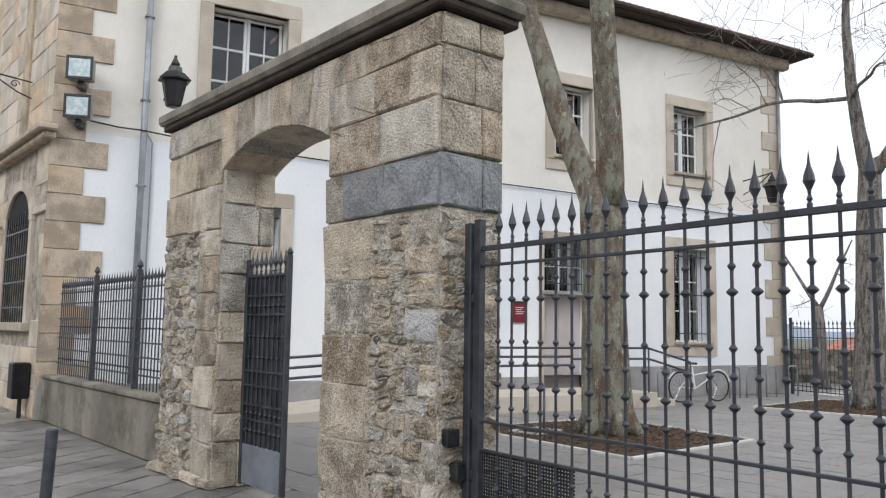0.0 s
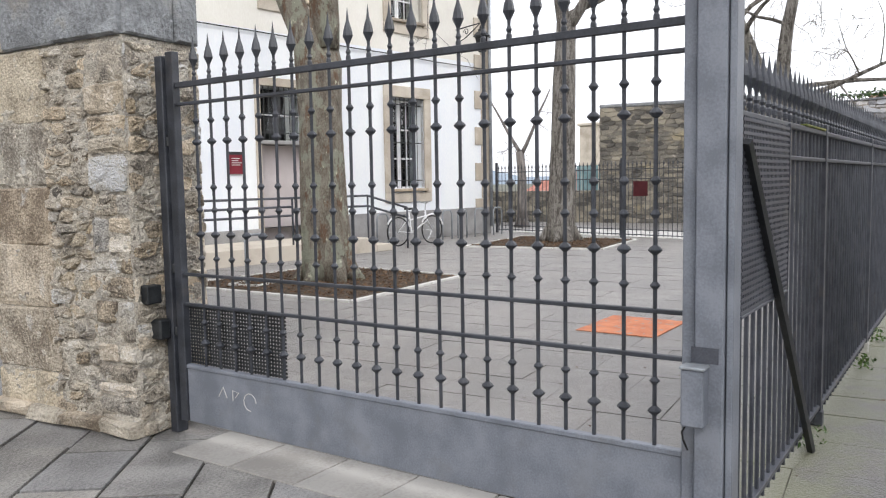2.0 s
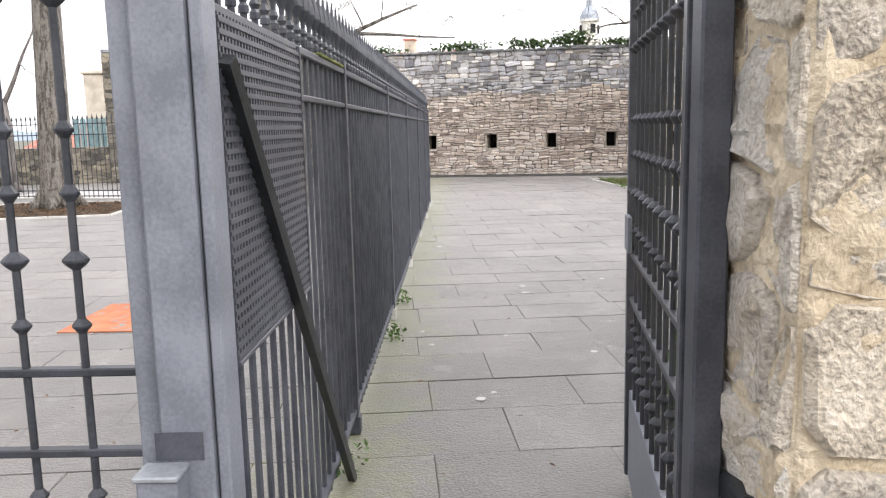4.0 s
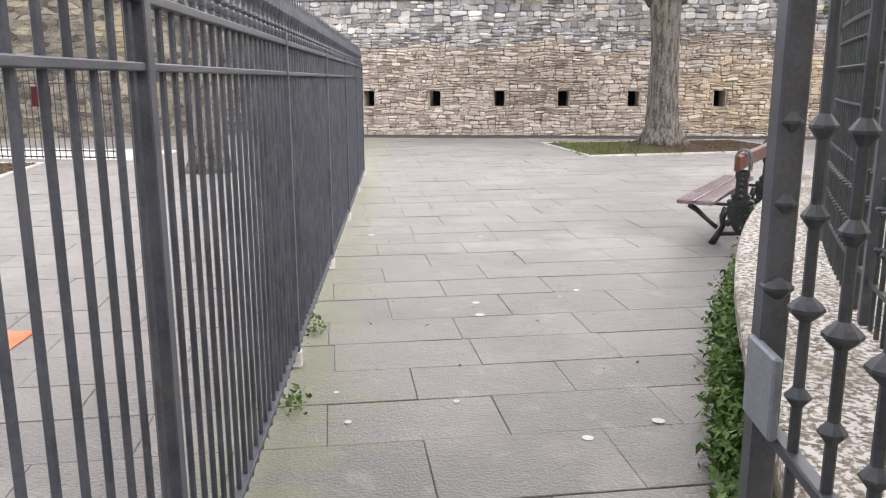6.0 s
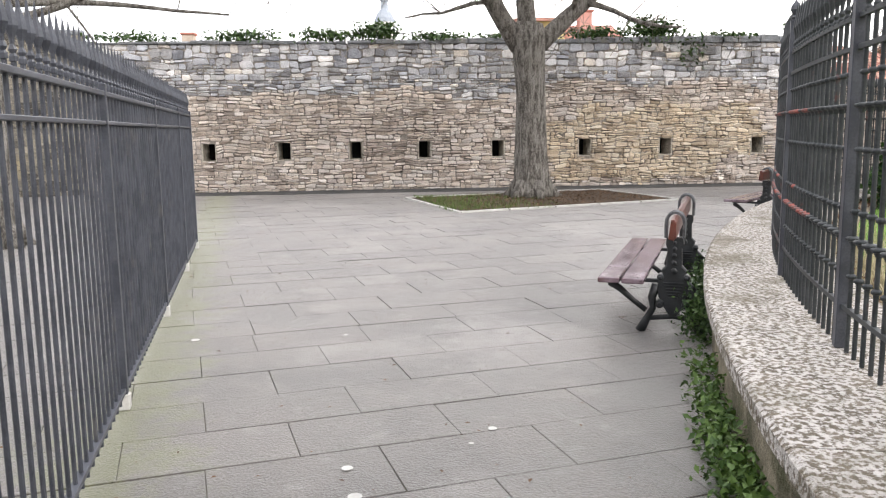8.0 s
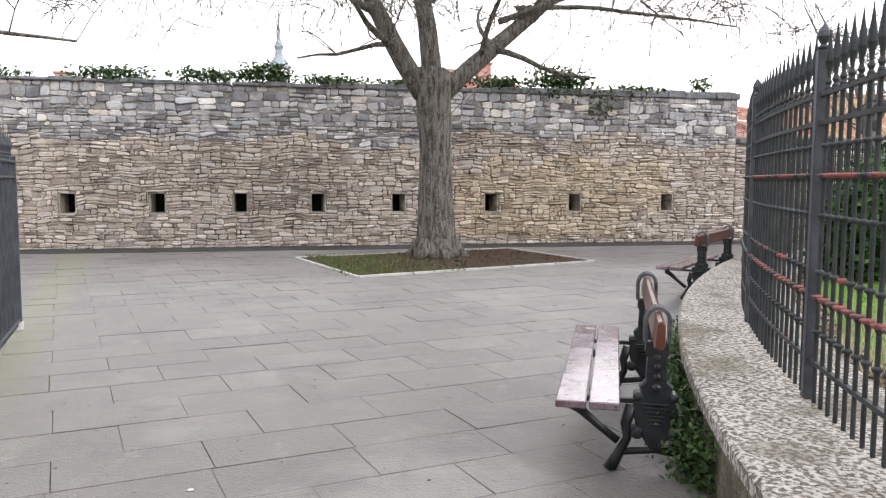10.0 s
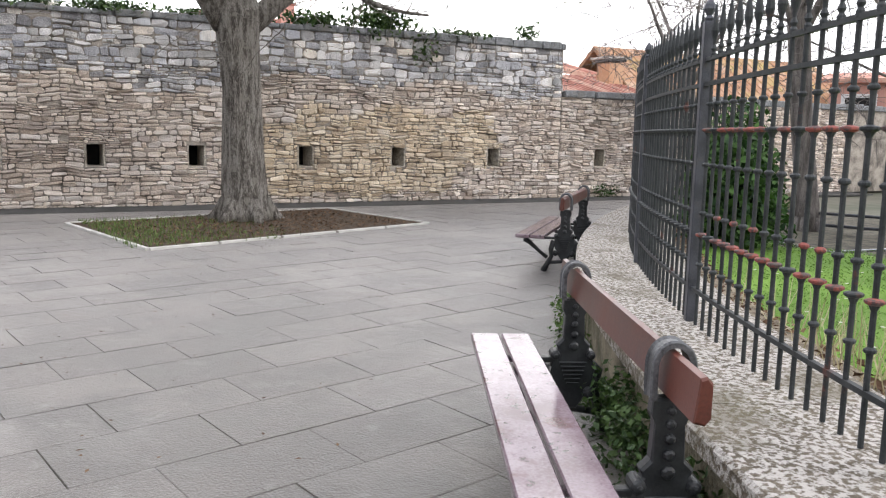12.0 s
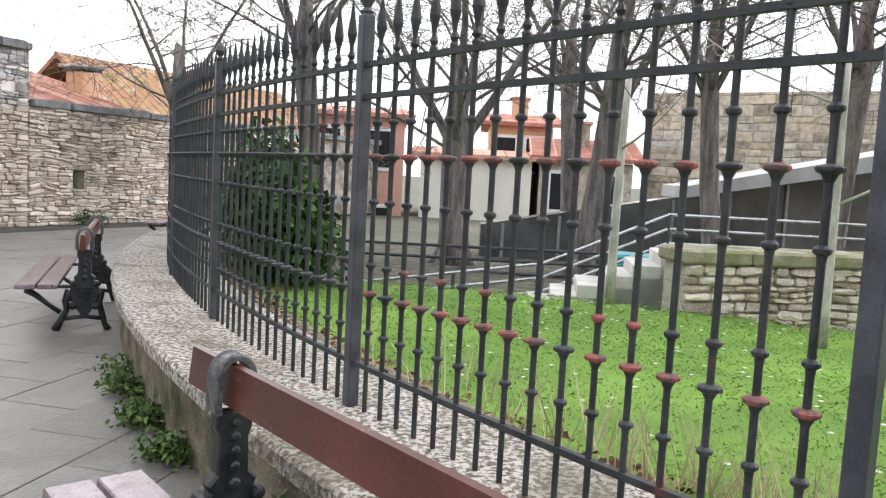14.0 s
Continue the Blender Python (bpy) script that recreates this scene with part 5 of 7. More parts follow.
def window(hole, grille):
    a, b, c, d = hole
    w = part("window", M().box((a - 0.24, -0.05, d), (b + 0.24, 0.12, d + 0.28), 0.012).box((a - 0.24, -0.05, c - 0.12), (a, 0.12, d), 0.012)
             .box((b, -0.05, c - 0.12), (b + 0.24, 0.12, d), 0.012).box((a - 0.24, -0.045, c - 0.36), (b + 0.24, 0.1, c - 0.12), 0.012), sandstone, house, "pale sandstone window surround")
    part("window_sill", M().box((a - 0.04, -0.12, c - 0.08), (b + 0.04, 0.35, c - 0.01), 0.012), quoin_mat, w)
    m, y = (a + b) / 2, 0.32
    g = M()
    for x0, x1 in ((a + 0.02, m - 0.005), (m + 0.005, b - 0.02)):
        for bx in (x0, x1 - 0.055):
            g.box((bx, y, c), (bx + 0.055, y + 0.05, d - 0.02), 0.005)
        for fr in (0.0, 0.33, 0.66, 0.985):
            z = c + (d - c - 0.05) * fr
            g.box((x0, y + 0.005, z), (x1, y + 0.045, z + 0.04), 0.005)
        g.box(((x0 + x1) / 2 - 0.012, y + 0.008, c), ((x0 + x1) / 2 + 0.012, y + 0.04, d - 0.02), 0.004)
    part("sash", g, white_frame, w, "white painted casement with glazing bars")
    part("pane", M().box((a, y + 0.022, c), (b, y + 0.026, d)), glass, w)
    # box behind the pane, painted near-black for the indoor shade
    part("room_behind", M().box((a - 0.1, 0.56, c - 0.1), (b + 0.1, 1.6, c - 0.09)).box((a - 0.1, 1.6, c - 0.1), (b + 0.1, 1.62, d + 0.1)).box((a - 0.12, 0.56, c), (a - 0.1, 1.6, d)).box((b + 0.1, 0.56, c), (b + 0.12, 1.6, d)).box((a - 0.1, 0.56, d + 0.1), (b + 0.1, 1.6, d + 0.12)), shade_black, w)
    if grille:
        gr = M()
        n = max(4, int((b - a) / 0.14))
        for i in range(1, n):
            gr.tube([(a + (b - a) * i / n, 0.1, c), (a + (b - a) * i / n, 0.1, d)], 0.009, 6)
        for fr in (0.08, 0.5, 0.92):
            gr.box((a, 0.09, c + (d - c) * fr), (b, 0.11, c + (d - c) * fr + 0.025))
        part("grille", gr, iron_black, w, "black iron window grille")


for hole in UP:
    window(hole, False)
for hole in LOW:
    window(hole, True)
dr = part("door", M().box((DOOR[0], 0.3, 0.25), (DOOR[1], 0.36, 2.35), 0.008), door_mat, house, "pale closed double door below a grilled transom")
part("door_joint", M().box(((DOOR[0] + DOOR[1]) / 2 - 0.006, 0.294, 0.25), ((DOOR[0] + DOOR[1]) / 2 + 0.006, 0.3, 2.35)), plinth_mat, dr)
part("transom_sill", M().box((DOOR[0] - 0.1, -0.1, 2.36), (DOOR[1] + 0.1, 0.36, 2.44), 0.01), plinth_mat, dr)
gt = M()
for i in range(1, 9):
    gt.tube([(DOOR[0] + 1.23 * i / 9, 0.06, 2.44), (DOOR[0] + 1.23 * i / 9, 0.06, 3.6)], 0.01, 6)
for z in (2.6, 3.0, 3.4):
    gt.box((DOOR[0], 0.05, z), (DOOR[1], 0.07, z + 0.025))
part("transom_grille", gt, iron_black, dr)
part("transom_pane", M().box((DOOR[0], 0.3, 2.44), (DOOR[1], 0.31, 3.6)), glass, dr)
part("transom_sash", M().box((DOOR[0] + 0.58, 0.28, 2.44), (DOOR[0] + 0.64, 0.32, 3.6), 0.005).box((DOOR[0], 0.28, 3.0), (DOOR[1], 0.32, 3.05), 0.005), white_frame, dr)
# near-black sheet in place of the lobby's shade
part("dark_lobby", M().box((DOOR[0] - 0.1, 0.9, 0.25), (DOOR[1] + 0.1, 0.92, 3.7)), shade_black, dr)
part("door_surround", M().box((DOOR[0] - 0.14, -0.03, 0.25), (DOOR[0], 0.1, 3.75), 0.01).box((DOOR[1], -0.03, 0.25), (DOOR[1] + 0.14, 0.1, 3.75), 0.01).box((DOOR[0] - 0.14, -0.03, 3.6), (DOOR[1] + 0.14, 0.1, 3.78), 0.01), sandstone, house)

rq = random.Random(9)
for side in (0, 1):           # quoins at both corners of the south front
    z, i = 0.0, 0
    while z < ZE - 0.1:
        h = 0.46 if side == 0 else 0.5
        w = (0.86 if i % 2 else 0.5) if side == 0 else (0.62 if i % 2 else 0.34)
        h = min(h, ZE - z)
        x0, x1 = (-0.03, w) if side == 0 else (BL - w, BL + 0.03)
        part("quoin", M().box((x0, -0.03 - 0.004 * (i % 3), z + 0.004), (x1, 0.5, z + h - 0.004), 0.01), quoin_mat if side == 0 else sandstone, house)
        z, i = z + h, i + 1
part("eave_board", M().box((-0.5, -0.62, ZE + 0.02), (BL + 0.62, 0.3, ZE + 0.10), 0.01), brown_wood, house, "dark brown boarded eave")
part("eave_moulding", M().box((-0.2, -0.28, ZE - 0.28), (BL + 0.28, 0.0, ZE + 0.02), 0.05), quoin_mat, house, "grey stone cornice under the eave")
part("gutter_pipe", M().tube([(-0.5, -0.68, ZE + 0.09), (BL + 0.66, -0.68, ZE + 0.09)], 0.07, 8), brown_wood, house)
roof = part("roof", M().add([(-0.5, -0.6, ZE + 0.1), (BL + 0.6, -0.6, ZE + 0.1), (BL - 5.5, 5.6, ZE + 3.0), (5, 5.6, ZE + 3.0), (BL + 0.6, 12.6, ZE + 0.1), (-0.5, 12.6, ZE + 0.1)],
            [(0, 1, 2, 3), (1, 4, 2), (4, 5, 3, 2), (5, 0, 3)]), tile_mat, house, "shallow terracotta tiled hip roof")
tile_row = M()
for i in range(90):           # rounded tile ends along the eave
    x = -0.4 + i * 0.205
    tile_row.tube([(x, -0.66, ZE + 0.115), (x + 0.0, -0.25, ZE + 0.30)], 0.075, 7)
tagged(part("eave_tiles", tile_row, tile_mat, roof), kind="stuff")
part("drainpipe", M().tube([(1.4, -0.11, 0.2), (1.4, -0.11, ZE - 0.3)], 0.055, 10), zinc, house, "grey zinc drainpipe", smooth=True)
part("drainpipe", M().tube([(BL - 0.02, -0.09, 0.2), (BL - 0.02, -0.09, ZE - 0.3)], 0.05, 10), zinc, house, smooth=True)
for z in (2.2, 3.9, 5.4, 6.9):
    part("pipe_clip", M().box((1.32, -0.175, z), (1.48, -0.03, z + 0.03), 0.004), zinc, house)
cab = [(0.55, -0.06, 4.95), (1.0, -0.06, 4.9), (1.35, -0.18, 4.87), (2.2, -0.05, 4.83)]
cab += [(x, -0.05, 4.82 - 0.012 * x + 0.012 * math.sin(x * 2.3)) for x in (3.5, 5, 6.5, 8, 9.5, 11, 12.5, 14, 15.5, 17.4)]
part("cable", M().tube(cab, 0.014, 5), black_plastic, house, "dark cable sagging along the front")
part("thin_pipe", M().tube([(1.56, -0.04, 0.8), (1.56, -0.04, 4.7), (1.45, -0.04, 4.86)], 0.014, 5), zinc, house)

# street face of the building
sface = thing("building_street_front", STREETFACE @ pose(0, 0, 0), "pale ashlar street front with a cornice and a barred arched window", "building")
AW = (-2.75, -0.95, 1.55, 3.3)
part("ashlar_wall", holed_wall(-9, 0.0, 0, 9.05, 0.5, [AW]), stone_ashlar, sface)
ash = []
for z0, z1 in ((0.02, 0.72), (0.72, 3.4), (3.4, 4.55), (4.9, 9.0)):
    ash += rubble(-6, -0.02, z0, z1, (0.42, 0.5), (0.6, 1.1), int(z0 * 10) + 50, (0.010, 0.016), 0.01, lambda cx, cz, w, h: AW[0] - w / 2 < cx < AW[1] + w / 2 and AW[2] - h / 2 < cz < 3.95 + h / 2, wave=0, rough=0.1)
lay(ash, sface, street_ashlar, name="ashlar_block")
part("cornice", M().box((-9, -0.28, 4.68), (0.28, 0.02, 4.78), 0.02).box((-9, -0.18, 4.55), (0.18, 0.02, 4.68), 0.03), quoin_mat, sface, "projecting stone cornice")
part("string_course", M().box((-9, -0.06, 3.38), (-2.95, 0.02, 3.5), 0.01).box((-0.75, -0.06, 3.38), (0.02, 0.02, 3.5), 0.01), sandstone, sface)
arch = [(-1.85 + 0.9 * math.cos(t), 3.3 + 0.62 * math.sin(t)) for t in [math.pi * i / 12 for i in range(13)]]
arch_o = [(-1.85 + 1.1 * math.cos(t), 3.3 + 0.82 * math.sin(t)) for t in [math.pi * i / 12 for i in range(13)]]
# flat near-black sheet painted as the shaded arch head
aw = part("arched_window", M().prism(arch + [arch[-1], arch[0]][:0], -0.02, 0.02), shade_black, sface)
for i in range(12):
    part("arch_stone", M().prism([arch[i], arch_o[i], arch_o[i + 1], arch[i + 1]], -0.07, 0.1, bev=0.008), sandstone, aw)
part("jamb", M().box((-0.95, -0.06, 1.45), (-0.77, 0.1, 3.3), 0.01).box((-2.93, -0.06, 1.45), (-2.75, 0.1, 3.3), 0.01), sandstone, aw)
part("sill", M().box((-3.0, -0.14, 1.4), (-0.7, 0.1, 1.55), 0.015), sandstone, aw)
g = M()
for i in range(11):
    g.tube([(-2.7 + i * 0.17, -0.03, 1.55), (-2.7 + i * 0.17, -0.03, 3.5)], 0.012, 6)
for z in (1.8, 2.25, 2.7, 3.15):
    g.box((-2.75, -0.04, z), (-0.95, -0.02, z + 0.03))
part("grille", g, iron_black, aw)
# sheet behind the grille, its colour standing in for the room's shade
part("dark_room", M().box((-2.9, 0.45, 1.4), (-0.8, 0.47, 3.4)), shade_black, aw)
part("upper_pilaster", M().box((-2.2, -0.06, 4.9), (-1.75, 0.02, 9.0), 0.01), quoin_mat, sface)


def lantern(m, label):
    """A black wall lantern on a scrolled bracket, standing out towards -y."""
    t = thing("wall_lantern", m, label, "lantern")
    part("bracket", M().tube([(0, 0, 0.30), (0, -0.75, 0.36)], 0.014, 6).tube([(0, 0, 0.0), (0, -0.25, 0.08), (0, -0.5, 0.22), (0, -0.7, 0.35)], 0.012, 6)
         .tube([(0, -0.3 + 0.08 * math.cos(a * 0.6) * (1 - a / 16), 0.22 + 0.08 * math.sin(a * 0.6) * (1 - a / 16)) for a in range(14)], 0.009, 5), iron_black, t)
    part("body", M().lathe([(0.07, -0.28), (0.10, -0.26), (0.16, 0.04), (0.15, 0.045)], 6, pose(0, -0.75, 0)), black_plastic, t)
    part("hood", M().lathe([(0.20, 0.045), (0.21, 0.06), (0.12, 0.15), (0.09, 0.16), (0.085, 0.22), (0.05, 0.24), (0.06, 0.26), (0.02, 0.33), (0.02, 0.37)], 6, pose(0, -0.75, 0)), iron_black, t)
    return t


lantern(FACADE @ pose(16.35, 0.0, 5.2, 0, 0, 0) @ Matrix.Scale(1.2, 4), "black wall lantern on a scrolled iron bracket")
lantern(FACADE @ pose(1.72, 0.0, 5.5, 0, 0, 0) @ Matrix.Scale(1.35, 4), "black hexagonal wall lantern beside the drainpipe")
lantern(STREETFACE @ pose(-1.6, 0.0, 5.6), "black iron scroll bracket lantern on the street front")
for z in (5.75, 5.1):
    fl = thing("floodlight", FACADE @ pose(0.35, -0.25, z, 0, 0, -18), "grey square floodlight with a bright reflector", "floodlight", "floodlights on the corner")
    part("housing", M().box((-0.2, -0.1, -0.19), (0.2, 0.12, 0.19), 0.02), plinth_mat, fl)
    part("reflector", M().box((-0.165, -0.108, -0.15), (0.165, -0.102, 0.15)), lamp_face, fl)
    part("rim", M().box((-0.21, -0.115, -0.2), (-0.17, -0.09, 0.2), 0.005).box((0.17, -0.115, -0.2), (0.21, -0.09, 0.2), 0.005).box((-0.17, -0.115, 0.155), (0.17, -0.09, 0.2), 0.005).box((-0.17, -0.115, -0.2), (0.17, -0.09, -0.155), 0.005), iron_black, fl)
    part("mount", M().box((-0.05, 0.0, -0.32), (0.05, 0.24, -0.19), 0.01), iron_black, fl)
solid("alarm_box", M().box((2.55, -0.1, 4.2), (2.72, -0.03, 4.5), 0.02), material("orange_plastic", two((0.7, 0.32, 0.02), (0.8, 0.4, 0.04)), rough=0.4, bump=0), "small orange alarm box on the plaster wall", "alarm", FACADE)
sg = thing("wall_sign", FACADE @ pose(9.1, -0.035, 1.72), "dark red rectangular sign with pale lines of text", "sign")
part("board", M().box((0, -0.012, 0), (0.36, 0.02, 0.46), 0.004), red_sign, sg)
for i, w in enumerate((0.2, 0.24, 0.16, 0.2)):
    part("text_line", M().box((0.05, -0.015, 0.18 + i * 0.045), (0.05 + w, -0.0125, 0.196 + i * 0.045)), white_mark, sg)
part("band", M().box((0.0, -0.015, 0.40), (0.36, -0.0125, 0.46)), iron_black, sg)

# ramp, handrails, cycle and racks in front of the building
ramp = solid("entrance_ramp", M().prism([(2.5, 0.0), (11.6, 0.0), (11.6, 0.30), (6.0, 0.30), (2.5, 0.05)], -1.75, -0.05, bev=0.01), sandstone, "pale stone entrance ramp and landing", "ramp", FACADE)
part("side_step", M().box((11.6, -1.75, 0), (12.1, -0.05, 0.15), 0.01), sandstone, ramp)


def handrail(pts, zs, label):
    t = thing("handrail", FACADE, label, "handrail", "handrails by the entrance")
    for z in zs:
        part("rail", M().tube([(x, y, b + z) for x, y, b in pts], 0.024, 8), iron, t, smooth=True)
    for x, y, b in pts:
        part("post", M().tube([(x, y, b - 0.3 if b > 0.25 else 0), (x, y, b + zs[0])], 0.02, 8), iron, t, smooth=True)
    return t


handrail([(2.6, -1.7, 0.06), (4.3, -1.7, 0.17), (6.0, -1.7, 0.30), (8.3, -1.7, 0.30), (9.4, -1.7, 0.3)], (0.92, 0.75, 0.58), "dark grey tubular handrail along the ramp")
handrail([(9.4, -1.7, 0.3), (11.4, -1.7, 0.3), (12.6, -1.7, 0.0)], (0.92, 0.7), "dark grey tubular handrail down the steps")
for x in (12.6, 14.9, 15.5, 16.2, 17.0):
    rk = thing("cycle_stand", FACADE @ pose(x, -0.7, 0), "grey steel hoop for cycles", "cycle stand", "cycle stands along the wall")
    part("hoop", M().tube([(0, 0, 0), (0, 0, 0.66), (0.06, 0, 0.75), (0.3, 0, 0.75), (0.36, 0, 0.66), (0.36, 0, 0)], 0.02, 7), zinc, rk, smooth=True)
rk = thing("cycle_stand", pose(8.6, 9.1, 0, 0, 0, 10), "grey steel hoop stand on a plate beside the tree bed", "cycle stand")
part("hoop", M().tube([(0, 0, 0.03), (0, 0, 0.66), (0.06, 0, 0.75), (0.36, 0, 0.75), (0.42, 0, 0.66), (0.42, 0, 0.03)], 0.022, 7), zinc, rk, smooth=True)
part("base_frame", M().tube([(-0.1, -0.25, 0.03), (0.55, -0.25, 0.03), (0.55, 0.25, 0.03), (-0.1, 0.25, 0.03), (-0.1, -0.25, 0.03)], 0.02, 6), kerb_mat, rk)

bike = thing("bicycle", FACADE @ pose(12.85, -1.15, 0, 0, 0, -4), "white city bicycle leaning at a stand", "bicycle")
for x in (0.0, 1.08):
    wh = part("wheel", M().tube([(x + 0.33 * math.cos(k * math.pi / 12), 0, 0.345 + 0.33 * math.sin(k * math.pi / 12)) for k in range(25)], 0.017, 6, cap=False), black_plastic, bike)
    sp = M()
    for k in range(12):
        sp.tube([(x, 0, 0.345), (x + 0.32 * math.cos(k * math.pi / 6), 0, 0.345 + 0.32 * math.sin(k * math.pi / 6))], 0.0025, 3)
    part("spokes", sp, steel, wh)
    part("mudguard", M().tube([(x + 0.37 * math.cos(k * math.pi / 12), 0, 0.345 + 0.37 * math.sin(k * math.pi / 12)) for k in range(1, 11)], 0.022, 5), white_frame, bike)
part("frame", M().tube([(0.0, 0, 0.345), (0.42, 0, 0.30), (0.34, 0, 0.78)], 0.018, 6).tube([(0.42, 0, 0.30), (0.88, 0, 0.55), (0.86, 0, 0.78)], 0.02, 6).tube([(0.37, 0, 0.6), (0.87, 0, 0.68)], 0.018, 6)
     .tube([(0.86, 0, 0.82), (0.90, 0, 0.62), (1.08, 0, 0.345)], 0.016, 6).tube([(0, 0, 0.345), (0.35, 0, 0.66)], 0.012, 6), white_frame, bike, "white step-through frame", smooth=True)
part("saddle", M().box((0.22, -0.07, 0.84), (0.46, 0.07, 0.89), 0.025), black_plastic, bike)
part("handlebar", M().tube([(0.70, -0.26, 1.0), (0.84, -0.2, 1.02), (0.88, 0, 0.98), (0.84, 0.2, 1.02), (0.70, 0.26, 1.0)], 0.012, 6).tube([(0.86, 0, 0.78), (0.88, 0, 0.98)], 0.013, 6), steel, bike)
part("carrier", M().box((-0.2, -0.06, 0.72), (0.25, 0.06, 0.735), 0.003), iron_black, bike)

# bollard and litter bin on the street
solid("bollard", M().lathe([(0.05, 0), (0.05, 0.62), (0.045, 0.63), (0.001, 0.632)], 16, pose(1.78, 7.75, 0, 0, 2, 0)), iron, "thin dark grey steel bollard on the pavement", "bollard", smooth=False)
lbn = thing("litter_bin", STREETFACE @ pose(-0.45, -0.16, 0.12), "small dark litter bin with a red side", "litter bin")
part("bin_body", M().box((-0.17, -0.13, 0.2), (0.17, 0.13, 0.78), 0.02), black_plastic, lbn)
part("red_side", M().box((-0.176, -0.1, 0.28), (-0.171, 0.1, 0.74)), red_sign, lbn)
part("stem", M().box((-0.03, 0.0, -0.12), (0.03, 0.06, 0.2), 0.005), iron_black, lbn)

# ---- the court fence between building and old wall ----
CF = pose(20.45, 11.75, 0, 0, 0, -101.5)
court_fence = thing("court_fence", CF, "thin spiked iron fence at the back of the court", "fence")
for nm, z in (("top_rail", 1.72), ("upper_rail", 1.48), ("lower_rail", 0.22), ("bottom_rail", 0.1)):
    part(nm, M().box((0, -0.014, z - 0.011), (6.2, 0.014, z + 0.011), 0.003), iron_dark, court_fence)
cbar = bar_mesh("bar", 0.06, 1.74, 0.009, [], iron_dark, 0.7, 6)
for i in range(50):
    part("bar", cbar, iron_dark, court_fence, m=pose(0.1 + i * 0.1225, 0, 0))
for x in (0.02, 2.1, 4.2, 6.2):
    part("fence_post", M().box((x - 0.03, -0.03, 0), (x + 0.03, 0.03, 2.0), 0.004), iron_dark, court_fence)
solid("fence_sign", M().box((4.55, -0.04, 1.05), (4.95, -0.02, 1.42), 0.004), maroon, "small dark red notice on the court fence", "sign", CF)
solid("white_threshold", M().box((0.2, 0.3, -0.03), (6.2, 2.6, 0.02)), kerb_mat, "pale paved strip behind the court fence", "paving", CF, "structure")


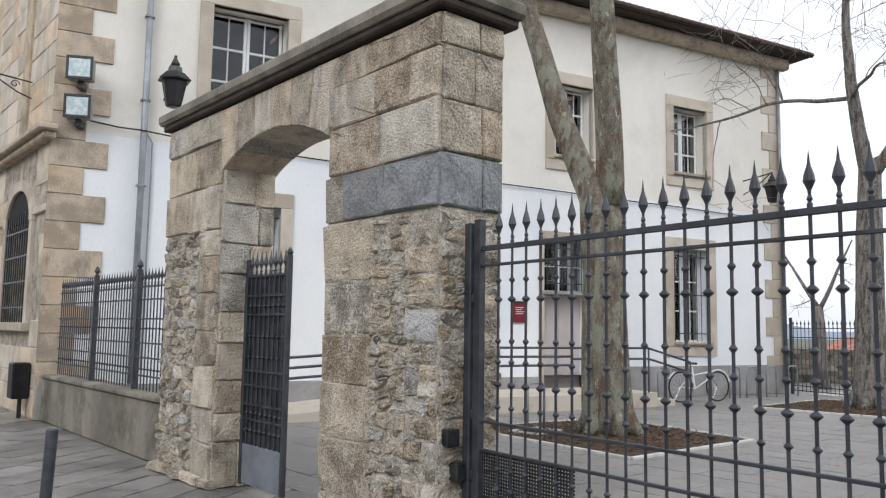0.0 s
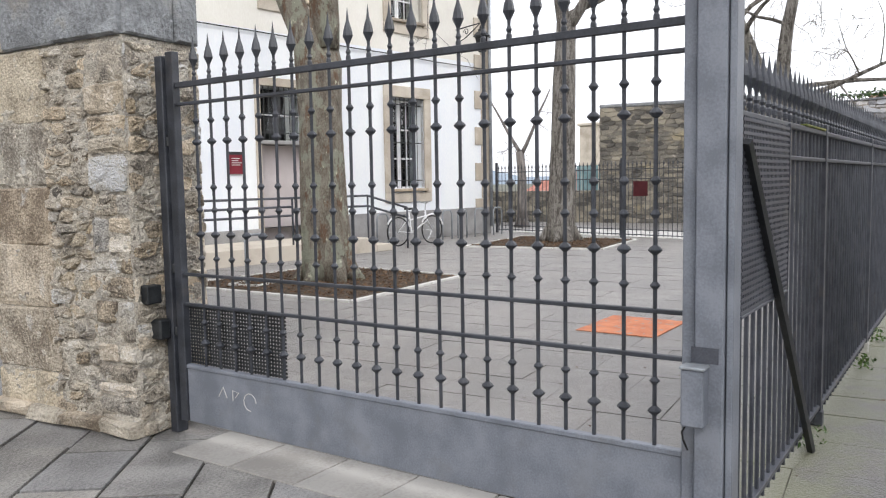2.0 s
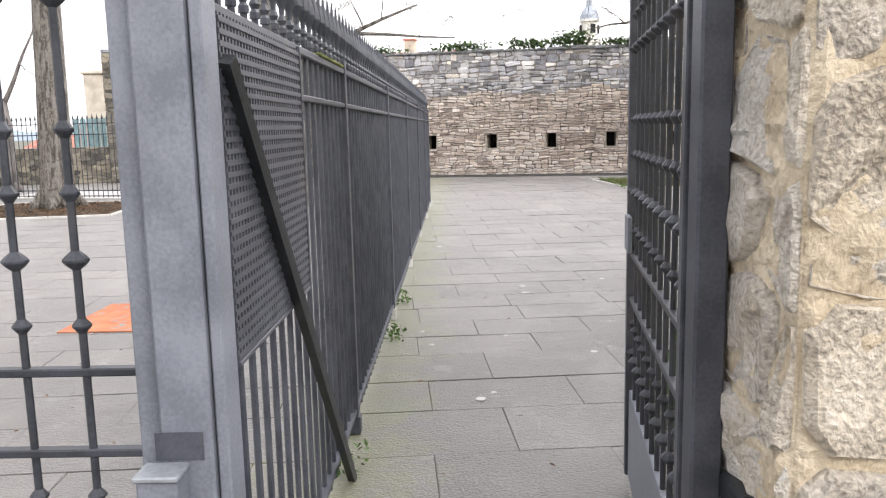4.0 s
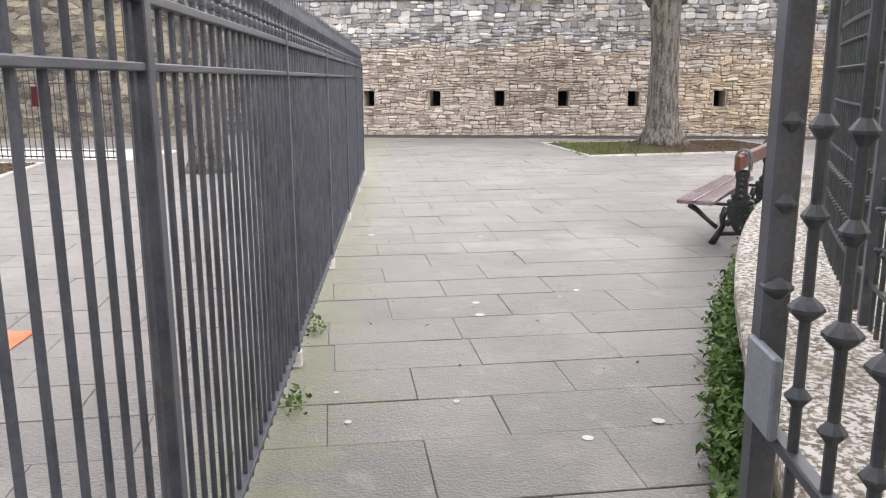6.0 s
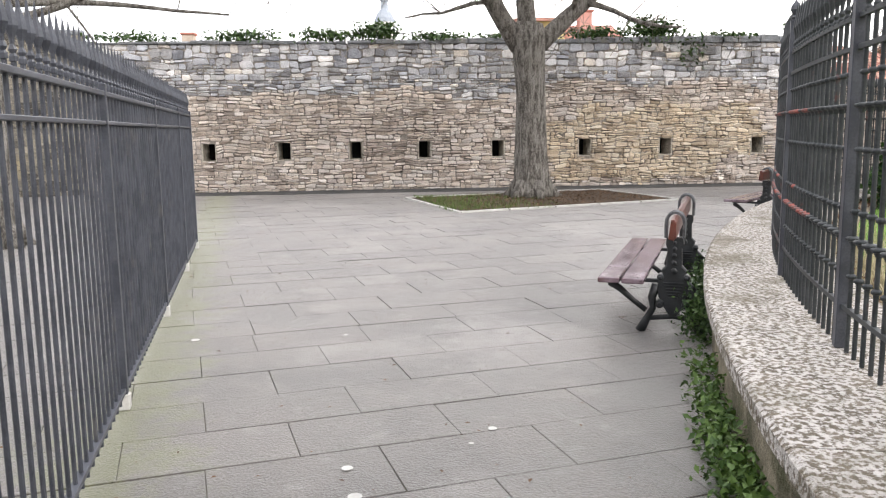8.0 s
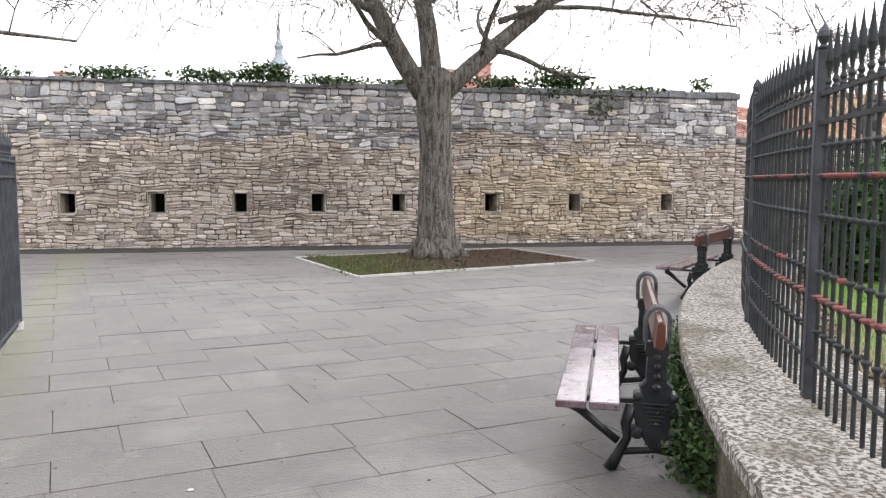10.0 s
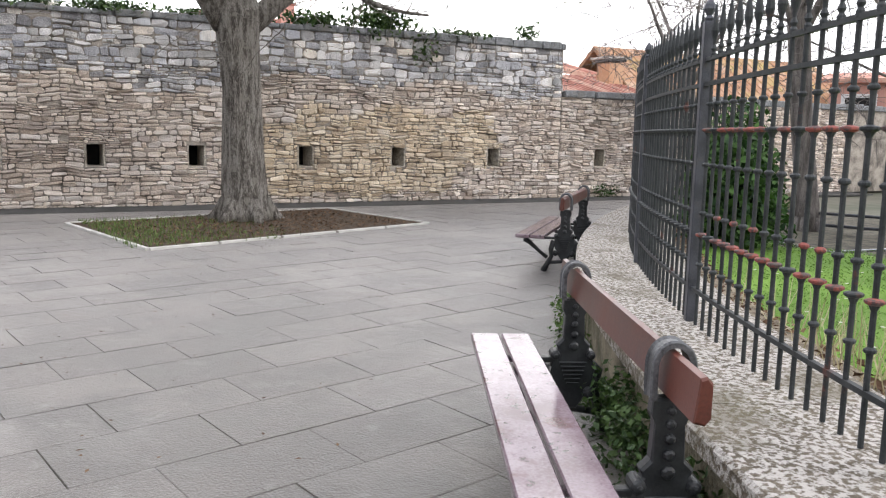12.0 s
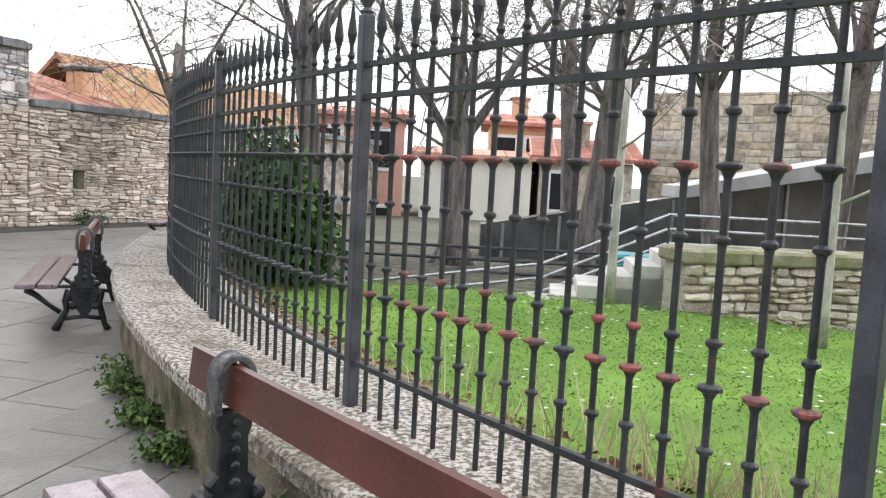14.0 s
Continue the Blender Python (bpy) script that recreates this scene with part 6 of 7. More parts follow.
# ---- benches ----
bench = thing("park_bench", pose(0, 0, 0), "red-brown wooden bench with black cast-iron ends", "bench", "benches along the curved wall")
BX = 0.78                      # the cast ends stand this far from the middle
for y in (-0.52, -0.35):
    part("seat_plank", M().box((-1.08, y, 0.41), (1.08, y + 0.155, 0.45), 0.006), seat_sheen_wood, bench, "wet glossy red-brown plank with worn paint, pale sky sheen in its colour")
part("back_plank", M().prism([(-0.035, 0.74), (0.0, 0.73), (0.018, 0.75), (0.018, 0.86), (0.0, 0.88), (-0.02, 0.875)], -1.09, 1.09, pose(0, 0.0, 0, 0, 0, 90), bev=0.008), wood_red, bench, "red-brown painted back rail")
for sx in (-1, 1):
    X = sx * BX
    prof = [(-0.03, 0.13), (0.02, 0.13), (0.06, 0.19), (0.10, 0.27), (0.115, 0.34), (0.10, 0.41), (0.075, 0.45), (0.085, 0.475), (0.052, 0.51), (0.046, 0.64), (0.06, 0.67), (0.055, 0.72),
            (-0.065, 0.72), (-0.07, 0.67), (-0.056, 0.64), (-0.062, 0.51), (-0.095, 0.475), (-0.085, 0.45), (-0.11, 0.41), (-0.125, 0.34), (-0.11, 0.27), (-0.07, 0.19)]
    ce = part("cast_end", M().prism(prof, X - 0.03, X + 0.03, pose(0, 0, 0, 0, 0, 90), bev=0.01), iron_black, bench, "ornate black cast-iron bench end")
    path = [(0.048, 0.715), (0.05, 0.76)] + [(-0.006 + 0.056 * math.cos(a), 0.825 + 0.07 * math.sin(a)) for a in [math.pi * i / 14 for i in range(15)]] + [(-0.062, 0.76), (-0.06, 0.715)]
    strap = M()
    for i, (y, z) in enumerate(path):      # a cast strap over the back rail, raised along both rims
        (ya, za), (yb, zb) = path[max(i - 1, 0)], path[min(i + 1, len(path) - 1)]
        q = math.hypot(yb - ya, zb - za)
        ny, nz = (zb - za) / q, -(yb - ya) / q
        for w, o in ((-0.04, -0.004), (-0.042, 0.014), (-0.034, 0.02), (-0.024, 0.012), (0.024, 0.012), (0.034, 0.02), (0.042, 0.014), (0.04, -0.004)):
            strap.v.append((X + w, y + ny * o, z + nz * o))
    for i in range(len(path) - 1):
        strap.f += [(i * 8 + j, i * 8 + (j + 1) % 8, i * 8 + 8 + (j + 1) % 8, i * 8 + 8 + j) for j in range(8)]
    strap.f += [tuple(range(8)), tuple(len(strap.v) - 8 + j for j in range(8))]
    part("loop", strap, iron_loop, ce, "worn grey cast-iron loop")
    for z, r in ((0.47, 0.024), (0.53, 0.02), (0.585, 0.018), (0.635, 0.017), (0.68, 0.015)):
        part("stud", M().lathe([(0.001, -0.05), (r * 0.6, -0.048), (r, -0.04), (r, 0.04), (r * 0.6, 0.048), (0.001, 0.05)], 8, pose(X, -0.005, z, 0, 90, 0)), iron_black, ce)
    for i in range(6):
        for f in (-1, 1):
            part("ridge", M().tube([(X + f * 0.033, -0.078 + 0.008 * i, 0.38 - i * 0.022), (X + f * 0.033, 0.066 - 0.008 * i, 0.38 - i * 0.022)], 0.007, 5), iron_black, ce)
    for by, bz, br in ((0.085, 0.22, 0.034), (-0.1, 0.22, 0.034), (0.085, 0.42, 0.026), (-0.1, 0.42, 0.026)):
        part("boss", M().lathe([(0.001, -0.058), (br * 0.4, -0.056), (br * 0.45, -0.05), (br * 0.8, -0.046), (br, -0.036), (br, 0.036), (br * 0.8, 0.046), (br * 0.45, 0.05), (br * 0.4, 0.056), (0.001, 0.058)], 10, pose(X, by, bz, 0, 90 * sx, 0)), iron_black, ce)
    part("back_leg", M().tube([(X, 0.09, 0.38), (X, 0.13, 0.33), (X, 0.115, 0.24), (X, 0.14, 0.14), (X, 0.16, 0.06), (X, 0.19, 0.0)], [0.02, 0.032, 0.026, 0.028, 0.024, 0.034], 8), iron_black, ce, smooth=True)
    part("front_leg", M().tube([(X, -0.13, 0.36), (X, -0.16, 0.26), (X, -0.15, 0.18), (X, -0.2, 0.08), (X, -0.24, 0.0)], [0.034, 0.03, 0.024, 0.03, 0.038], 8), iron_black, ce, smooth=True)
    part("stretcher", M().tube([(X, -0.2, 0.1), (X, 0.0, 0.125), (X, 0.16, 0.1)], 0.02, 7), iron_black, ce, smooth=True)
    part("seat_arm", M().tube([(X, -0.46, 0.40), (X, -0.46, 0.355), (X, -0.4, 0.32), (X, -0.3, 0.235), (X, -0.2, 0.16)], [0.018, 0.034, 0.026, 0.02, 0.022], 8), iron_black, ce, smooth=True)
    part("seat_bearer", M().box((X - 0.02, -0.5, 0.375), (X + 0.02, -0.1, 0.404), 0.005), iron_black, ce)


def bench_at(deg, askew=0.0):
    return Matrix.Translation(on_ring(deg, 20.64)) @ pose(0, 0, 0, 0, 0, 180 - deg + askew)


bench.matrix_basis = bench_at(34.2, 0.9)
copy_thing(bench, bench_at(52.4))
copy_thing(bench, bench_at(72.6))


# ---- trees ----
def limb(g, rng, p, d, length, r0, r1, level, twigs, droop=0.0, wob=0.16, n=None):
    """A tapered, wandering limb that carries smaller ones; fine twigs go to twigs."""
    k = max(4, int(length / (0.35 if level < 2 else 0.22)))
    pts, rad, p, d = [Vector(p)], [r0], Vector(p), Vector(d).normalized()
    for i in range(k):
        d = (d + Vector((rng.uniform(-1, 1), rng.uniform(-1, 1), rng.uniform(-1, 1) - droop)) * wob).normalized()
        p = p + d * (length / k)
        pts.append(p)
        rad.append(r0 + (r1 - r0) * (i + 1) / k)
    (g if r0 > 0.012 else twigs).tube(pts, rad, n or (10 if r0 > 0.12 else 6 if r0 > 0.03 else 4 if r0 > 0.012 else 3), cap=level < 2)
    return pts, rad, d


def branch_out(g, twigs, rng, pts, rad, level, top, droop, density, spread=0.75):
    """Side branches along a limb, down to twigs."""
    if level >= top:
        return
    n = max(2, int(density * len(pts) * (0.7 if level < 1 else 1.1)))
    for _ in range(n):
        i = rng.randrange(max(1, len(pts) // 4), len(pts))
        d = (pts[i] - pts[i - 1]).normalized()
        side = Vector((rng.uniform(-1, 1), rng.uniform(-1, 1), rng.uniform(-0.5, 0.9)))
        side = (side - d * side.dot(d)).normalized()
        length = (sum(((b - a).length for a, b in zip(pts, pts[1:]))) * rng.uniform(0.35, 0.7))
        r = max(0.0065, rad[i] * rng.uniform(0.30, 0.48))
        twigs.tips.append(pts[i])
        q = limb(g, rng, pts[i], d * (1 - spread) + side * spread, length, r, max(0.005, r * 0.3), level + 1, twigs, droop * (1 + level * 0.5), 0.22)
        branch_out(g, twigs, rng, q[0], q[1], level + 1, top, droop, density, spread)


def tree(base, trunk_pts, trunk_rad, limbs, bark, label, seed, top=4, droop=0.1, density=0.55, hang=None):
    """A bare winter tree: a flared trunk and given main limbs, all else grown; hang: so many drooping twigs, kept above a height."""
    rng = random.Random(seed)
    t = thing("tree", pose(*base), label, "tree")
    g = M()
    g.tube(trunk_pts, trunk_rad, 18)
    for i, v in enumerate(g.v):            # uneven, fluted trunk
        f = 1 + 0.05 * math.sin(5 * math.atan2(v[1], v[0]) + v[2] * 1.3) + 0.03 * rng.uniform(-1, 1)
        c = Vector((v[0], v[1], 0)) * (f - 1)
        g.v[i] = (v[0] + c.x, v[1] + c.y, v[2])
    roots = M()
    for k in range(6):
        a = k * 1.05 + rng.uniform(-0.3, 0.3)
        r = trunk_rad[0]
        roots.tube([(math.cos(a) * r * 0.6, math.sin(a) * r * 0.6, 0.28), (math.cos(a) * r * 0.95, math.sin(a) * r * 0.95, 0.07), (math.cos(a) * r * 1.3, math.sin(a) * r * 1.3, -0.03)], [r * 0.35, r * 0.27, r * 0.14], 7)
    part("trunk", g, bark, t, smooth=True)
    part("root_flare", roots, bark, t, smooth=True)
    big, twigs = M(), M()
    for p, d, length, r0, r1 in limbs:
        q = limb(big, rng, p, d, length, r0, r1, 0, twigs, 0.0, 0.07)
        branch_out(big, twigs, rng, q[0], q[1], 0, top, droop, density)
    if hang:
        tips = [p for p in twigs.tips if hang[1] + 0.5 < p.z < hang[1] + 2.6]
        for _ in range(hang[0] if tips else 0):
            p = tips[rng.randrange(len(tips))]
            length = min(rng.uniform(0.6, 2.4), (p.z - hang[1]) * 1.15)
            q = limb(big, rng, p, (rng.uniform(-1, 1), rng.uniform(-1, 1), rng.uniform(-0.2, 0.35)), length, 0.0118, 0.006, 2, twigs, 0.8, 0.34)
            for k in range(rng.randrange(2, 6)):
                i = rng.randrange(1, len(q[0]))
                limb(big, rng, q[0][i], (rng.uniform(-1, 1), rng.uniform(-1, 1), rng.uniform(-0.8, 0.2)), rng.uniform(0.12, 0.4), 0.007, 0.004, 3, twigs, 0.2, 0.3)
    part("crown", big, bark, t, smooth=True)
    if twigs.v:
        tagged(part("twig_mass", twigs, bark, t, "fine bare winter twigs"), kind="stuff")
    return t


tree((9.75, 8.5, 0.03), [(0, 0, 0), (-0.02, 0.02, 0.35), (-0.03, 0.05, 1.2), (-0.02, 0.07, 2.4), (0.0, 0.12, 3.3), (0.0, 0.2, 3.9)], [0.43, 0.39, 0.355, 0.32, 0.35, 0.30],
     [((0.0, 0.26, 3.5), (0, 0.40, 0.95), 5.6, 0.23, 0.15), ((0.0, -0.02, 3.5), (0, -0.04, 1), 5.4, 0.23, 0.16)], bark_plane,
     "bare plane tree forking into two limbs in a mulched bed", 3, top=0)
tree((18.0, 8.55, 0.03), [(0, 0, 0), (0, 0, 0.4), (0.03, -0.05, 2.0), (0.05, -0.1, 3.7), (0.05, -0.15, 5.2)], [0.42, 0.34, 0.29, 0.27, 0.22],
     [((0.05, -0.12, 5.0), (0.0, 0.12, 1), 6.5, 0.17, 0.02), ((0.05, -0.2, 5.0), (0.0, -0.75, 1), 5.5, 0.14, 0.02), ((0.05, -0.2, 5.3), (0.5, -0.9, 0.5), 3.5, 0.08, 0.03)], bark_grey,
     "tall bare tree with a slim grey trunk in a kerbed bed", 7, top=4, droop=0.12, density=0.5)
tree((17.6, 3.6, 0.0), [(0, 0, 0), (0, 0, 0.5), (0, 0.0, 1.6), (0, 0.02, 2.7), (0, 0.05, 3.2)], [0.36, 0.30, 0.25, 0.24, 0.22],
     [((0, 0.1, 3.0), (0, 0.4, 1), 3.6, 0.16, 0.07), ((0, -0.02, 3.0), (0, -0.14, 1), 3.6, 0.15, 0.07), ((0, -0.05, 2.9), (-0.1, -1, 0.35), 2.6, 0.07, 0.02), ((0, -0.05, 3.2), (0.3, -1, 0.1), 3.2, 0.06, 0.015)], bark_grey,
     "bare forked tree with drooping branches behind the fence", 11, top=4, droop=0.3, density=0.55)
tree((22.35, -5.82, 0.03), [(0, 0, 0), (0, 0, 0.12), (0, 0, 0.35), (0.0, 0.02, 1.0), (0, 0.04, 2.2), (0, 0.10, 3.0), (0, 0.12, 3.4), (0, 0.1, 3.7)], [0.48, 0.44, 0.385, 0.345, 0.315, 0.35, 0.40, 0.30],
     [((0, 0.30, 3.2), (0.05, 0.80, 1), 4.8, 0.21, 0.08), ((0, 0.10, 3.3), (0.0, 0.08, 1), 5.0, 0.21, 0.09), ((0, -0.08, 3.2), (-0.05, -1.0, 0.95), 5.0, 0.2, 0.08),
      ((0, 1.3, 4.7), (-0.7, 1.0, 0.30), 5.0, 0.075, 0.02), ((0, -1.3, 4.7), (-0.6, -1.0, 0.30), 5.5, 0.075, 0.02), ((0, 0.1, 5.0), (-1, 0.2, 0.22), 5.0, 0.07, 0.02),
      ((0, 0.1, 5.1), (-1, -0.7, 0.16), 5.5, 0.06, 0.02), ((0, 0.2, 5.1), (-0.9, 0.9, 0.16), 5.5, 0.06, 0.02), ((0, -1.7, 5.0), (-0.1, -1.0, 0.15), 5.5, 0.06, 0.02)], bark_grey,
     "bare plane tree spreading its limbs before the old wall", 17, top=3, droop=0.0, density=0.8, hang=(520, 3.8))


# ---- tree beds with kerbs ----
def bed(name, corners, label, seed, grass_side=None):
    t = solid(name, M().add([(x, y, 0.018) for x, y in corners], [tuple(range(len(corners)))]), mulch, label, "tree bed", kind="structure")
    for (x0, y0), (x1, y1) in zip(corners, corners[1:] + corners[:1]):
        dx, dy = x1 - x0, y1 - y0
        n = max(1, round(math.hypot(dx, dy) / 1.0))
        for i in range(n):
            a, b = i / n + 0.004, (i + 1) / n - 0.004
            L = math.hypot(dx, dy) * (b - a)
            part("kerb_stone", M().box((0, -0.03, -0.03), (L, 0.03, 0.035), 0.006), kerb_mat, t, m=pose(x0 + dx * a, y0 + dy * a, 0, 0, 0, math.degrees(math.atan2(dy, dx))))
    rng = random.Random(seed)
    lit = M()
    cx, cy = sum(p[0] for p in corners) / len(corners), sum(p[1] for p in corners) / len(corners)
    for _ in range(2600):
        k, u = rng.randrange(len(corners)), rng.random() ** 0.5 * 0.94
        a, b = corners[k], corners[(k + 1) % len(corners)]
        w = rng.random()
        x, y = cx + (a[0] + (b[0] - a[0]) * w - cx) * u, cy + (a[1] + (b[1] - a[1]) * w - cy) * u
        s = rng.uniform(0.010, 0.030)
        m = pose(x, y, 0.03 + rng.uniform(0, 0.02), rng.uniform(-35, 35), rng.uniform(-35, 35), rng.uniform(0, 360))
        lit.add([(-s, 0, 0), (0, -s * 0.6, 0.005), (s, 0, 0), (0, s * 0.6, 0.006)], [(0, 1, 2, 3)], m)
    tagged(part("leaf_litter", lit, leaf_dry, t), kind="stuff")
    return t


bed("bed_north", [(8.08, 6.66), (10.98, 6.86), (11.25, 9.9), (8.1, 10.1)], "square mulched tree bed with a white kerb", 61)
bed("bed_middle", [(16.25, 6.75), (19.1, 7.05), (19.2, 10.2), (15.75, 9.9)], "square mulched tree bed with a white kerb", 62)
bed_e = bed("bed_east", [(19.65, -3.46), (20.56, -8.40), (23.6, -8.0), (23.0, -3.1)], "tree bed of bark mulch and thin grass, white kerb", 63)


def blades(name, spots, mat, label, parent=None, h=(0.05, 0.12), w=0.006, seed=1, z=0.0, lean=0.5):
    rng = random.Random(seed)
    g = M()
    for x, y, zz in spots:
        a, hh = rng.uniform(0, 6.28), rng.uniform(*h)
        lx, ly = rng.uniform(-lean, lean) * hh, rng.uniform(-lean, lean) * hh
        g.v.extend([(x - w * math.cos(a), y - w * math.sin(a), zz + z), (x + w * math.cos(a), y + w * math.sin(a), zz + z), (x + lx, y + ly, zz + hh + z)])
        k = len(g.v)
        g.f.append((k - 3, k - 2, k - 1))
    if parent:
        return tagged(part(name, g, mat, parent, label), kind="stuff")
    return solid(name, g, mat, label, "grass", kind="stuff")


rb = random.Random(71)
spots = []
while len(spots) < 1900:
    x, y = rb.uniform(19.8, 23.2), rb.uniform(-6.0, -3.3)
    if rb.random() < max(0, (y + 6.2) / 2.6) ** 1.5:
        spots.append((x, y, 0.02))
blades("bed_grass", spots, dull_grass, "thin green grass in the tree bed", h=(0.03, 0.08), w=0.008)


# ---- lawn inside the curved wall ----
def lawn_z(x, y):
    """The lawn ends in a short bank towards the ramp."""
    return 0.40 + 0.03 * math.sin(x * 0.9) * math.cos(y * 1.1) - min(0.5, max(0.0, -9.1 - y) * 0.7)


g = M()
k, rr = 90, [19.6, 19.2, 18.8, 18.4, 18, 17.6, 17.2, 16.8, 16.4, 16, 15.6, 15.2, 14.8, 14.4, 14, 13.6, 13.2, 12.8, 12.4, 12, 11]
for r in rr:
    for i in range(k):
        p = on_ring(11.7 + i * 106 / (k - 1), r)
        p.x = max(p.x, 3.97)
        g.v.append((p.x, p.y, lawn_z(p.x, p.y)))
for j in range(len(rr) - 1):
    for i in range(k - 1):
        g.f.append((j * k + i, j * k + i + 1, (j + 1) * k + i + 1, (j + 1) * k + i))
solid("lawn", g, lawn_mat, "bright green lawn inside the curved wall", "lawn", kind="structure", smooth=True)
spots = []
while len(spots) < 52000:
    a, r = rb.uniform(14, 62), rb.uniform(13.6, 19.4)
    p = on_ring(a, r)
    if p.y > -9.4:
        spots.append((p.x, p.y, lawn_z(p.x, p.y)))
blades("lawn_grass", spots, blade_mat, "bright green grass blades", h=(0.008, 0.018), w=0.006, seed=5, lean=2.4)
spots = []
for _ in range(1000):
    a = rb.gauss(29.5, 4)
    p = on_ring(a, 19.3 + rb.uniform(-0.3, 0.15))
    spots.append((p.x, p.y, 0.40))
blades("straw_tufts", spots, dry_grass, "dry straw-coloured grass tufts along the fence", h=(0.15, 0.42), w=0.005, seed=6)
strip = solid("soil_strip", ring_strip(14, 62, 0.6, [(19.62, 0.40), (19.60, 0.425), (19.32, 0.435), (19.22, 0.40)]), soil_mat, "pale bare soil between the fence and the lawn", "soil", kind="structure")
lf = M()
for _ in range(1500):
    p = on_ring(rb.uniform(15, 60), rb.uniform(19.25, 19.6), 0.45)
    q = rb.uniform(0.012, 0.04)
    lf.add([(-q, 0, 0), (0, -q * 0.6, 0.006), (q, 0, 0.004), (0, q * 0.6, 0.01)], [(0, 1, 2, 3)], pose(p.x, p.y, p.z + rb.uniform(0, 0.015), rb.uniform(-35, 35), rb.uniform(-35, 35), rb.uniform(0, 360)))
tagged(part("dry_leaves", lf, leaf_dry, strip), kind="stuff")
fl = M()
for _ in range(260):
    p = on_ring(rb.uniform(24, 45), rb.uniform(15, 19))
    s = 0.018
    z = lawn_z(p.x, p.y) + 0.06
    fl.add([(p.x - s, p.y, z), (p.x, p.y - s, z), (p.x + s, p.y, z), (p.x, p.y + s, z)], [(0, 1, 2, 3)])
solid("daisies", fl, white_mark, "tiny white daisies in the lawn", "flowers", kind="stuff")


# ---- plants along walls ----
def foliage(n, box, size, seed, shape=None):
    """Many small leaves inside a box: centre, half sizes."""
    rng = random.Random(seed)
    g = M()
    (cx, cy, cz), (hx, hy, hz) = box
    while n:
        u = (rng.gauss(0, 0.45), rng.gauss(0, 0.45), rng.gauss(0, 0.45))
        if max(abs(c) for c in u) > 1:
            continue
        if shape and not shape(u):
            continue
        s = rng.uniform(*size)
        m = pose(cx + u[0] * hx, cy + u[1] * hy, max(0.01, cz + u[2] * hz), rng.uniform(-60, 60), rng.uniform(-60, 60), rng.uniform(0, 360))
        g.add([(-s, 0, 0), (-s * 0.2, -s * 0.55, 0.1 * s), (s, 0, 0), (-s * 0.2, s * 0.55, 0.1 * s)], [(0, 1, 2, 3)], m)
        n -= 1
    return g


for k, (a, ln) in enumerate(((16.2, 130), (17.6, 200), (18.8, 260), (20.0, 220), (21.4, 150), (22.6, 120), (23.6, 110), (24.5, 120), (25.4, 90), (26.4, 100), (27.5, 60), (29.0, 50), (31.5, 170), (33.0, 190), (34.6, 210), (36.0, 190), (37.6, 200), (40.5, 110), (42.2, 130), (44, 110), (45.5, 60))):
    p = on_ring(a, RCOPE + 0.02)
    big = 31 < a < 37
    solid("weed_clump", foliage(ln * 4, ((p.x, p.y, 0.17 if big else 0.10 if a < 31 else 0.07), (0.22 if a < 31 else 0.3 if big else 0.24, 0.11 if a < 40 else 0.13, 0.13 if a < 31 else 0.24 if big else 0.09)), (0.01, 0.03), 80 + k), leaf_green if big else leaf_bright,
          "green weeds growing at the foot of the low wall", "weeds", kind="stuff")
for k, (x, y) in enumerate(((5.25, 0.92), (4.9, -0.32), (4.2, 1.35), (7.4, 0.9), (8.6, 0.9))):
    solid("weed_clump", foliage(60, ((x, y, 0.05), (0.14, 0.1, 0.08)), (0.01, 0.025), 120 + k), leaf_bright, "small weed growing from the paving joint", "weeds", kind="stuff")
iv = random.Random(77)
for k, (x, n, w, h, dz) in enumerate(((1.5, 500, 1.2, 0.14, 0), (4.2, 700, 1.0, 0.18, 0.02), (6.3, 700, 1.0, 0.2, 0.04), (7.5, 900, 0.7, 0.3, 0.1), (9.0, 600, 0.9, 0.14, 0), (10.6, 300, 0.7, 0.1, 0), (13.0, 700, 0.8, 0.2, 0.05),
                                      (14.5, 1500, 0.9, 0.42, 0.12), (15.5, 700, 0.4, 0.5, -0.35), (16.6, 400, 0.9, 0.12, 0), (18.3, 200, 0.3, 0.28, 0.15))):
    solid("ivy_patch", foliage(n, ((x, 0.15, 3.80 + dz), (w, 0.4, h)), (0.03, 0.075), 140 + k), leaf_green, "dark green ivy trailing over the wall top", "ivy", EASTWALL, kind="stuff")
solid("weed_clump", foliage(220, ((20.7, -0.12, 0.15), (0.5, 0.12, 0.2)), (0.02, 0.05), 160), leaf_green, "green weeds at the foot of the old wall", "weeds", EASTWALL, kind="stuff")
for k, (x, y, h, w) in enumerate(((14.6, -8.4, 1.25, 0.62), (15.4, -9.4, 1.5, 0.7), (16.2, -10.8, 1.7, 0.7))):
    n = 2600
    solid("conifer_shrub", foliage(n, ((x, y, 0.35 + h * 0.45), (w, w, h * 0.62)), (0.03, 0.09), 170 + k, lambda u: math.hypot(u[0], u[1]) < 0.85 - 0.45 * u[2]), conifer,
          "dense dark green conifer shrub on the lawn", "shrub", kind="stuff")

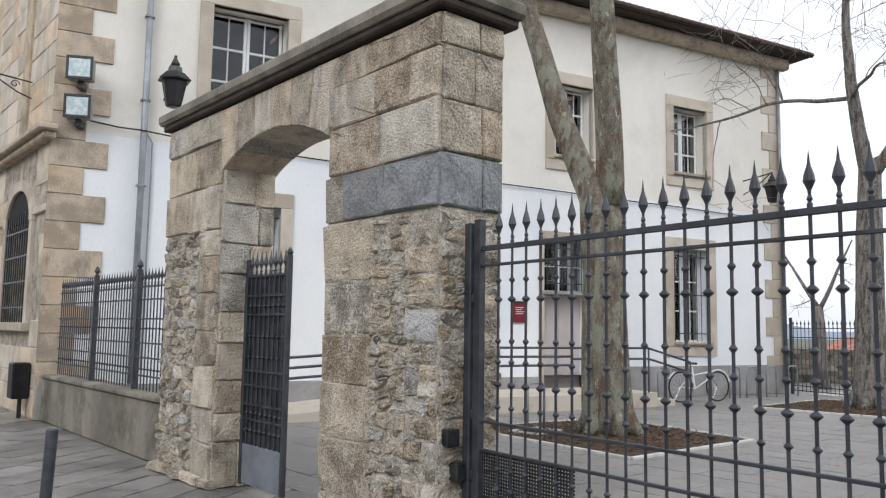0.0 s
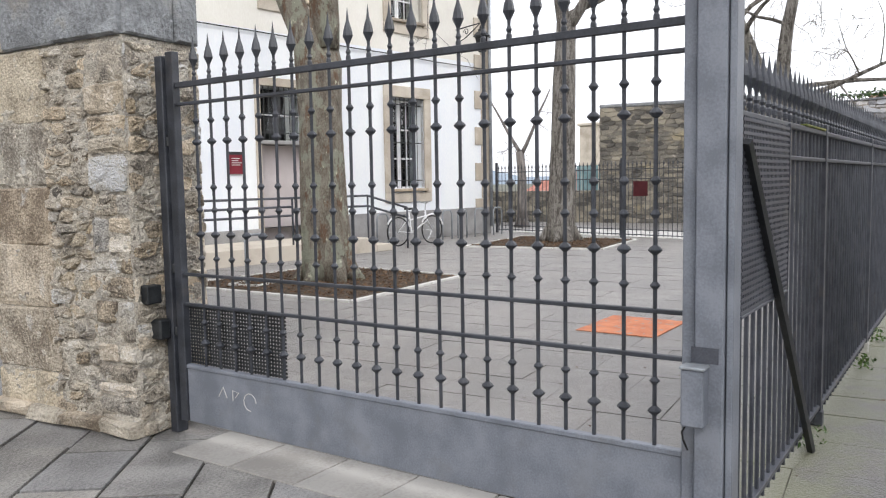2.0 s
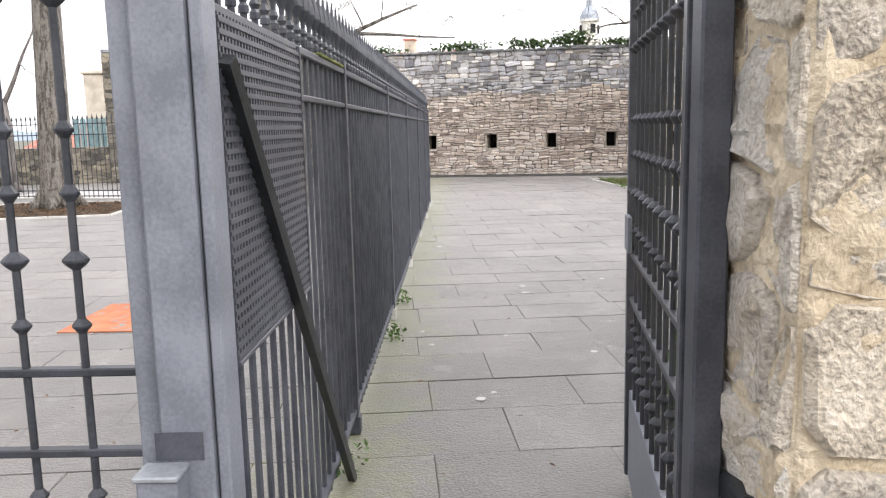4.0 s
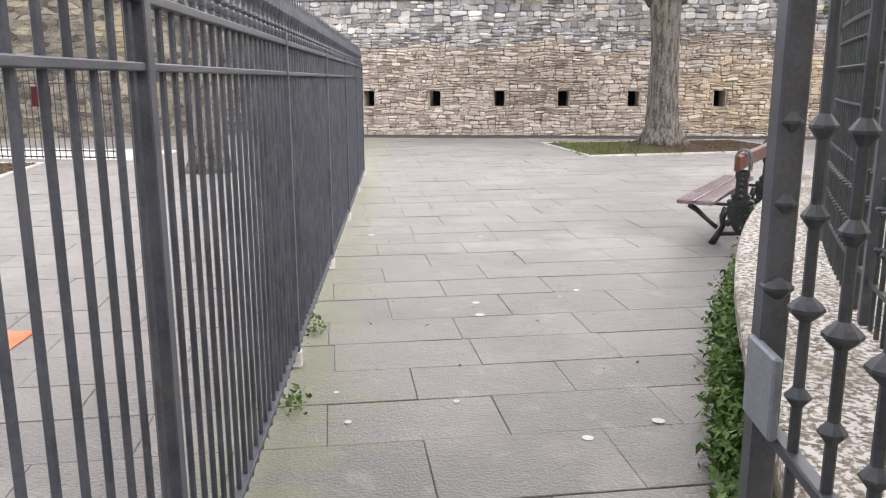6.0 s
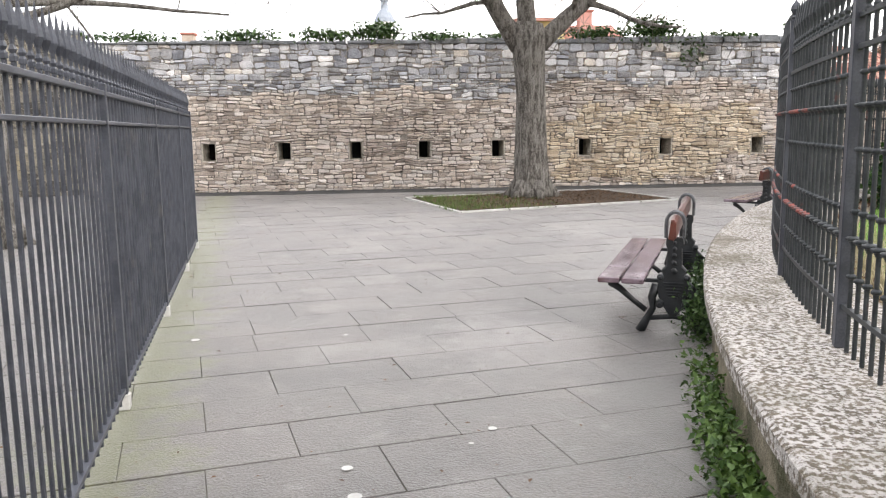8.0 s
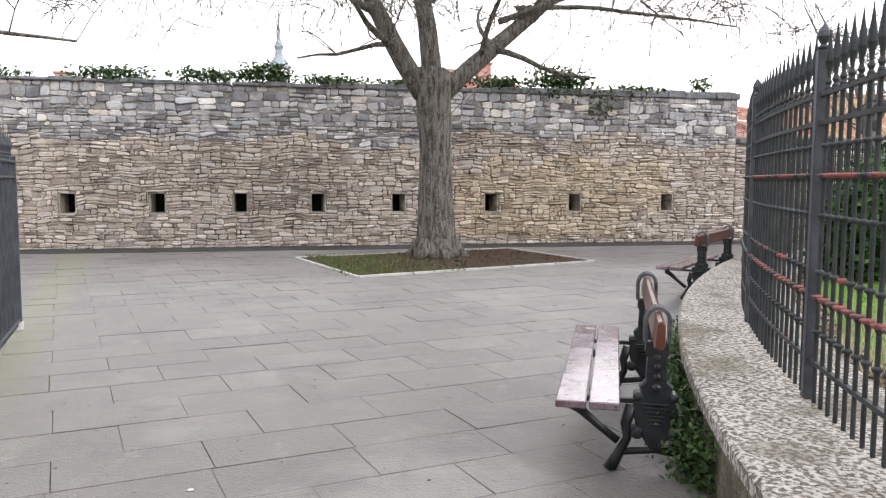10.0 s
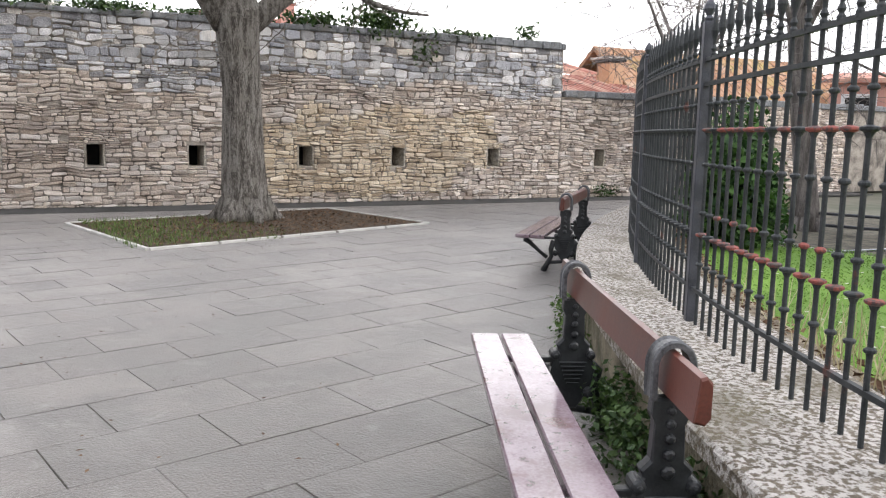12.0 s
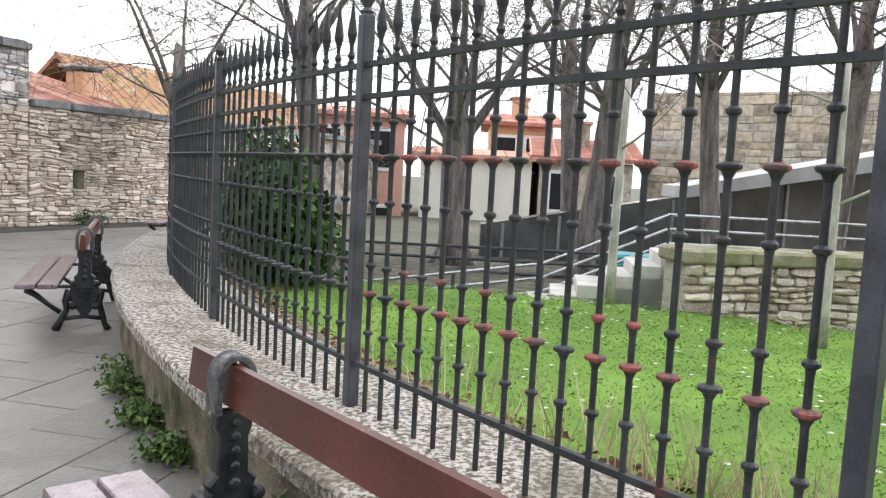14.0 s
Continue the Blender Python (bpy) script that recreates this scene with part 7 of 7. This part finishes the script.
# dark bare trees beyond the lawn
for x, y, r, h, lean, sd in ((14.75, -14.8, 0.27, 2.3, (0.03, 0.0), 21), (12.45, -15.0, 0.24, 3.0, (-0.10, 0.05), 22), (17.0, -14.0, 0.19, 3.6, (0.06, 0.1), 23), (10.4, -15.4, 0.17, 3.4, (0.08, 0.0), 24),
                             (8.6, -15.4, 0.19, 3.6, (-0.05, 0), 25), (22.0, -17.5, 0.20, 3.0, (0.12, 0.05), 27), (13.4, -19.5, 0.20, 4.0, (0.05, 0.05), 28), (7.0, -13.6, 0.2, 3.2, (0.04, 0.0), 29)):
    cx, cy = lean[0] * h, lean[1] * h
    grow = random.Random(sd + 100)
    arms = []
    for k in range(4):
        a = k * 1.571 + grow.uniform(-0.4, 0.4)
        arms.append(((cx + 0.06 * math.cos(a), cy + 0.06 * math.sin(a), h - 0.25), (0.5 * math.cos(a), 0.5 * math.sin(a), 1), grow.uniform(3.6, 4.8), r * grow.uniform(0.28, 0.38), r * 0.09))
    for k in range(6):
        a = k * 1.047 + grow.uniform(-0.4, 0.4)
        arms.append(((cx, cy, h - 0.3 + 0.25 * k), (math.cos(a), math.sin(a), grow.uniform(0.25, 0.7)), grow.uniform(2.2, 3.4), r * grow.uniform(0.12, 0.18), r * 0.05))
    tree((x, y, -0.07), [(0, 0, 0), (0, 0, 0.5), (cx * 0.5, cy * 0.5, h * 0.5), (cx, cy, h), (cx, cy, h + 1.3)], [r * 1.3, r, r * 0.9, r * 0.9, r * 0.3], arms,
         bark_dark, "dark bare tree with many crooked twigs beyond the lawn", sd, top=4, droop=0.06, density=0.58)
tree((23.0, 12.3, 0), [(0, 0, 0), (0, 0, 0.6), (0.02, 0, 1.6), (0.0, 0.05, 2.4)], [0.2, 0.16, 0.14, 0.13], [((0, 0.0, 2.3), (0.1, 0.7, 1), 2.2, 0.07, 0.02), ((0, 0, 2.3), (0, -0.6, 1), 2.2, 0.07, 0.02)], bark_dark,
     "small pollarded dark tree behind the court fence", 26, top=3, density=0.35)
for k, (p, h) in enumerate(((Vector((11.5, -9.16, 0)), 2.3), (Vector((9.8, -7.9, 0)), 2.2))):
    st = thing("sapling", pose(p.x, p.y, lawn_z(p.x, p.y) - 0.02), "pale slim sapling trunk at the edge of the lawn", "sapling")
    gs, tw = M(), M()
    rg = random.Random(200 + k)
    q = limb(gs, rg, (0, 0, 0), (0.02, 0.02, 1), h, 0.05, 0.03, 0, tw, 0, 0.012)
    branch_out(gs, tw, rg, q[0], q[1], 0, 3, 0.0, 0.35)
    part("stem", gs, bark_pale, st, smooth=True)
    tagged(part("twig_mass", tw, bark_grey, st), kind="stuff")

# ---- beyond the lawn: covered ramp, rails, wall, houses ----
pr = thing("covered_walkway", pose(14.8, -16.8, 0, 0, 0, 196.6), "grey glazed covered ramp with a pale sloping roof", "walkway")
part("roof_band", M().prism([(3.8, 1.36), (11, 2.75), (11, 3.15), (3.8, 1.58)], -0.9, 0.9, bev=0.01), zinc_pale, pr, "pale sloping roof edge")
part("dark_glazing", M().prism([(0, -1.8), (11, -1.8), (11, 2.75), (0, 0.62)], -0.3, 0.3), material("smoked_glass", two((0.05, 0.055, 0.06), (0.13, 0.135, 0.14)), rough=0.15, scale=1, bump=0, spec=0.8), pr)
for i in range(10):
    part("mullion", M().box((0.4 + i * 1.1, -0.36, -1.8), (0.46 + i * 1.1, -0.31, 0.66 + i * 0.21), 0.004), zinc, pr)
hr = thing("ramp_handrail", pose(0, 0, 0), "parallel steel handrails along the ramp", "handrail")
for dz in (0.0, -0.18, -0.36, -0.54):
    part("rail", M().tube([(6.4, -13.1, 1.2 + dz), (8.57, -12.45, 1.2 + dz), (11.06, -11.7, 1.2 + dz), (12.54, -11.25, 0.5 + dz), (14.66, -10.6, 0.15 + dz), (17.0, -11.2, 0.15 + dz)], 0.022, 6), steel, hr, smooth=True)
for dz in (0.0, 0.2, 0.4, 0.6):
    part("far_rail", M().tube([(18.5, -14.2, -0.35 + dz), (14.0, -13.9, -0.2 + dz), (9.5, -14.2, -0.1 + dz)], 0.03, 6), iron, hr, smooth=True)
for x, y, z in ((8.57, -12.45, 1.2), (9.9, -12.05, 1.2), (11.06, -11.7, 1.2), (12.54, -11.25, 0.5), (13.6, -10.9, 0.32), (14.66, -10.6, 0.15)):
    part("post", M().tube([(x, y, -1.2), (x, y, z)], 0.025, 6), iron, hr)
st = thing("outdoor_steps", pose(13.0, -9.7, -0.4, 0, 0, 190), "pale stone steps rising beside the low wall", "steps")
for i in range(8):
    part("step", M().box((i * 0.27, -0.4, 0.0), (2.16, 0.5, 0.3 + 0.12 * (i + 1)), 0.01), kerb_mat, st)
lw = solid("wall_lawn", M().box((0, 0.03, -0.8), (5.5, 0.45, 0.85), 0.02), mortar, "low stone retaining wall at the edge of the lawn", "stone wall", pose(10.82, -8.95, 0, 0, 0, 207.5), "structure")
lay(bedded_rubble(0, 5.5, 0.0, 0.85, (0.2, 0.4), (0.05, 0.12), (0.12, 0.36), 91, (0.01, 0.06), 0.014), lw, stone_wall)
mossy = material("mossy_coping_stone", two((0.22, 0.21, 0.14), (0.40, 0.37, 0.29)), rough=0.95, scale=4, fine=50, bump=0.6, bump_d=0.01, patches=[((0.15, 0.17, 0.06), (2, 2, 2), (0.48, 0.62), 0.7)])
x = -0.05
while x < 5.4:
    part("coping_stone", M().box((x + 0.005, -0.06, 0.85), (x + 0.685, 0.52, 0.99), 0.025), mossy, lw)
    x += 0.69
back = solid("wall_terrace", M().box((0, 0, -1.5), (26, 1, 5.2)), mortar, "tall pale stone terrace wall far behind the trees", "stone wall", pose(12.5, -34, 0, 0, 0, 165), "structure")
lay(rubble(0, 26, -1.0, 5.2, (0.22, 0.45), (0.35, 0.9), 92, (0.02, 0.06), 0.03), back, stone_ashlar)
for k, (x, y, s) in enumerate(((11.55, -13.2, 0.3), (10.8, -13.5, 0.3))):
    bn = thing("recycling_bin", pose(x, y, -0.9), "turquoise plastic bin by the ramp", "bin", "turquoise bins")
    part("bin_body", M().box((-s, -s, 0), (s, s, 1.35), 0.05), teal, bn)
    part("lid", M().box((-s - 0.02, -s - 0.02, 1.35), (s + 0.02, s + 0.02, 1.45), 0.04), teal, bn)


def town_house(name, m, w, d, h, wall_mat, roof_h, label, cols=3, rows=2, chimney=True, overhang=0.35, roof_mat=None):
    """A far house: body, pitched tiled roof, windows row by row."""
    t = thing(name, m, label, "house")
    part("wall", M().box((0, 0, -3), (w, d, h)), wall_mat, t)
    rf = part("roof", M().prism([(-overhang, h), (d / 2, h + roof_h), (d + overhang, h), (d + overhang, h + 0.15), (d / 2, h + roof_h + 0.18), (-overhang, h + 0.15)], -w - overhang, overhang, pose(0, 0, 0, 0, 0, 90)), (roof_mat or tile_mat), t, "red tiled pitched roof")
    tiles = M()
    n = int(w / 0.35)
    for i in range(n + 1):
        x = -overhang + (w + 2 * overhang) * i / n
        tiles.tube([(x, -overhang - 0.02, h + 0.13), (x, d / 2, h + roof_h + 0.17)], 0.04, 5)
    tagged(part("tile_ribbing", tiles, (roof_mat or tile_mat), rf), kind="stuff")
    for i in range(cols):
        for j in range(rows):
            x, z = w * (i + 0.5) / cols, h - 1.1 - j * 2.8
            wd = part("window", M().box((x - 0.55, -0.05, z - 0.85), (x + 0.55, 0.02, z + 0.75), 0.02), white_frame, t)
            # far panes are painted with the darkness of the rooms
            part("pane", M().box((x - 0.42, -0.056, z - 0.7), (x + 0.42, -0.051, z + 0.62)), shade_black, wd)
    if chimney:
        ch = part("chimney", M().box((w * 0.35, d * 0.25, h), (w * 0.35 + 0.7, d * 0.25 + 0.7, h + roof_h + 0.7), 0.02), wall_mat, t)
        part("chimney_cap", M().box((w * 0.35 - 0.08, d * 0.25 - 0.08, h + roof_h + 0.7), (w * 0.35 + 0.78, d * 0.25 + 0.78, h + roof_h + 0.82), 0.02), (roof_mat or tile_mat), ch)
    return t


OUT = lambda x, y, rz=0: EASTWALL @ pose(x, y, 0, 0, 0, rz)
town_house("orange_house", OUT(21.3, 3.9, 32), 6.0, 5.0, 3.45, orange_wall, 0.75, "orange plastered house with a red tiled roof behind the wall", 0, 0, chimney=False, overhang=0.3)
annexe = thing("annexe", OUT(19.6, 1.3), "low orange annexe with a red lean-to roof and a chimney", "house")
part("wall", M().box((0, 0, -1), (3.6, 2.5, 2.5)), orange_wall, annexe)
part("roof", M().prism([(-0.2, 2.55), (2.6, 3.25), (2.6, 3.37), (-0.2, 2.67)], -3.7, 0.1, pose(0, 0, 0, 0, 0, 90)), tile_mat, annexe, "red tiled lean-to roof")
ribs = M()
for i in range(20):
    ribs.tube([(-0.05 + i * 0.195, -0.22, 2.66), (-0.05 + i * 0.195, 2.6, 3.36)], 0.06, 6)
tagged(part("tile_ribbing", ribs, tile_mat, annexe), kind="stuff")
stack = part("chimney", M().box((3.2, 1.4, 1.5), (3.74, 2.0, 3.72), 0.015), orange_wall, annexe, "square orange plastered chimney")
part("chimney_cap", M().box((3.14, 1.34, 3.76), (3.8, 2.06, 3.83), 0.01).box((3.22, 1.42, 3.72), (3.3, 1.5, 3.76)).box((3.62, 1.86, 3.72), (3.7, 1.94, 3.76)), iron_black, stack)
part("chimney_slab", M().box((3.1, 1.3, 3.83), (3.95, 2.2, 3.90), 0.01), kerb_mat, stack)
old_tile = material("lichened_ochre_tile", two((0.36, 0.20, 0.12), (0.50, 0.30, 0.18)), rough=0.9, scale=2, fine=30, bump=0.4, vary=0.4, patches=[((0.40, 0.33, 0.13), (0.8, 0.8, 0.8), (0.5, 0.62), 0.7), ((0.55, 0.42, 0.34), (1.5, 1.5, 1.5), (0.52, 0.62), 0.6)])
town_house("tiled_house", OUT(26.6, 5.6, 0), 11, 5, 2.6, orange_wall, 2.1, "long house with a lichened ochre tile roof", 0, 0, chimney=False, roof_mat=old_tile)
town_house("yellow_house", OUT(15.4, 22, 0), 2.0, 6, 7.0, yellow_wall, 0.3, "narrow distant yellow house above the wall", 1, 1, chimney=False)
town_house("far_roof", OUT(17.6, 22, 0), 2.8, 6, 5.8, pink_wall, 1.2, "distant pink house with a red tiled roof", 3, 1)
town_house("far_roof", OUT(-6.0, 26, 0), 6.5, 9, 4.9, sandstone, 1.5, "distant tiled roof over the wall", 3, 1)
town_house("pink_house", pose(24.4, -27.6, 0, 0, 0, 203), 3.7, 6, 3.5, pink_wall, 0.4, "pink plastered house with white windows beyond the trees", 2, 2, chimney=False)
town_house("white_house", pose(20.4, -29.3, 0, 0, 0, 196), 4.1, 4, 2.2, plaster_cream, 0.25, "low white building beyond the trees", 0, 0, chimney=False)
town_house("ochre_house", pose(18.9, -33.5, 0, 0, 0, 195), 2.6, 5, 3.7, orange_wall, 0.5, "ochre house rising behind the low white one", 2, 1, chimney=True)
town_house("stone_house", pose(16.2, -30.6, 0, 0, 0, 193), 3.4, 5, 2.3, stone_ashlar, 0.75, "small stone house with a red tiled roof", 2, 1, chimney=True)
town_house("red_building", pose(40, 28, -4.0, 0, 0, -100), 7, 8, 3.2, red_hut, 0.9, "low red building beyond the court fence", 3, 1, chimney=False, roof_mat=red_hut)
town_house("far_house", pose(46, 26, -6.0, 0, 0, -100), 10, 9, 5.5, pink_wall, 1.8, "distant pink house beyond the court fence", 4, 1)
solid("tall_chimney", M().box((40, 17.0, -3), (40.9, 18.0, 4.3), 0.03).box((39.9, 16.9, 4.3), (41, 18.1, 4.45), 0.03), sandstone, "square pale chimney stack beyond the court fence", "chimney")
tp = thing("turquoise_fence", pose(28.4, 13.1, 0, 0, 0, -98), "turquoise panel fence beyond the court", "fence")
for i in range(7):
    part("panel", M().box((i * 0.24, 0, 0.9), (i * 0.24 + 0.2, 0.04, 2.0), 0.005), pale_teal, tp)
for k, (x, y, s, h) in enumerate(((8.5, 60, 1.0, 13.9),)):
    tw_ = thing("church_tower", OUT(x, y), "far slate church spire above the wall", "tower")
    part("shaft", M().box((-1.2, -1.2, -3), (1.2, 1.2, h - 4), 0.05), plaster_cream, tw_)
    part("belfry", M().lathe([(1.15, h - 4), (1.15, h - 3.9), (0.85, h - 3.8), (0.85, h - 2.4), (1.1, h - 2.3), (1.1, h - 2.1)], 8), plaster_cream, tw_)
    part("spire", M().lathe([(1.1, h - 2.1), (1.0, h - 1.7), (0.75, h - 1.2), (0.42, h - 0.8), (0.36, h - 0.2), (0.5, h + 0.1), (0.3, h + 0.5), (0.16, h + 0.9), (0.1, h + 2.5), (0.02, h + 4)], 8), slate_roof, tw_)
    for a in range(4):
        # no real opening: a near-black box painted as the shade in one
        part("bell_opening", M().box((-0.25, -1.0, h - 3.5), (0.25, -0.9, h - 2.6), m=pose(0, 0, 0, 0, 0, 90 * a + 22.5)), shade_black, tw_)
g = M()
n = 80
for i in range(n):
    a = radians(-40 + 150 * i / (n - 1))
    r = 320
    h = 16 + 9 * math.sin(i * 0.31) + 5 * math.sin(i * 0.83 + 1)
    g.v.extend([(math.cos(a) * r, math.sin(a) * r, -5), (math.cos(a) * (r + 30), math.sin(a) * (r + 30), max(3, h * 0.6))])
    if i:
        g.f.append((2 * i - 2, 2 * i, 2 * i + 1, 2 * i - 1))
solid("backdrop", g, hill_mat, "hazy blue hills on the horizon", "hills", kind="structure")
# street houses behind the walker
for k, (y, w, wm) in enumerate(((-14, 12, sandstone), (-1, 12, plaster_cream), (12, 13, sandstone))):
    town_house("street_house", pose(-12.5, y + w, 0, 0, 0, -90) @ pose(w, -8, 0, 0, 0, 180) @ pose(0, -8, 0), w, 8, 8.5, wm, 2.0, "plastered town house across the street", 4, 3)

# ---- small things on the paving ----
solid("orange_patch", M().box((7.75, 2.65, 0.002), (8.72, 3.45, 0.009)), orange_paint, "worn orange painted rectangle on the paving", "paint mark")
rm = random.Random(31)
for k in range(16):
    x, y = rm.uniform(4.5, 12), rm.uniform(-1.2, 0.7)
    if math.hypot(x - RING.x, y - RING.y) < 20.7:
        continue
    r = rm.uniform(0.014, 0.034)
    solid("pale_spot", M().lathe([(r, 0.0062), (r * 0.9, 0.0075), (0.001, 0.0078)], 9, pose(x, y, 0, 0, 0, rm.uniform(0, 90))), white_mark, "small pale round mark on a paving slab", "mark", group="pale marks on the paving")
lit = M()
for k in range(700):
    x, y = rm.uniform(3.8, 20), rm.uniform(-6, 3)
    if math.hypot(x - RING.x, y - RING.y) < 20.5:
        continue
    s = rm.uniform(0.006, 0.02)
    lit.add([(-s, 0, 0), (0, -s * 0.5, 0.003), (s, 0, 0.002), (0, s * 0.5, 0.004)], [(0, 1, 2, 3)], pose(x, y, 0.009, rm.uniform(-15, 15), rm.uniform(-15, 15), rm.uniform(0, 360)))
solid("scattered_leaves", lit, leaf_dry, "scattered bits of dry leaf on the paving", "leaves", kind="stuff")
# ---- paving slabs ----
def slab_mesh(w, d, t, seed):
    rng = random.Random(seed)
    g = M().box((-w / 2, -d / 2, -t), (w / 2, d / 2, 0), 0.0025)
    g.v = [(x + rng.uniform(-0.0025, 0.0025), y + rng.uniform(-0.0025, 0.0025), z) for x, y, z in g.v]
    return g


COURT = pose(3.45, 0.0, 0, 0, 0, 4.6)
rp = random.Random(17)
LW_ = 0.81
edges = [0.0, 0.49, 0.98, 1.47, 2.0, 2.57, 3.06, 3.6, 4.05, 4.49, 4.94]
spacing = (0.45, 0.52, 0.47, 0.48, 0.49, 0.48, 0.48, 0.48, 0.54, 0.54, 0.53, 0.53, 0.49, 0.49, 0.57, 0.49)
while edges[-1] < 25.0:
    edges.append(edges[-1] + spacing[(len(edges) - 11) % 16])
rest, near_n, shapes = M(), 0, {}
for i, (x0, x1) in enumerate(zip(edges, edges[1:])):
    x, dx = (x0 + x1) / 2, x1 - x0
    off = -0.02 - 0.405 * ((i + (x > 4.9) + (x > 8.3)) % 2) + rp.uniform(-0.02, 0.02) + LW_ / 2
    for j in range(-22, 20):
        y = j * LW_ + off
        wp = COURT @ Vector((x, y, 0))
        if wp.x < 3.75 or wp.x > 27 or wp.y > 14 or wp.y < -17 or math.hypot(wp.x - RING.x, wp.y - RING.y) < 20.0:
            continue
        m = COURT @ pose(x, y, rp.uniform(-0.002, 0.002), rp.uniform(-0.12, 0.12), rp.uniform(-0.12, 0.12), rp.uniform(-0.15, 0.15))
        v = rp.randrange(4)
        if near_n < 300 and -3.2 < wp.y < 3.2 and wp.x < 15.2 and (wp.y < 0.9 or wp.x < 8):
            near_n += 1
            if (round(dx, 3), v) not in shapes:
                shapes[round(dx, 3), v] = slab_mesh(dx - 0.005, LW_ - 0.005, 0.05, v).mesh("slab", paver)
            part("slab", shapes[round(dx, 3), v], paver, floor, m=m)
        else:
            s = slab_mesh(dx - 0.005, LW_ - 0.005, 0.03, rp.randrange(99))
            rest.add(s.v, s.f, m)
tagged(part("slabs_joined", rest, paver, floor), kind="stuff")
svar = [slab_mesh(w - 0.02, 0.42 - 0.018, 0.05, 20 + k).mesh("slab", paver_street) for k, w in enumerate((0.72, 0.85, 0.56, 0.98))]
widths = (0.72, 0.85, 0.56, 0.98)
STREET = pose(0, 5, 0, 0, 0, 38)
for i in range(-30, 37):
    x = -16 + rp.uniform(0, 0.9)
    while x < 16:
        k = rp.randrange(4)
        m = STREET @ pose(x + widths[k] / 2, i * 0.42, rp.uniform(-0.003, 0.004), rp.uniform(-0.25, 0.25), rp.uniform(-0.25, 0.25), rp.uniform(-0.3, 0.3))
        x += widths[k]
        px, py = m.translation.x, m.translation.y
        edge = 3.42 - 0.067 * (py - 4.26) if py > 4.2 else 3.3
        if px > edge + 0.55 or px < -3.4 or py < -4.5 or py > 20:
            continue
        part("slab", svar[k], paver_street, pavement, m=m)
for j in range(9):            # pale threshold stones under the gate
    part("threshold_stone", slab_mesh(0.42, 0.46, 0.05, 40 + j).mesh("threshold_stone", threshold_mat), paver, pavement, m=pose(3.55, -0.1 + j * 0.47, 0.006))
